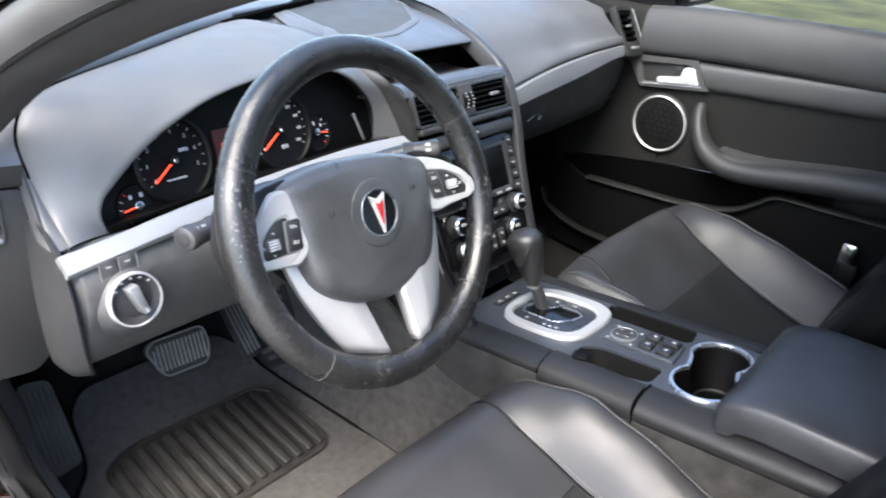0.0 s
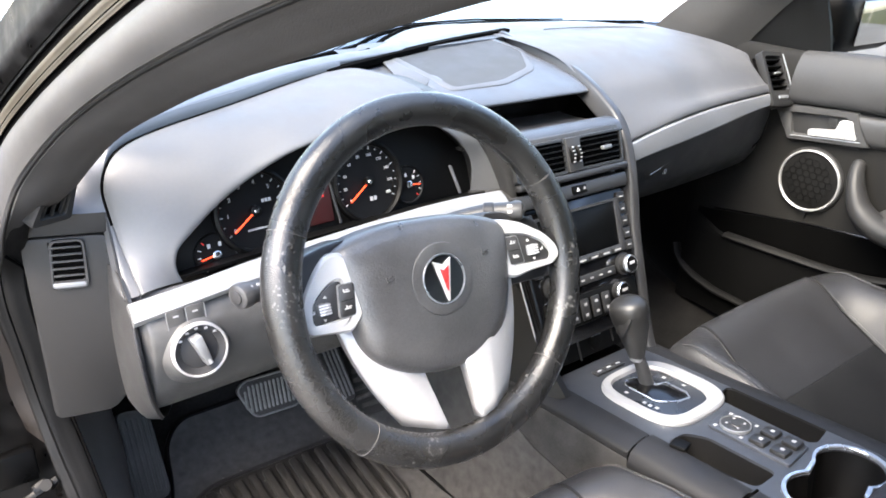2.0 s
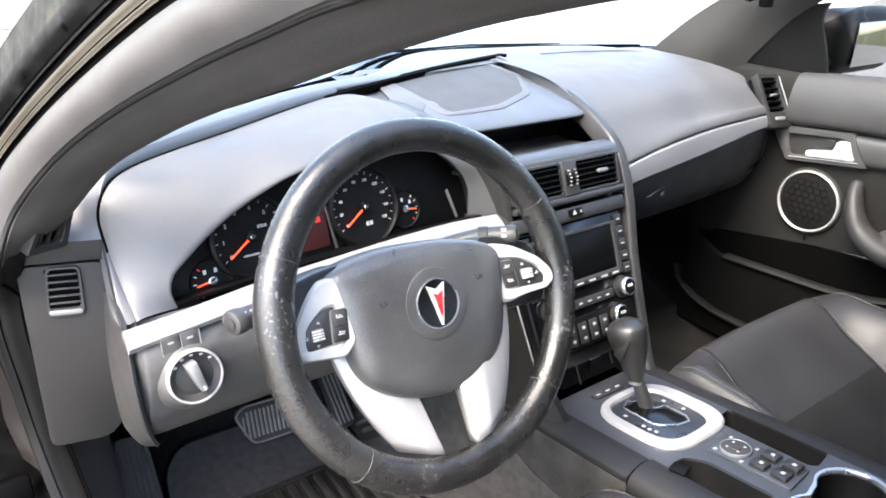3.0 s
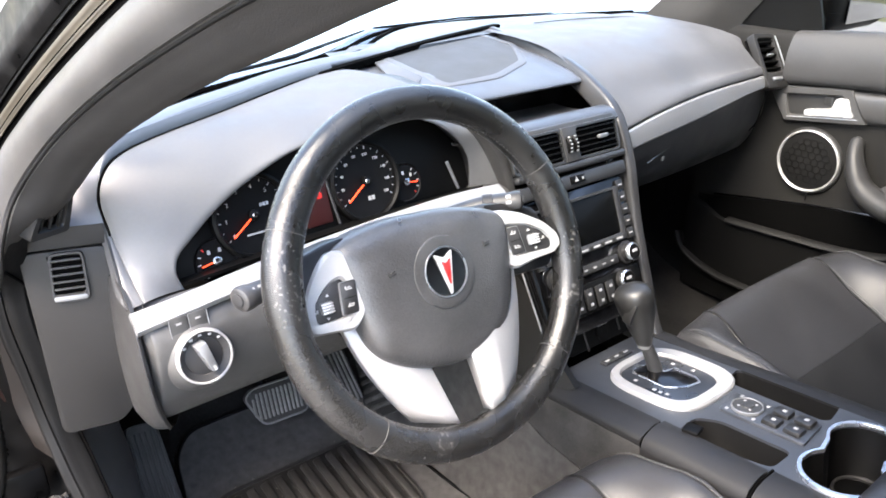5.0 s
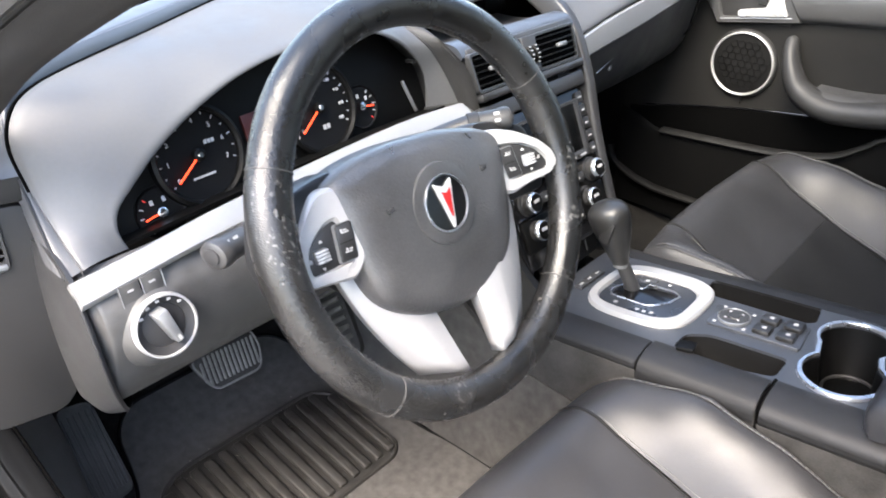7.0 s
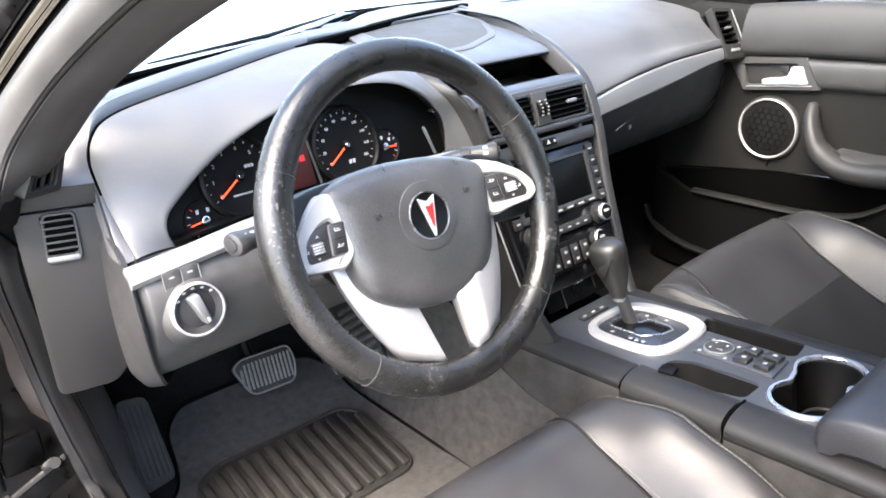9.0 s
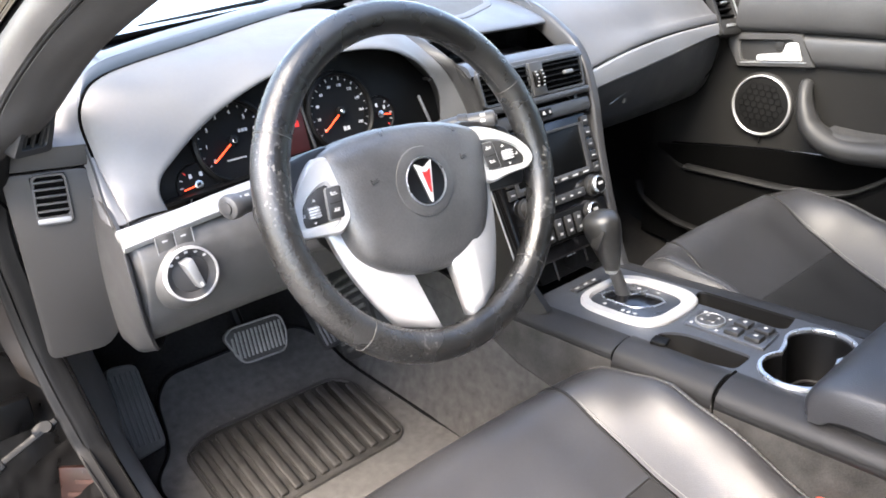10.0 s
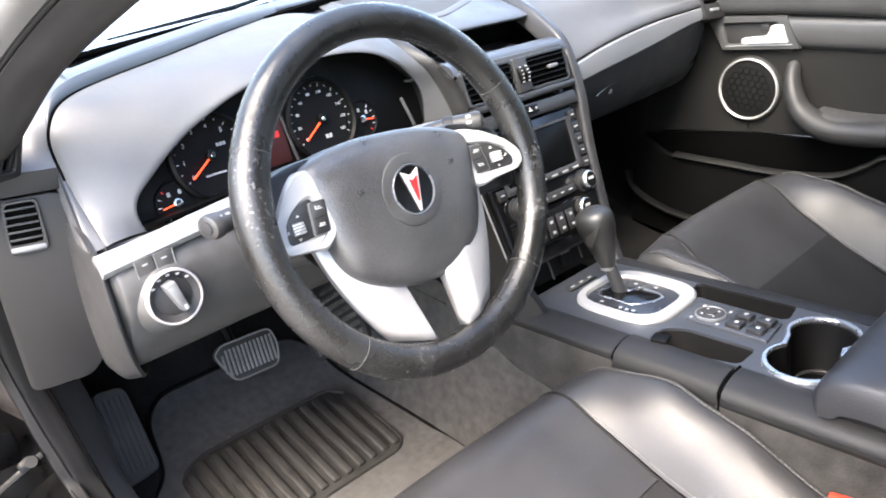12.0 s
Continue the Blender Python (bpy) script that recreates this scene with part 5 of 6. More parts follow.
for s, h0, slope in ((-1, .006, -.24), (1, .004, .36)):
    mm = lean_out(s, h0, slope)
    turn = lambda o: o if s > 0 else o[::-1]
    if s < 0:
        pod = [(-.100, .0510), (-.1140, .0520), (-.1270, .0400), (-.1375, .0270), (-.1450, .0145), (-.1490, -.0015), (-.1480, -.0205), (-.1230, -.0235), (-.106, -.027), (-.092, -.014)]
        hole = [(-.1075, .0250), (-.1180, .0230), (-.1285, .0160), (-.1370, .0070), (-.1395, -.0060), (-.1385, -.0122), (-.1200, -.0115), (-.0995, -.0100), (-.1010, .000), (-.103, .012)]
    else:
        pod = [(.086, .0440), (.1000, .0420), (.1190, .0345), (.1410, .0190), (.1535, .0035), (.1560, -.0095), (.1500, -.0190), (.1240, -.0210), (.102, -.026), (.088, -.018)]
        hole = [(.0960, .0245), (.1100, .0225), (.1240, .0185), (.1380, .0085), (.1465, -.0055), (.1445, -.0130), (.1210, -.0120), (.0990, -.0100), (.0975, .000), (.096, .010)]
    sp_ = part("side_spoke", ring_plate(round_outline(turn(pod), .006, 4), round_outline(turn(hole), .0035, 4), mm, -.030, 0, .003), SILVER, wheel, "satin silver side spoke")
    part("button_base", plate(round_outline(turn(hole), .0035, 3), mm, -.026, -.0028, .001), BUTTON, sp_)
    join = [(s * .085, .058), (s * .112, .0545), (s * .136, .0480), (s * .160, .040), (s * .172, .005), (s * .166, -.030), (s * .130, -.030), (s * .09, -.03)]
    join = [(x, y - .05 * x) for x, y in join]
    part("spoke_join", plate(round_outline(turn(join), .008, 4), mw, -.040, -.008 if s < 0 else -.010, .005), SPOKEPAD, sp_, "dark leather web between the spoke and the rim")
    # tall rocker with a bright edge beside the cover, ribbed roller further out
    x, y = s * .1055, .0055
    box = lambda w, h, k=.12: [(x - w - k * h * s, y + h), (x + w - k * h * s, y + h), (x + w + k * h * s, y - h), (x - w + k * h * s, y - h)][::-1]
    key, inner_key = round_outline(box(.0080, .0160), .0025, 3), round_outline(box(.0073, .0153), .0022, 3)
    b = part("button", plate(inner_key, mm, -.006, .0012, .0010), BUTTON, sp_)
    part("button_edge", ring_plate(key, inner_key, mm, -.006, .0004, .0002), GREYMET, b)
    part("button_split", rbox((x, y, .0013), (.0125, .0006, .0005), 0, mm), DARK, b)
    for dy in (-.0080, .0080):
        mk = rbox((x - .12 * dy * s, y + dy, .0014), (.0060, .0011, .0006), 0, mm)
        rbox((x - .0018, y + dy + .0018, .0014), (.0012, .0028, .0006), 0, mm, mk)
        rbox((x + .0014, y + dy + .0018, .0014), (.0030, .0010, .0006), 0, mm, mk)
        part("button_mark", mk, MARK, b)
    x, y = s * .1270, .0015
    roller = part("roller", rbox((x, y, -.0030), (.0120, .0120, .0070), .002, mm), GREYMET, sp_, "ribbed silver roller")
    for k in range(4):
        part("ridge", rbox((x, y - .0042 + k * .0028, .0007), (.0110, .0015, .0012), .0004, mm), CHROMEBRIGHT, roller)
    for x, y, up in ((s * .1240, .0128, 1), (s * .1280, -.0088, -1)):
        part("button_mark", plate([(x - .0016, y - .0011 * up), (x + .0016, y - .0011 * up), (x, y + .0014 * up)][::up], mm, -.003, -.0015, .0001), MARK, sp_)
    x, y = s * .1375, -.0005
    mk = rbox((x, y, -.0020), (.0028, .0011, .0012), 0, mm)
    rbox((x + .0010, y + .0014, -.0020), (.0011, .0022, .0012), 0, mm, mk)
    part("button_mark", mk, MARK, sp_)
    # lower spoke: an inner face, a ridge and an outer face that falls away
    rows = []
    h0 = -.008 if s < 0 else .005
    for f in np.linspace(0, 1, 9):
        if s < 0:
            inner = np.array([-.033 + .0165 * f, -.080 - .078 * f])
            outer = np.array([-.1110 + .016 * f + .034 * f * f, -.012 - .128 * f])
        else:
            inner = np.array([.0150 + .0030 * f, -.085 - .070 * f])
            outer = np.array([.1055 - .005 * f - .034 * f * f, -.008 - .133 * f])
        h = h0 + .006 * f
        row = []
        for g, dz in ((0, -.014), (0, -.002), (.03, .0005), (.18, .0012), (.33, .0018), (.38, .0014), (.60, -.0035), (.95, -.0105), (1, -.013), (1, -.020)):
            p = inner + (outer - inner) * g
            row.append(mw @ Vector((p[0], p[1], h + dz)))
        rows.append(row)
    part("lower_spoke", grid_bm(rows)[0], SILVER, wheel, "satin silver lower spoke", thick=.002)

# column shroud and stalks
col = thing("steering_column", "dark grey steering column shroud with two stalks", "steering column", at=(-.37, .12, .79))
prof = round_outline([(-.055, -.045), (.055, -.045), (.06, .0), (.045, .04), (-.045, .04), (-.06, 0)], .02, 4)
part("shroud", sweep([mw @ Vector((0, -.004, h)) for h in (-.05, -.09, -.14, -.20, -.26)], prof, up=(0, .4, .9), scale=[.9, 1, 1.05, 1.1, 1.1]), TRIM, col)


def stalk(pts, r, marks, collar):
    path = spline(pts, 5)
    n = len(path)
    s = part("stalk", sweep(path, circle(1.0, 16, .85), scale=[r * (.72 + .36 * i / n) for i in range(n)]), STALKMAT, col, "dark grey stalk with white symbols")
    e = Vector(pts[-1])
    d = (e - Vector(pts[-2])).normalized()
    part("stalk_end", sweep([e - d * .003, e + d * .004, e + d * .0075, e + d * .009], circle(1.0, 18, .86), scale=[r * 1.12, r * 1.15, r * 1.05, r * .8]), STALKMAT, s)
    part("stalk_button", sweep([e + d * .0085, e + d * .0105, e + d * .011], circle(1.0, 18, .86), scale=[r * .62, r * .60, r * .45]), SWITCHGREY, s, "grey push button")
    ringp = e - d * collar
    part("stalk_ring", sweep([ringp - d * .006, ringp - d * .005, ringp + d * .005, ringp + d * .006], circle(1.0, 18, .86), scale=[r * .98, r * 1.09, r * 1.09, r * .98]), SWITCHGREY, s)
    nrm = Vector((-.3, -.75, .55)).normalized()
    for k in range(marks):
        c = e - d * (.010 + .011 * k) + nrm * r * .98
        mm = basis(c, d, nrm.cross(d))
        for dy in (-.0035, .0035):
            part("stalk_mark", rbox((.001 * k, dy, .0005), (.0055, .0032, .0008), 0, mm), MARK, s)
    return s


stalk([(-.43, .10, .800), (-.47, .090, .811), (-.51, .078, .818), (-.549, .066, .8215)], .0126, 2, .038)
stalk([(-.31, .085, .835), (-.285, .068, .845), (-.26, .05, .853), (-.236, .030, .857)], .0112, 1, .030)


# ---- centre console ----
console = thing("centre_console", "blue-grey plastic centre console with trays and cup holders", "console", at=(CX, -.2, .50))
mo = basis((CX, 0, .537), (1, 0, 0), (0, 1, -.12))


def con(x, y, z=0.0):
    return mo @ Vector((x - CX, y, z))


TRAYL = round_outline([(-.070, -.124), (-.034, -.124), (-.018, -.150), (-.018, -.246), (-.062, -.246), (-.072, -.20)], .010, 4)
TRAYR = round_outline([(.074, -.098), (.112, -.092), (.118, -.100), (.118, -.238), (.080, -.244), (.072, -.236)], .006, 4)
SWB = round_outline([(.002, -.134), (.052, -.128), (.058, -.244), (.002, -.250)], .004, 3)
c1, c2, cr = (-.016, -.304), (.060, -.296), .043
CUP = [(c1[0] + cr * math.cos(a), c1[1] + cr * math.sin(a)) for a in np.linspace(radians(52), radians(318), 22)] + \
      [(c2[0] + cr * .93 * math.cos(a), c2[1] + cr * .93 * math.sin(a)) for a in np.linspace(radians(-128), radians(128), 22)]
CUP = [tuple(p) for p in CUP]


def wide(o, k):
    o = np.array(o)
    c = o.mean(0)
    d = o - c
    return [tuple(p) for p in c + d * (1 + k / np.linalg.norm(d, axis=1)[:, None])]


def holed_top():
    """The console's top plate with the openings cut through."""
    outer = round_outline([(-.074, .082), (.112, .082), (.118, -.02), (.121, -.25), (.110, -.360), (-.068, -.360), (-.075, -.25), (-.082, -.03)], .008, 3)
    bm = bmesh.new()
    edges = []
    for o in (outer, TRAYL, TRAYR, CUP):
        vs = [bm.verts.new(con(x, y)) for x, y in o]
        edges += [bm.edges.new((vs[i], vs[(i + 1) % len(vs)])) for i in range(len(vs))]
    bmesh.ops.triangle_fill(bm, use_beauty=True, edges=edges)
    # drop the fill inside the openings
    def inside(p, o):
        x, y = p
        r = False
        for i in range(len(o)):
            (x0, y0), (x1, y1) = o[i], o[i - 1]
            if (y0 > y) != (y1 > y) and x < (x1 - x0) * (y - y0) / (y1 - y0) + x0:
                r = not r
        return r
    inv = mo.inverted()
    dead = []
    for f in bm.faces:
        c = inv @ f.calc_center_median()
        if any(inside((c.x + CX, c.y), o) for o in (TRAYL, TRAYR, CUP)):
            dead.append(f)
    bmesh.ops.delete(bm, geom=dead, context="FACES")
    ext = bmesh.ops.extrude_face_region(bm, geom=bm.faces[:])
    bmesh.ops.translate(bm, vec=(0, 0, -.004), verts=[v for v in ext["geom"] if isinstance(v, bmesh.types.BMVert)])
    return bm


part("top_plate", holed_top(), CONTOP, console, "blue-grey console top plate", smooth=False)


def well(o, depth, shrink=.006):
    bm = bmesh.new()
    V = [[bm.verts.new(con(x, y, z)) for x, y in wide(o, k)] for k, z in ((.001, -.001), (.0, -.006), (-shrink * .5, -depth + .006), (-shrink, -depth))]
    for a, b in zip(V, V[1:]):
        for i in range(len(a)):
            bm.faces.new((a[i], a[(i + 1) % len(a)], b[(i + 1) % len(a)], b[i]))
    bm.faces.new(V[-1])
    return bm


part("tray", well(TRAYL, .035), TRAYMAT, console, "narrow open tray")
part("tray", well(TRAYR, .045), TRAYMAT, console, "narrow open tray")
cup = part("cup_holder", well(CUP, .075, .010), DARK, console, "deep black double cup holder")
part("cup_rim", ring_plate(wide(CUP, .006), wide(CUP, -.001), mo @ pose(-CX, 0, 0), -.001, .004, .0015), CHROMESATIN, cup, "silver cup holder rim")
for cc in (c1, c2):
    part("cup_step", tube([con(cc[0] + .030 * math.cos(a), cc[1] + .030 * math.sin(a), -.070) for a in np.linspace(0, 2 * math.pi, 28, endpoint=False)], .002, 6, closed=True, up=(0, 0.1, 1)), TRIM, cup)

# shoulders
for side in (-1, 1):
    X = (lambda x: x) if side < 0 else (lambda x: 2 * .0215 - x)
    rows = [[con(X(-.073), y, .0005), con(X(-.090), y, .0005), con(X(-.108), y, -.005), con(X(-.1145), y, -.0085), con(X(-.1165), y, -.0125), con(X(-.1145), y, -.0185)] for y in ((.20, .08, .0, -.098) if side < 0 else (.20, .05, -.10, -.25, -.40, -.60))]
    part("shoulder", sheet(rows, 4, 3, (0, 0, -.003)), CONSIDE, console)
rows = [[con(-.069, y, .0), con(-.088, y, .002), con(-.106, y, -.003), con(-.1150, y, -.010), con(-.1185, y, -.022), con(-.1150, y, -.036)] for y in (-.101, -.15, -.20, -.246)]
part("tray_side", sheet(rows, 4, 3, (0, 0, -.003)), CONSIDE, console)
rows = [[con(-.066, y, .0), con(-.085, y, .002), con(-.106, y, -.003), con(-.1170, y, -.011), con(-.1200, y, -.020), con(-.1165, y, -.027)] for y in (-.252, -.33, -.42, -.62)]
part("rear_side", sheet(rows, 4, 3, (0, 0, -.003)), CONSIDE, console)
part("parting_gap", tube([con(-.066, -.249, 0), con(-.10, -.249, -.001), con(-.117, -.249, -.012), con(-.117, -.249, -.036)], .0022, 6), PITCH, console)
part("parting_gap", tube([con(-.076, -.0995, 0), con(-.106, -.0995, -.0035), con(-.1165, -.0995, -.012), con(-.1165, -.0995, -.034)], .0012, 6), PITCH, console)
part("latch", rbox((-.091 - CX, -.118, .003), (.020, .022, .006), .002, mo @ pose(0, 0, 0, 0, 0, 12)), DARK, console, "small black latch button")
part("console_core", sweep([(CX, y, z) for y, z in ((.22, .47), (.0, .47), (-.24, .49), (-.7, .50))], [(-.085, -.20), (.085, -.20), (.085, .0), (-.085, .0)]), DARK, console)
rows = [[(-.104, .150, .690), (-.108, .22, .66), (-.110, .34, .62)], [(-.101, .098, .600), (-.108, .16, .585), (-.112, .30, .56)], [(-.098, .060, .562), (-.110, .12, .540), (-.114, .26, .52)], [(-.096, .031, .536), (-.112, .088, .510), (-.115, .22, .49)]]
part("console_cheek", sheet(rows, 5, 4, (.012, .002, 0)), CHEEK, console, "dark grey cheek panel below the dashboard")

# selector plate
SEL = [(CX + .073 * math.copysign(abs(math.cos(a)) ** .62, math.cos(a)), -.043 + .077 * math.copysign(abs(math.sin(a)) ** .62, math.sin(a))) for a in np.linspace(0, 2 * math.pi, 64, endpoint=False)]
INN = [(CX - .004 + .052 * math.copysign(abs(math.cos(a)) ** .55, math.cos(a)), -.040 + .060 * math.copysign(abs(math.sin(a)) ** .55, math.sin(a))) for a in np.linspace(0, 2 * math.pi, 64, endpoint=False)]
selector = thing("gear_selector", "automatic gear selector with grey leather knob and silver surround", "gear selector", at=(CX, -.03, .54))
mo0 = mo @ pose(-CX, 0, 0)
part("surround", ring_plate(SEL, INN, mo0, -.001, .007, .003), SILVER, selector, "satin silver surround")
part("gate_plate", plate(INN, mo0, -.002, .002, .001), SELPLATE, selector, "dark blue-grey gate plate")
gate = [con(x, y, .003) for x, y in ((-.002, .004), (-.004, -.052), (.004, -.062), (.020, -.074), (.042, -.078), (.050, -.066), (.050, -.030), (.034, -.026), (.030, .004), (.012, .010))]
part("gate_slot", plate([(-.002, .004), (-.004, -.052), (.018, -.072), (.046, -.076), (.048, -.032), (.030, -.026), (.026, .004)], mo0, .0, .0028, .0005), GLOSS, selector)
part("gate_rim", tube(gate, .0013, 6, closed=True), CHROMESATIN, selector, "thin silver line round the gate")
for i, (x, y) in enumerate(((-.016, -.012), (-.018, -.046), (-.018, -.056), (-.016, -.066), (.060, -.020), (.064, -.052))):
    part("gate_mark", rbox((x, y, .0025), (.005, .005, .0006), 0, mo0), MARK, selector)
shaft = spline([con(.030, -.013, -.002), con(.026, -.007, .020), con(.0215, .001, .044)], 5)
part("shaft", sweep(shaft, circle(1, 14), up=(0, 1, 0), scale=list(np.linspace(.0112, .0090, len(shaft)))), SWITCHGREY, selector, "dark grey lever shaft")
kt = np.linspace(0, 1, 29)
kp = [con(.021 - .004 * t - .006 * t * t, .002 + .020 * t, .041 + .093 * t) for t in kt]
prof_r = [float(np.interp(t, [0, .10, .25, .45, .62, .76, .86, .92, .96, .985, 1], [.0105, .0125, .0165, .0215, .0255, .0272, .0262, .0232, .0185, .0125, .003])) for t in kt]
knobp = part("knob", sweep(kp, circle(1, 24, 1.10), up=(0, 1, 0), scale=prof_r), KNOBMAT, selector, "smooth grey leather shift knob")
part("knob_collar", tube([con(.0212, .0018, .038), con(.021, .002, .043)], .0112, 18, up=(0, 1, 0)), GREYMET, knobp)
mkb = basis(con(-.0065, .008, .098), (0, 1, .2), (.10, -.2, 1))
part("knob_button", rbox((0, 0, 0), (.016, .034, .006), .0028, mkb), KNOBMAT, knobp)

# two small switches ahead of the selector
for i in range(3):
    b = part("traction_switch", rbox((-.002 + i * .021 - CX, .052, .002), (.020, .013, .004), .001, mo @ pose(0, 0, 0, 0, 0, 0)), SWITCHGREY, console)
    part("switch_mark", rbox((-.002 + i * .021 - CX, .052, .0043), (.008, .003, .0005), 0, mo), MARK, b)

# mirror and window switches
block = part("switch_block", plate(SWB, mo0, -.002, .004, .001), CONTOP, console, "blue-grey block of mirror and window switches")
part("mirror_dial", lathe([(.019, .003), (.019, .007), (.015, .008), (.008, .0075), (.007, .009), (0, .009)], mo0 @ pose(.027, -.160, 0), 28), TRIM, block)
part("dial_ring", lathe([(.0185, .007), (.0192, .0082), (.0205, .0075), (.0205, .003)], mo0 @ pose(.027, -.160, 0), 28), GREYMET, block)
for i in range(4):
    a = radians(45 + 90 * i)
    part("dial_mark", rbox((.027 + .0115 * math.cos(a), -.160 + .0115 * math.sin(a), .0083), (.003, .003, .0006), 0, mo0), MARK, block)
for i in range(2):
    for j in range(2):
        x, y = .018 + j * .027, -.200 - i * .029
        b = part("window_switch", rbox((x, y, .006), (.020, .022, .009), .003, mo0 @ pose(0, 0, 0)), BUTTON, block)
        part("switch_mark", rbox((x - .001, y - .002, .0108), (.005, .005, .0006), 0, mo0), MARK, b)
for x, y in ((.008, -.142), (.048, -.140), (.008, -.18), (.048, -.178)):
    part("switch_mark", rbox((x, y, .0045), (.005, .004, .0006), 0, mo0), MARK, block)

# armrest lid
rows = []
for x, dz in ((-.112, -.045), (-.108, -.018), (-.098, -.006), (-.06, .0), (CX, .002), (.11, .0), (.148, -.006), (.158, -.018), (.162, -.045)):
    e = .012 if x in (-.112, .162) else (.006 if abs(dz) > .01 else 0)
    rows.append([(x, -.345 - e, .585 + dz * .1), (x, -.343 - e, .608 + dz * .6), (x, -.356 - e, .628 + dz), (x, -.385, .640 + dz), (x, -.45, .646 + dz), (x, -.62, .650 + dz), (x, -.66, .64 + dz)])
lid = thing("armrest", "padded dark blue-grey armrest lid on the console", "armrest", at=(CX, -.45, .62))
part("lid_pad", loft(rows, 4, 4), ARMREST, lid)
part("lid_base", rbox((CX, -.50, .590), (.25, .30, .03), .008), CONSIDE, lid)


# ---- seats ----
def seat(cx, y0, name_label, heights, bolsters, split):
    s = thing("car_seat", name_label, "car seat", group="front seats", at=(cx, y0 - .25, .40))

    def base(d):  # height of the middle panel, d behind the front edge
        return float(np.interp(d, [0, .012, .03, .06, .10, .20, .30, .42, .50], heights))

    def bol(d):  # height of the side bolster over the panel
        return float(np.interp(d, [.0, .03, .06, .10, .16, .25, .35, .45, .52], bolsters))

    W1 = .168

    def surf(u, d):
        a = abs(u)
        z = base(d)
        if a <= W1:
            z -= .006 * (1 - (a / W1) ** 2) * min(1, d / .1)
        else:
            t = (a - W1) / .09
            z += bol(d) * math.sin(min(t, 1.15) * math.pi * .62) - max(0, t - .75) ** 2 * .45
        return Vector((cx + u, y0 - d + .012 * (a / .26) ** 2 * (-1 if d < .05 else -.3), z))

    D = [.0, .004, .012, .03, .06, .10, .15, .20, .26, .33, .42, .50]
    cushion = bmesh.new()
    us = [-.262, -.258, -.245, -.225, -.20, -.182, -.170]
    ring = lambda u: [surf(u, 0) + Vector((0, .003, -.05)), surf(u, 0) + Vector((0, .012, -.02))] + [surf(u, d) for d in D]
    for sign in (-1, 1):
        cols = [[p + Vector((0, 0, -.10 if k == 0 else 0)) for p in ring(sign * abs(u))] for k, u in enumerate([-.262] + us)]
        b = part("side_bolster", loft([[tuple(p) for p in c] for c in cols], 2, 3), LEATHER, s, "glossy black leather side bolster")
        seam = spline([surf(sign * .240, d) + Vector((0, 0, .0005)) for d in D[3:]], 5)
        st_ = bmesh.new()
        for i in range(0, len(seam) - 1, 1):
            p, q = Vector(seam[i]), Vector(seam[i + 1])
            k = max(1, int((q - p).length / .005))
            for j in range(k):
                c = p.lerp(q, (j + .5) / k)
                m = basis(c, (q - p).normalized(), Vector((1, 0, 0)))
                rbox((0, 0, 0), (.0034, .0012, .0010), 0, m, st_)
        part("stitching", st_, SEATTHREAD, b)
        part("edge_ridge", tube([surf(sign * .2435, d) + Vector((0, 0, -.0006)) for d in np.linspace(.03, .5, 40)], .0022, 6), LEATHER, b)
        part("seam_stitch", tube([surf(sign * (W1 + .0045), d) + Vector((0, 0, .0003)) for d in np.linspace(.02, .5, 40)], .0006, 5), SEATTHREAD, b)
        part("piping", tube([Vector(p) + Vector((0, 0, .0008)) for p in spline([surf(sign * W1, d) for d in D[2:]], 4)], .0020, 6), PIPING, b)
    cols = [[tuple(p) for p in ([surf(u, 0) + Vector((0, .003, -.06)), surf(u, 0) + Vector((0, .012, -.02))] + [surf(u, d) for d in (.0, .004, .012, .03, .06, .10, .15, split - .006, split - .001)] + [surf(u, split) + Vector((0, 0, -.004))])] for u in np.linspace(-W1 + .001, W1 - .001, 9)]
    part("front_panel", loft(cols, 2, 3), LEATHER, s, "black leather front cushion panel")
    cols = [[tuple(p) for p in ([surf(u, split) + Vector((0, 0, -.004)), surf(u, split + .005) + Vector((0, 0, .001))] + [surf(u, d) for d in (.24, .30, .38, .46, .50)])] for u in np.linspace(-W1 + .001, W1 - .001, 9)]
    part("centre_panel", loft(cols, 2, 3), SUEDE, s, "matt black fabric cushion centre")
    part("seat_base", rbox((cx, y0 - .27, .320), (.46, .44, .11), .03), DARK, s)
    # backrest
    lean = radians(22)
    mb = basis((cx, y0 - .47, .42), (1, 0, 0), (0, -math.sin(lean), math.cos(lean)))

    def back(u, v, side=False):
        a = abs(u)
        wdt = np.interp(v, [0, .15, .35, .55, .64], [.24, .255, .26, .22, .17])
        h = .02 + .03 * math.exp(-((v - .16) / .12) ** 2)
        k = a / .26
        if k > .62:
            h += np.interp(v, [0, .1, .3, .5, .64], [.045, .075, .075, .04, .0]) * math.sin(min((k - .62) / .38, 1) * math.pi * .62)
            h -= max(0, k - .9) ** 2 * 4
        return mb @ Vector((u * wdt / .26, v, h))

    for lo, hi, nm, mt in ((-.26, -.165, "back_bolster", LEATHER), (-.164, .164, "back_panel", LEATHER), (.165, .26, "back_bolster", LEATHER)):
        cols = [[tuple(back(u, v)) for v in (0, .05, .12, .2, .3, .4, .5, .58, .63)] for u in np.linspace(lo, hi, 8)]
        if nm == "back_bolster":
            edge = [tuple(Vector(p) + mb.to_3x3() @ Vector((0, 0, -.10))) for p in (cols[0] if lo < -.2 else cols[-1])]
            cols = [edge] + cols if lo < -.2 else cols + [edge]
        part(nm, loft(cols, 2, 3), mt, s)
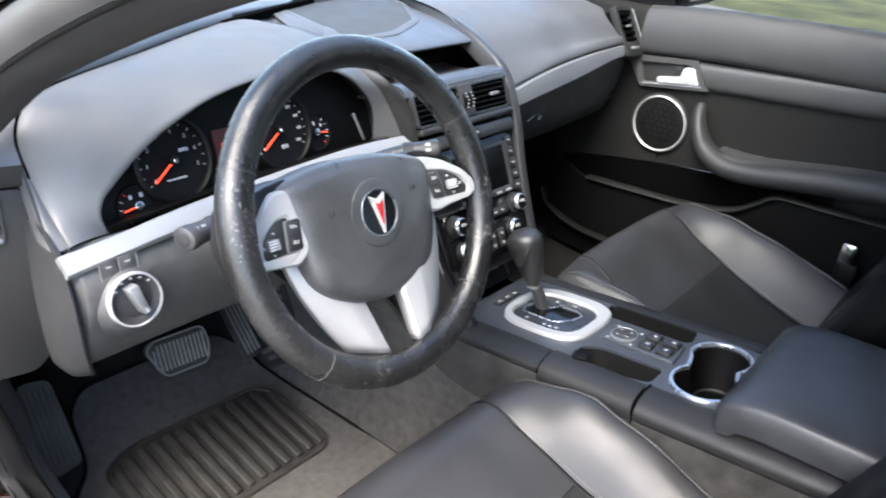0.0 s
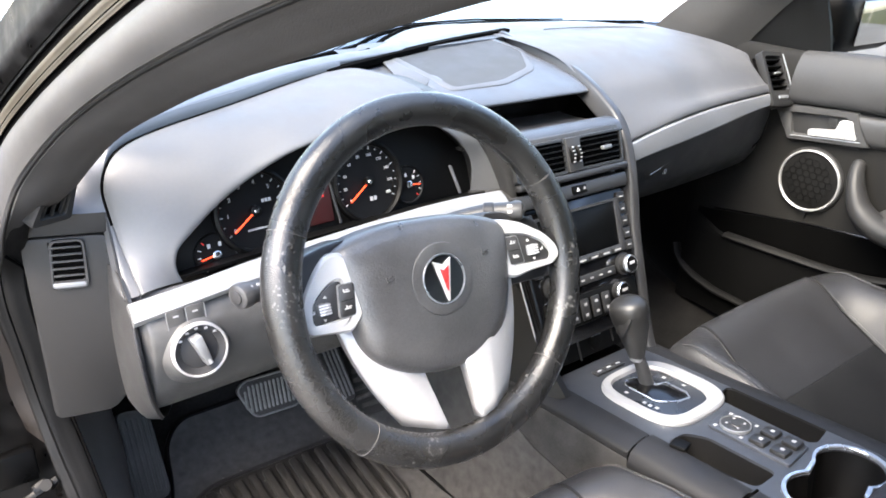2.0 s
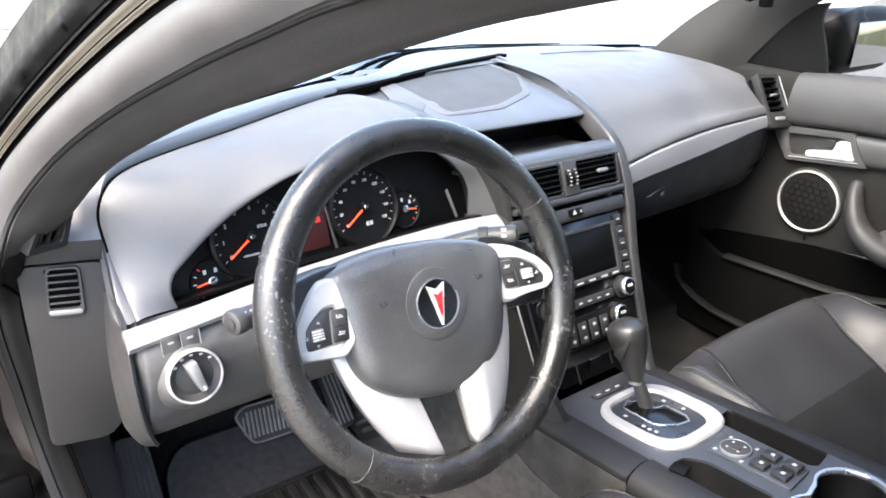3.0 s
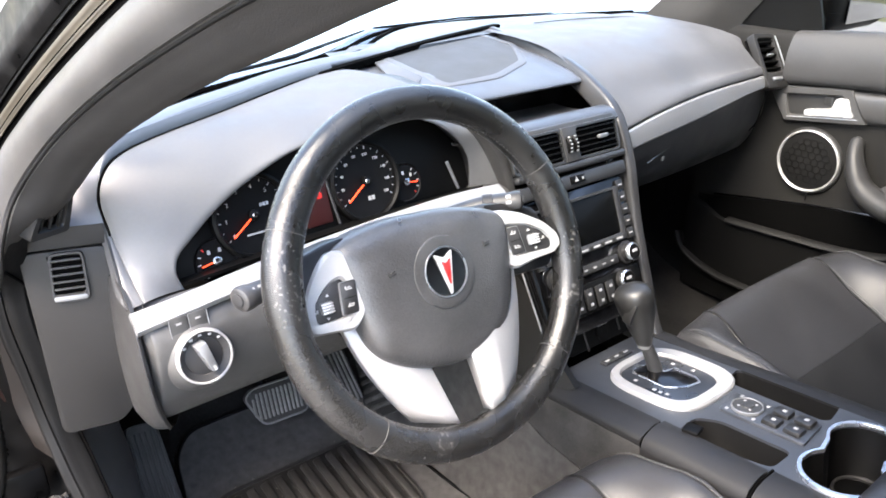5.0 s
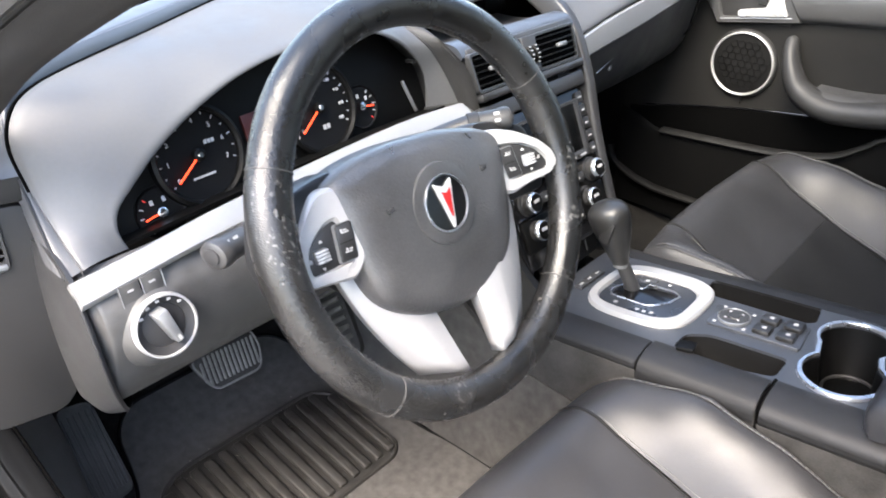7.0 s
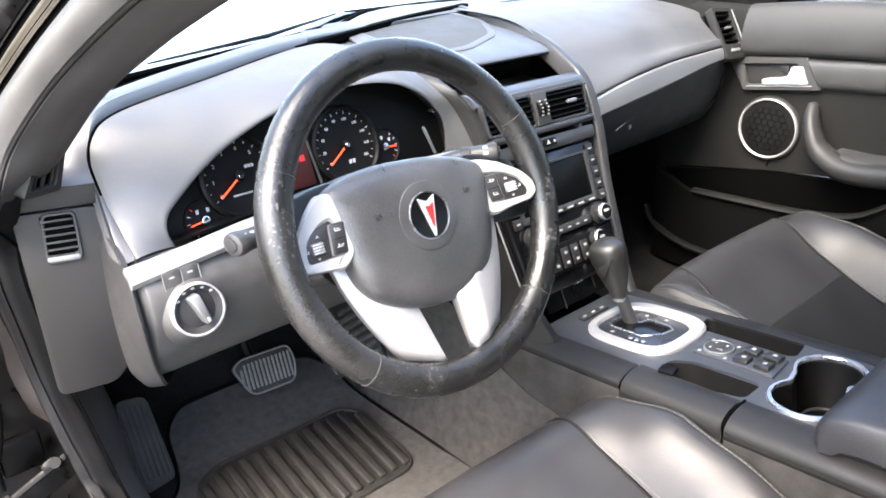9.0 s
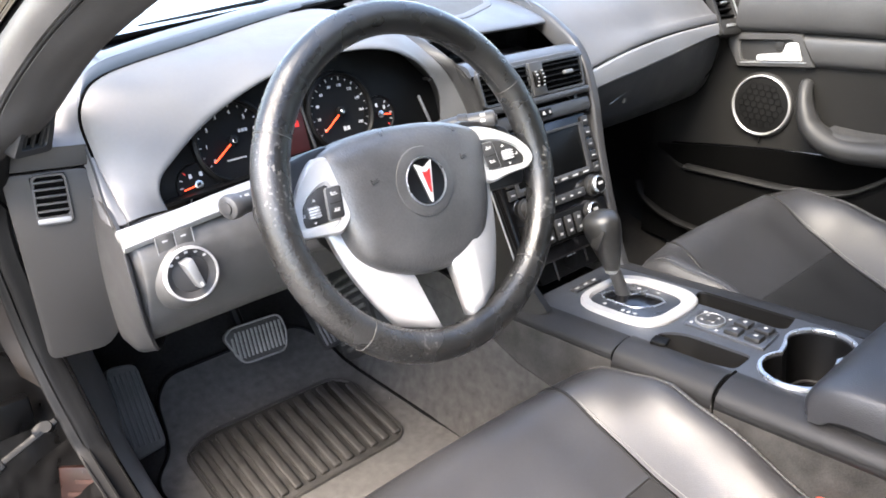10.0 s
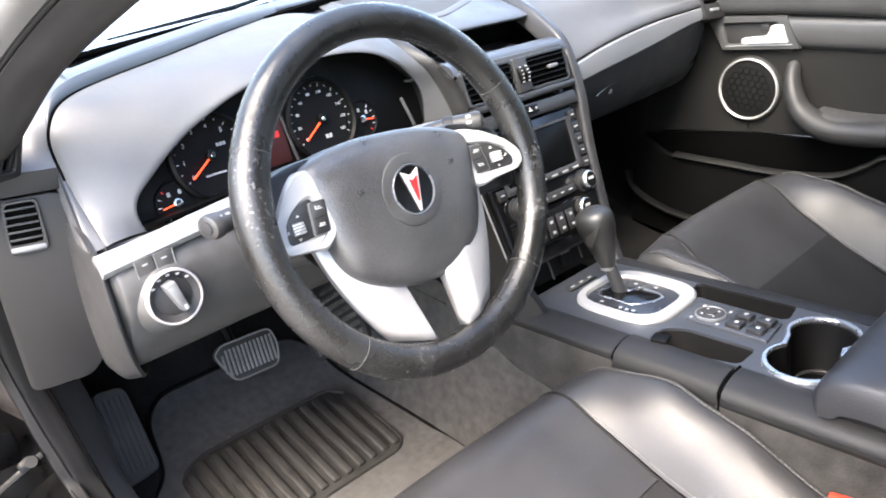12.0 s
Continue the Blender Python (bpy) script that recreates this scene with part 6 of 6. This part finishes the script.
    part("back_shell", rbox((0, .33, -.05), (.44, .62, .08), .04, mb), DARK, s)
    hr = part("headrest", rbox((0, .76, .0), (.26, .19, .10), .045, mb, seg=4), LEATHER, s)
    for x in (-.06, .06):
        part("post", tube([mb @ Vector((x, .60, -.02)), mb @ Vector((x, .70, 0))], .006, 8), CHROME, hr)
    return s


seat(-.370, -.035, "black leather driver's seat with matt fabric centre",
     [.462, .490, .507, .513, .499, .467, .447, .430, .420], [.0, .002, .012, .038, .074, .078, .058, .05, .04], .195)
seat(.395, .058, "black leather passenger seat with matt fabric centre",
     [.512, .544, .550, .541, .514, .464, .426, .396, .386], [-.012, -.002, .016, .042, .070, .090, .094, .085, .07], .172)

# buckle beside the driver's seat
bk = thing("seat_belt_buckle", "black seat belt buckle with a red release button", "seat belt buckle", at=(-.122, -.41, .49))
mbk = basis((-.124, -.411, .496), (.30, -.95, .05), (.25, .1, .95))
part("buckle_body", rbox((0, -.036, -.002), (.052, .07, .022), .006, mbk), DARK, bk)
part("release_button", rbox((0, .002, .004), (.046, .020, .018), .004, mbk), REDBUCKLE, bk, "red release button")
part("button_label", rbox((0, .002, .0135), (.026, .006, .0006), 0, mbk), MARK, bk)
bk2 = thing("seat_belt_buckle", "chrome and black belt anchor beside the passenger seat", "seat belt buckle", at=(.66, -.33, .53))
part("anchor_tongue", rbox((.672, -.318, .545), (.02, .03, .05), .006), CHROME, bk2)
part("anchor_body", rbox((.672, -.325, .505), (.03, .04, .05), .006), DARK, bk2)


# ---- floor mat, pedals ----
def mat_z(y):
    return max(.274 + .15 * (y - .2), float(np.interp(y, [.28, .42, .52, .64], [.28, .308, .349, .45])))


fm = thing("floor_mat", "dusty black carpet floor mat with a ribbed rubber heel pad", "floor mat", at=(-.40, .25, .28))
# mat cut short of the pedals; black carpet beyond stands in for shade
MATO = round_outline([(-.60, .02), (-.17, .02), (-.172, .16), (-.208, .40), (-.217, .475), (-.25, .52), (-.50, .52), (-.535, .485), (-.548, .42), (-.560, .385), (-.60, .345)], .03, 4)
bm = bmesh.new()
o = np.array(MATO)
c = o.mean(0)
V = [[bm.verts.new((*(c + (p - c) * f), mat_z((c + (p - c) * f)[1]) + dz)) for p in o] for f, dz in ((1.0, -.012), (1.0, -.003), (.99, .001), (.97, 0), (.9, 0), (.82, 0), (.74, 0), (.66, 0), (.58, 0), (.5, 0), (.4, 0), (.2, 0), (.01, 0))]
for a, b in zip(V, V[1:]):
    for i in range(len(o)):
        bm.faces.new((a[i], a[(i + 1) % len(o)], b[(i + 1) % len(o)], b[i]))
part("mat_carpet", bm, CARPETMAT, fm)
part("mat_binding", tube([(x, y, mat_z(y) - .001) for x, y in MATO], .004, 6, closed=True), DARK, fm)
PAD = round_outline([(-.545, .195), (-.232, .195), (-.236, .345), (-.265, .378), (-.50, .382), (-.545, .36)], .035, 6)
mpad = basis((0, .2, mat_z(.2)), (1, 0, 0), (0, 1, .15))
pad = part("heel_pad", plate([(x, (y - .2) * 1.011) for x, y in PAD], mpad, -.002, .0015, .001), MATRUB, fm, "ribbed dusty rubber heel pad")
part("heel_pad_rim", tube([mpad @ Vector((x, (y - .2) * 1.011, .002)) for x, y in PAD], .0035, 6, closed=True), MATRUB, pad)
for i in range(13):
    x = -.532 + i * .0238
    y1 = .372 - (.02 if i > 11 else 0) - (.012 if i == 0 else 0)
    b = rbox((x, (.205 + y1) / 2 - .2, .0032), (.0150, y1 - .207, .0088), .0042, mpad, seg=3)
    part("rib", b, MATRUB, pad)

rest = thing("foot_rest", "ribbed black plastic foot rest on the toe board", "foot rest", at=(-.59, .45, .38))
mr = basis((-.578, .455, .382), (1, .0, -.05), (0, .62, .78))
part("rest_plate", plate(round_outline([(-.030, -.098), (.026, -.090), (.021, .048), (-.025, .054)], .012, 3), mr, -.03, 0, .004), DARKGREY, rest)
part("rest_rim", tube([mr @ Vector((*p, .0005)) for p in round_outline([(-.029, -.097), (.025, -.089), (.020, .047), (-.024, .053)], .012, 3)], .0013, 6, closed=True), DARKGREY, rest)
for i in range(6):
    part("rib", rbox((-.0215 + i * .0080, -.020, .001), (.0036, .118, .005), .0014, mr), DARKGREY, rest)

brake = thing("brake_pedal", "worn ribbed grey rubber brake pedal", "pedal", at=(-.37, .41, .42))
mbp = basis((-.384, .402, .430), (1, 0, -.06), (0, .42, .9))
part("pad", plate(round_outline([(-.053, .018), (-.030, -.032), (.048, -.032), (.056, .0), (.050, .030), (-.038, .030)], .012, 4), mbp, -.012, 0, .003), PEDALDARK, brake)
for i in range(13):
    part("rib", rbox((-.040 + i * .0072, -.001, .0005), (.0038, .05 - (.02 if i < 1 else .006), .004), .0013, mbp), PEDAL, brake)
part("arm", tube(spline([mbp @ Vector(p) for p in ((-.01, .0, -.012), (-.012, .05, -.03), (-.015, .20, -.06))], 4), .009, 8), DARK, brake)

gas = thing("accelerator_pedal", "long ribbed grey accelerator pedal", "pedal", at=(-.22, .44, .38))
mgp = basis((-.212, .440, .375), (1, .12, 0), (0, .62, .78))
part("pad", plate(round_outline([(-.038, -.040), (-.001, -.042), (.003, .085), (-.036, .085)], .012, 3), mgp, -.012, 0, .003), PEDALDARK, gas)
for i in range(4):
    part("rib", rbox((-.031 + i * .0085, .022, .0005), (.004, .11, .003), .001, mgp), PEDAL, gas)
part("pad_rim", tube([mbp @ Vector((*p, .0)) for p in round_outline([(-.053, .018), (-.030, -.032), (.048, -.032), (.056, .0), (.050, .030), (-.038, .030)], .012, 4)], .0016, 6, closed=True), PEDAL, brake)
scuff = thing("scuff_pad", "ribbed grey rubber scuff pad on the tunnel carpet", "scuff pad", at=(-.17, .44, .385))
sn = Vector((-.92, -.12, .37)).normalized()
su = Vector((.313, -.679, .564)).normalized()
msc = basis((-.176, .432, .388), su, sn.cross(su))
part("pad", plate(round_outline([(-.050, -.085), (.046, -.085), (.046, .085), (-.050, .085)], .022, 5), msc, -.012, -.001, .002), MATRUB, scuff)
for i in range(9):
    part("rib", rbox((-.002, -.066 + i * .0165, .0015), (.084 - (.02 if i in (0, 8) else 0), .0085, .006), .0025, msc), SCUFF, scuff)

rng = random.Random(5)
cr = bmesh.new()
for i in range(45):
    x, y = rng.uniform(-.55, -.2), .2 + .2 * rng.random() ** 1.2
    s_ = rng.uniform(.0005, .0013)
    rbox((0, 0, 0), (s_ * rng.uniform(1, 3.5), s_, s_), .0002, pose(x, y, mat_z(y) + .0085, rng.uniform(0, 60), 0, rng.uniform(0, 180)), cr, 1)
crumbs = part("crumbs", cr, CRUMB)
tagged(crumbs, "pale crumbs and grit scattered on the floor mat", "crumbs", kind="stuff")


# ---- passenger door ----
door = thing("passenger_door", "closed passenger door with dark grey trim, speaker and armrest", "car door", at=(.80, -.2, .6))
DX = .738


def dp(y, z, d=0.0):  # a place on the door panel; d: out of it
    return (DX - d + .02 * max(0, y - .2), y, z)


rows = [[dp(y, z, d) for y in (.42, .25, .1, -.1, -.4, -.8)] for z, d in ((.30, .0), (.42, .0), (.52, .0), (.60, .0), (.70, .0), (.78, .002), (.83, .002), (.84, .002), (.88, .002), (.92, -.006), (.925, -.03), (.92, -.06))]
part("panel", loft(rows, 3, 4), DOORMAT, door)
rows = [[dp(y, z + float(np.interp(y, [-.8, -.1, .1, .285], [.040, .021, .010, -.009])), d) for y in (.240, .1, -.1, -.4, -.8)] for z, d in ((.828, .010), (.838, .020), (.872, .024), (.905, .018), (.930, .002), (.932, -.03))]
part("upper_pad", loft(rows, 3, 4), DOORPAD, door, "dark grey padded door top")
mh = basis(dp(.152, .800, .008), (0, -1, 0), (0, 0, 1))
bez = ring_plate(round_outline([(-.118, .016), (.053, .036), (.093, -.026), (-.072, -.049)], .004, 3), round_outline([(-.078, .006), (.036, .021), (.067, -.015), (-.066, -.036)], .006, 3), mh, -.008, .006, .003)
hb = part("handle_bezel", bez, MIDPAD, door, "grey handle surround")
part("handle_recess", rbox((-.004, -.006, -.006), (.15, .062, .004), .001, mh), ARMDOOR, hb)
part("door_handle", plate(round_outline([(-.031, -.031), (.066, -.017), (.050, .018), (.028, .015), (.023, -.006), (-.033, -.019)], .004, 3), mh, -.002, .010, .004), CHROMEBRIGHT, hb, "bright silver door handle")
part("lock_button", rbox((.010, .006, -.002), (.018, .016, .006), .002, mh), ARMDOOR, hb)
part("bezel_line", tube([mh @ Vector(p) for p in ((-.066, -.040, .0062), (.0, -.0295, .0066), (.074, -.019, .0062))], .0016, 6), GREYMET, hb, "thin bright line under the handle")
msp = basis(dp(.158, .676, .004), (0, -1, 0), (0, 0, 1))
spk = part("door_speaker", lathe([(.0, .006), (.03, .0055), (.056, .004), (.061, .002)], msp, 40), GRILLE, door, "round black speaker grille with silver ring")
part("speaker_ring", lathe([(.0605, .001), (.0612, .006), (.0632, .0078), (.0652, .0065), (.0660, -.002)], msp, 56), SILVER, spk, "silver speaker ring")
part("speaker_surround", lathe([(.0658, .002), (.0668, .004), (.0690, .003), (.0705, -.004)], msp, 48), ARMDOOR, spk)
hexes = bmesh.new()
for i in range(-3, 4):
    for j in range(-3, 4):
        x, y = (i + .5 * (j % 2)) * .015, j * .013
        if x * x + y * y < .049 ** 2:
            tube([msp @ Vector((x + .008 * math.cos(a), y + .008 * math.sin(a), .006)) for a in np.linspace(0, 2 * math.pi, 6, endpoint=False)], .0006, 4, closed=True, up=(-1, 0, .1), bm=hexes)
part("grille_pattern", hexes, DARK, spk)
part("panel_split", rbox((.012, -.074, .002), (.002, .018, .002), 0, msp), GLOSS, door)
# grab armrest
ar = spline([dp(.066, .748, .012), dp(.061, .725, .028), dp(.046, .690, .040), dp(.020, .658, .046), dp(-.03, .638, .05), dp(-.10, .642, .05), dp(-.22, .665, .05), dp(-.40, .690, .05), dp(-.7, .72, .05)], 6)
part("armrest", sweep(ar, circle(1, 14, 1.25), up=(1, 0, 0), scale=[np.interp(i / (len(ar) - 1), [0, .04, .15, .4, 1], [.006, .0125, .0150, .0230, .029]) for i in range(len(ar))]), ARMDOOR, door, "padded dark grey grab armrest")
rows = [[dp(y, z0 + dz, d) for y, z0 in ((.0, .652), (-.1, .655), (-.3, .690), (-.6, .72))] for dz, d in ((.0, .07), (.012, .055), (.014, .02), (.014, .0))]
part("armrest_top", loft(rows, 3, 3), DOORPAD, door)
RIMZ = ((.40, .54), (.351, .525), (.293, .506), (.169, .514), (.034, .524), (-.062, .544), (-.116, .578), (-.153, .605), (-.248, .610), (-.342, .615), (-.7, .63))
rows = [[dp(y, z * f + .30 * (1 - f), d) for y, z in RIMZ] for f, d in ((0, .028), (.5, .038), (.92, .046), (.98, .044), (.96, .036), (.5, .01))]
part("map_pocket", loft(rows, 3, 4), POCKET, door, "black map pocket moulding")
# near-black sheet in place of the shade behind the pocket
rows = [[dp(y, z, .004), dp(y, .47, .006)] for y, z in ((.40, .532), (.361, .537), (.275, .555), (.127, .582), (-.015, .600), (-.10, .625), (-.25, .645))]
part("pocket_shade", loft(rows, 3, 3), PITCH, door, "black sheet painting the shade behind the map pocket")
part("pocket_rim", sweep(spline([dp(y, z, .042) for y, z in RIMZ[2:]], 5), circle(.007, 12, .015), up=(1, 0, 0)), RIMDOOR, door, "grey rounded rim of the map pocket")
rows = [[dp(y, z + .08 * (.08 - y), d) for y in (y0, .04, -.1, -.4, -.8)] for z, d, y0 in ((.772, .002, .056), (.782, .014, .063), (.805, .017, .078), (.826, .014, .092), (.834, .004, .097))]
part("mid_pad", loft(rows, 3, 4), MIDPAD, door, "grey padded band below the door top")
part("split_line", tube([dp(.361, .541, .002), dp(.275, .559, .002), dp(.127, .586, .003), dp(-.015, .603, .003)], .002, 6), GLOSS, door)
part("door_shell", sheet([[(.84, y, .30) for y in (.45, 0, -.9)], [(.90, y, .6) for y in (.45, 0, -.9)], [(.86, y, .915) for y in (.45, 0, -.9)]], 3, 3, (.01, 0, 0)), PAINT, door)
pw = part("door_window", loft([[(.815, .36, .925), (.815, .0, .93), (.815, -.9, .94)], [(.77, .18, 1.06), (.77, -.1, 1.08), (.77, -.9, 1.08)], [(.69, -.18, 1.21), (.69, -.3, 1.23), (.69, -.9, 1.24)]], 4, 4), DOORGLASS, door)

wing = thing("wing_mirror", "silver and black passenger wing mirror outside the window", "wing mirror", at=(1.0, .23, .95))
part("mirror_housing", rbox((1.02, .29, .972), (.30, .10, .145), .045, seg=4), DARK, wing)
part("mirror_face", rbox((1.035, .237, .972), (.205, .006, .095), .003), MIRRORDIM, wing)
part("mirror_arm", rbox((.91, .28, .935), (.10, .05, .03), .012), DARK, wing)

# ---- open driver's door edge, hinges, strap, cable boot ----
ddoor = thing("driver_door", "glossy black driver's door standing wide open", "car door", at=(-.95, .45, .6))
md_ = basis((-.775, .425, .0), (-.94, -.34, 0), (0, 0, 1))  # along the door, up, towards its outer side
part("door_body", rbox((.53, .58, .05), (1.06, .72, .09), .012, md_), JAMB, ddoor, "black painted door shell")
part("inner_card", rbox((.58, .57, -.006), (.90, .62, .03), .012, md_), DOORMAT, ddoor, "black inner door card")
part("door_armrest", rbox((.62, .63, -.04), (.45, .05, .05), .015, md_), DOORMAT, ddoor)
part("outer_skin", rbox((.53, .58, .10), (1.06, .74, .012), .004, md_), PAINT, ddoor)
strap = thing("door_check_strap", "greasy bare steel door check strap", "door strap", at=(-.75, .27, .47))
ms_ = basis((-.754, .268, .507), (-.90, .05, -.42), (-.25, .75, .6))
part("strap_bar", rbox((0, 0, 0), (.085, .0085, .005), .0018, ms_), STRAPMET, strap)
part("strap_tooth", rbox((-.022, .004, 0), (.018, .013, .008), .003, ms_), STRAPMET, strap)
part("strap_bracket", rbox((.036, 0, 0), (.016, .017, .010), .004, ms_), STRAPMET, strap)
part("strap_rivet", tube([ms_ @ Vector((.002, 0, .001)), ms_ @ Vector((.002, 0, .0045))], .0035, 10), STEEL, strap)
part("strap_roller", tube([ms_ @ Vector((-.03, 0, -.008)), ms_ @ Vector((-.03, 0, .008))], .007, 10), STEEL, strap)
boot = thing("cable_boot", "grey ribbed rubber cable boot at the hinge", "cable boot", at=(-.775, .30, .58))
bp = spline([(-.760, .335, .640), (-.764, .33, .612), (-.768, .328, .571), (-.777, .328, .532), (-.787, .33, .505)], 8)
part("boot_tube", sweep(bp, circle(1, 12), up=(1, 0, 0), scale=[.0070 + .0014 * (i % 2) for i in range(len(bp))]), BOOTMAT, boot)
for z in (.74, .50):
    h = thing("hinge", "black and bare metal door hinge", "hinge", group="door hinges", at=(-.76, .36, z))
    part("hinge_leaf", rbox((-.752, .345, z), (.05, .018, .05), .006), JAMB, h)
    part("hinge_pin", tube([(-.785, .335, z - .035), (-.785, .335, z + .035)], .006, 10, up=(1, 0, 0)), STEEL, h)
# beige sheet paints the ground's reflection in the glossy jamb
rows = [[(-.736, .331, .735), (-.734, .331, .737)], [(-.739, .335, .700), (-.733, .333, .700)], [(-.739, .336, .650), (-.726, .332, .650)], [(-.740, .336, .615), (-.722, .326, .607)], [(-.732, .322, .566), (-.717, .295, .556)]]
patch = part("flange_reflection_patch", sheet(rows, 4, 3, (0, .004, 0)), FLANGEDIM)
tagged(patch, "dull beige patch painting the reflected ground on the door flange", "body flange", kind="structure")
redm = part("red_flange_mark", sheet([[(-.760, .338, .718), (-.758, .338, .719)], [(-.760, .338, .690), (-.754, .338, .690)], [(-.757, .338, .660), (-.750, .338, .660)], [(-.748, .338, .630), (-.746, .338, .630)]], 3, 2, (0, .003, 0)), BROWNRED)
tagged(redm, "narrow red mark on the flange", "body flange", kind="structure")
ob = part("lower_fender", sheet([[(-.70, .30, .47), (-.70, .10, .44), (-.70, -.8, .44)], [(-.78, .36, .36), (-.77, .10, .34), (-.77, -.8, .34)], [(-.79, .40, .07), (-.79, .10, .07), (-.79, -.8, .07)]], 4, 3, (.01, 0, 0)), JAMB)
tagged(ob, "dull black painted lower sill", "car body", kind="structure")
sensor = thing("door_switch_plate", "glossy brown-red plate with its reflection painted as stripes at the sill corner", "metal plate", at=(-.715, .25, .43))
part("plate", rbox((0, 0, 0), (.07, .05, .008), .003, basis((-.705, .232, .440), (.75, -.62, .0), (.1, .25, .9))), BROWNRED, sensor)
# stripes put the glossy plate's orange reflection into colour
for i in range(2):
    part("stripe", rbox((.004 * i, -.010 + i * .016, .0045), (.05 - .012 * i, .005, .001), 0, basis((-.705, .232, .440), (.75, -.62, .0), (.1, .25, .9))), STREAKORANGE, sensor)

# ---- outer skin that closes the car ----
for sx, nm in ((-1, "front_wing_driver_side"), (1, "front_wing_passenger_side")):
    x0 = CX + sx * .84
    rows = [[(x0 - sx * .10, y, z) for y, z in ((.55, .86), (1.0, .88), (1.5, .87), (1.86, .83))],
            [(x0 - sx * .01, y, z) for y, z in ((.55, .83), (1.0, .85), (1.5, .83), (1.88, .79))],
            [(x0 + sx * .03, y, z) for y, z in ((.50, .62), (1.0, .62), (1.5, .60), (1.90, .58))],
            [(x0, y, z) for y, z in ((.50, .24), (1.0, .24), (1.5, .24), (1.88, .26))]]
    ob = part(nm, sheet(rows, 4, 4, (-sx * .008, 0, 0)), PAINT)
    tagged(ob, "glossy black front wing beside the bonnet", "car body", kind="structure")
ob = part("front_end", sheet([[(x, y, .85) for x, y in ((-.80, 1.84), (-.4, 1.93), (CX, 1.95), (.45, 1.93), (.85, 1.84))], [(x, y + .06, .58) for x, y in ((-.82, 1.86), (-.4, 1.97), (CX, 2.0), (.45, 1.97), (.87, 1.86))], [(x, y, .22) for x, y in ((-.80, 1.84), (-.4, 1.93), (CX, 1.95), (.45, 1.93), (.85, 1.84))]], 4, 4, (0, -.01, 0)), PAINT)
tagged(ob, "glossy black front end of the car", "car body", kind="structure")
rows = []
for x in np.linspace(-.60, .65, 7):
    k = ((x - CX) / .62) ** 2
    rows.append([(x, -.18 - .15 * k, 1.305 - .045 * k), (x, -.5, 1.345 - .065 * k), (x, -1.0, 1.375 - .075 * k), (x, -1.72, 1.30 - .065 * k)])
ob = part("roof_skin", sheet(rows, 3, 4, (0, 0, .006)), PAINT)
tagged(ob, "glossy black roof skin", "car roof", kind="structure")
ob = part("rear_deck", sheet([[(x, -1.74, .93) for x in (-.76, CX, .80)], [(x, -2.2, .93) for x in (-.78, CX, .82)], [(x, -2.5, .88) for x in (-.76, CX, .80)], [(x, -2.55, .30) for x in (-.76, CX, .80)]], 4, 4, (0, 0, -.008)), PAINT)
tagged(ob, "glossy black boot lid and tail", "car body", kind="structure")
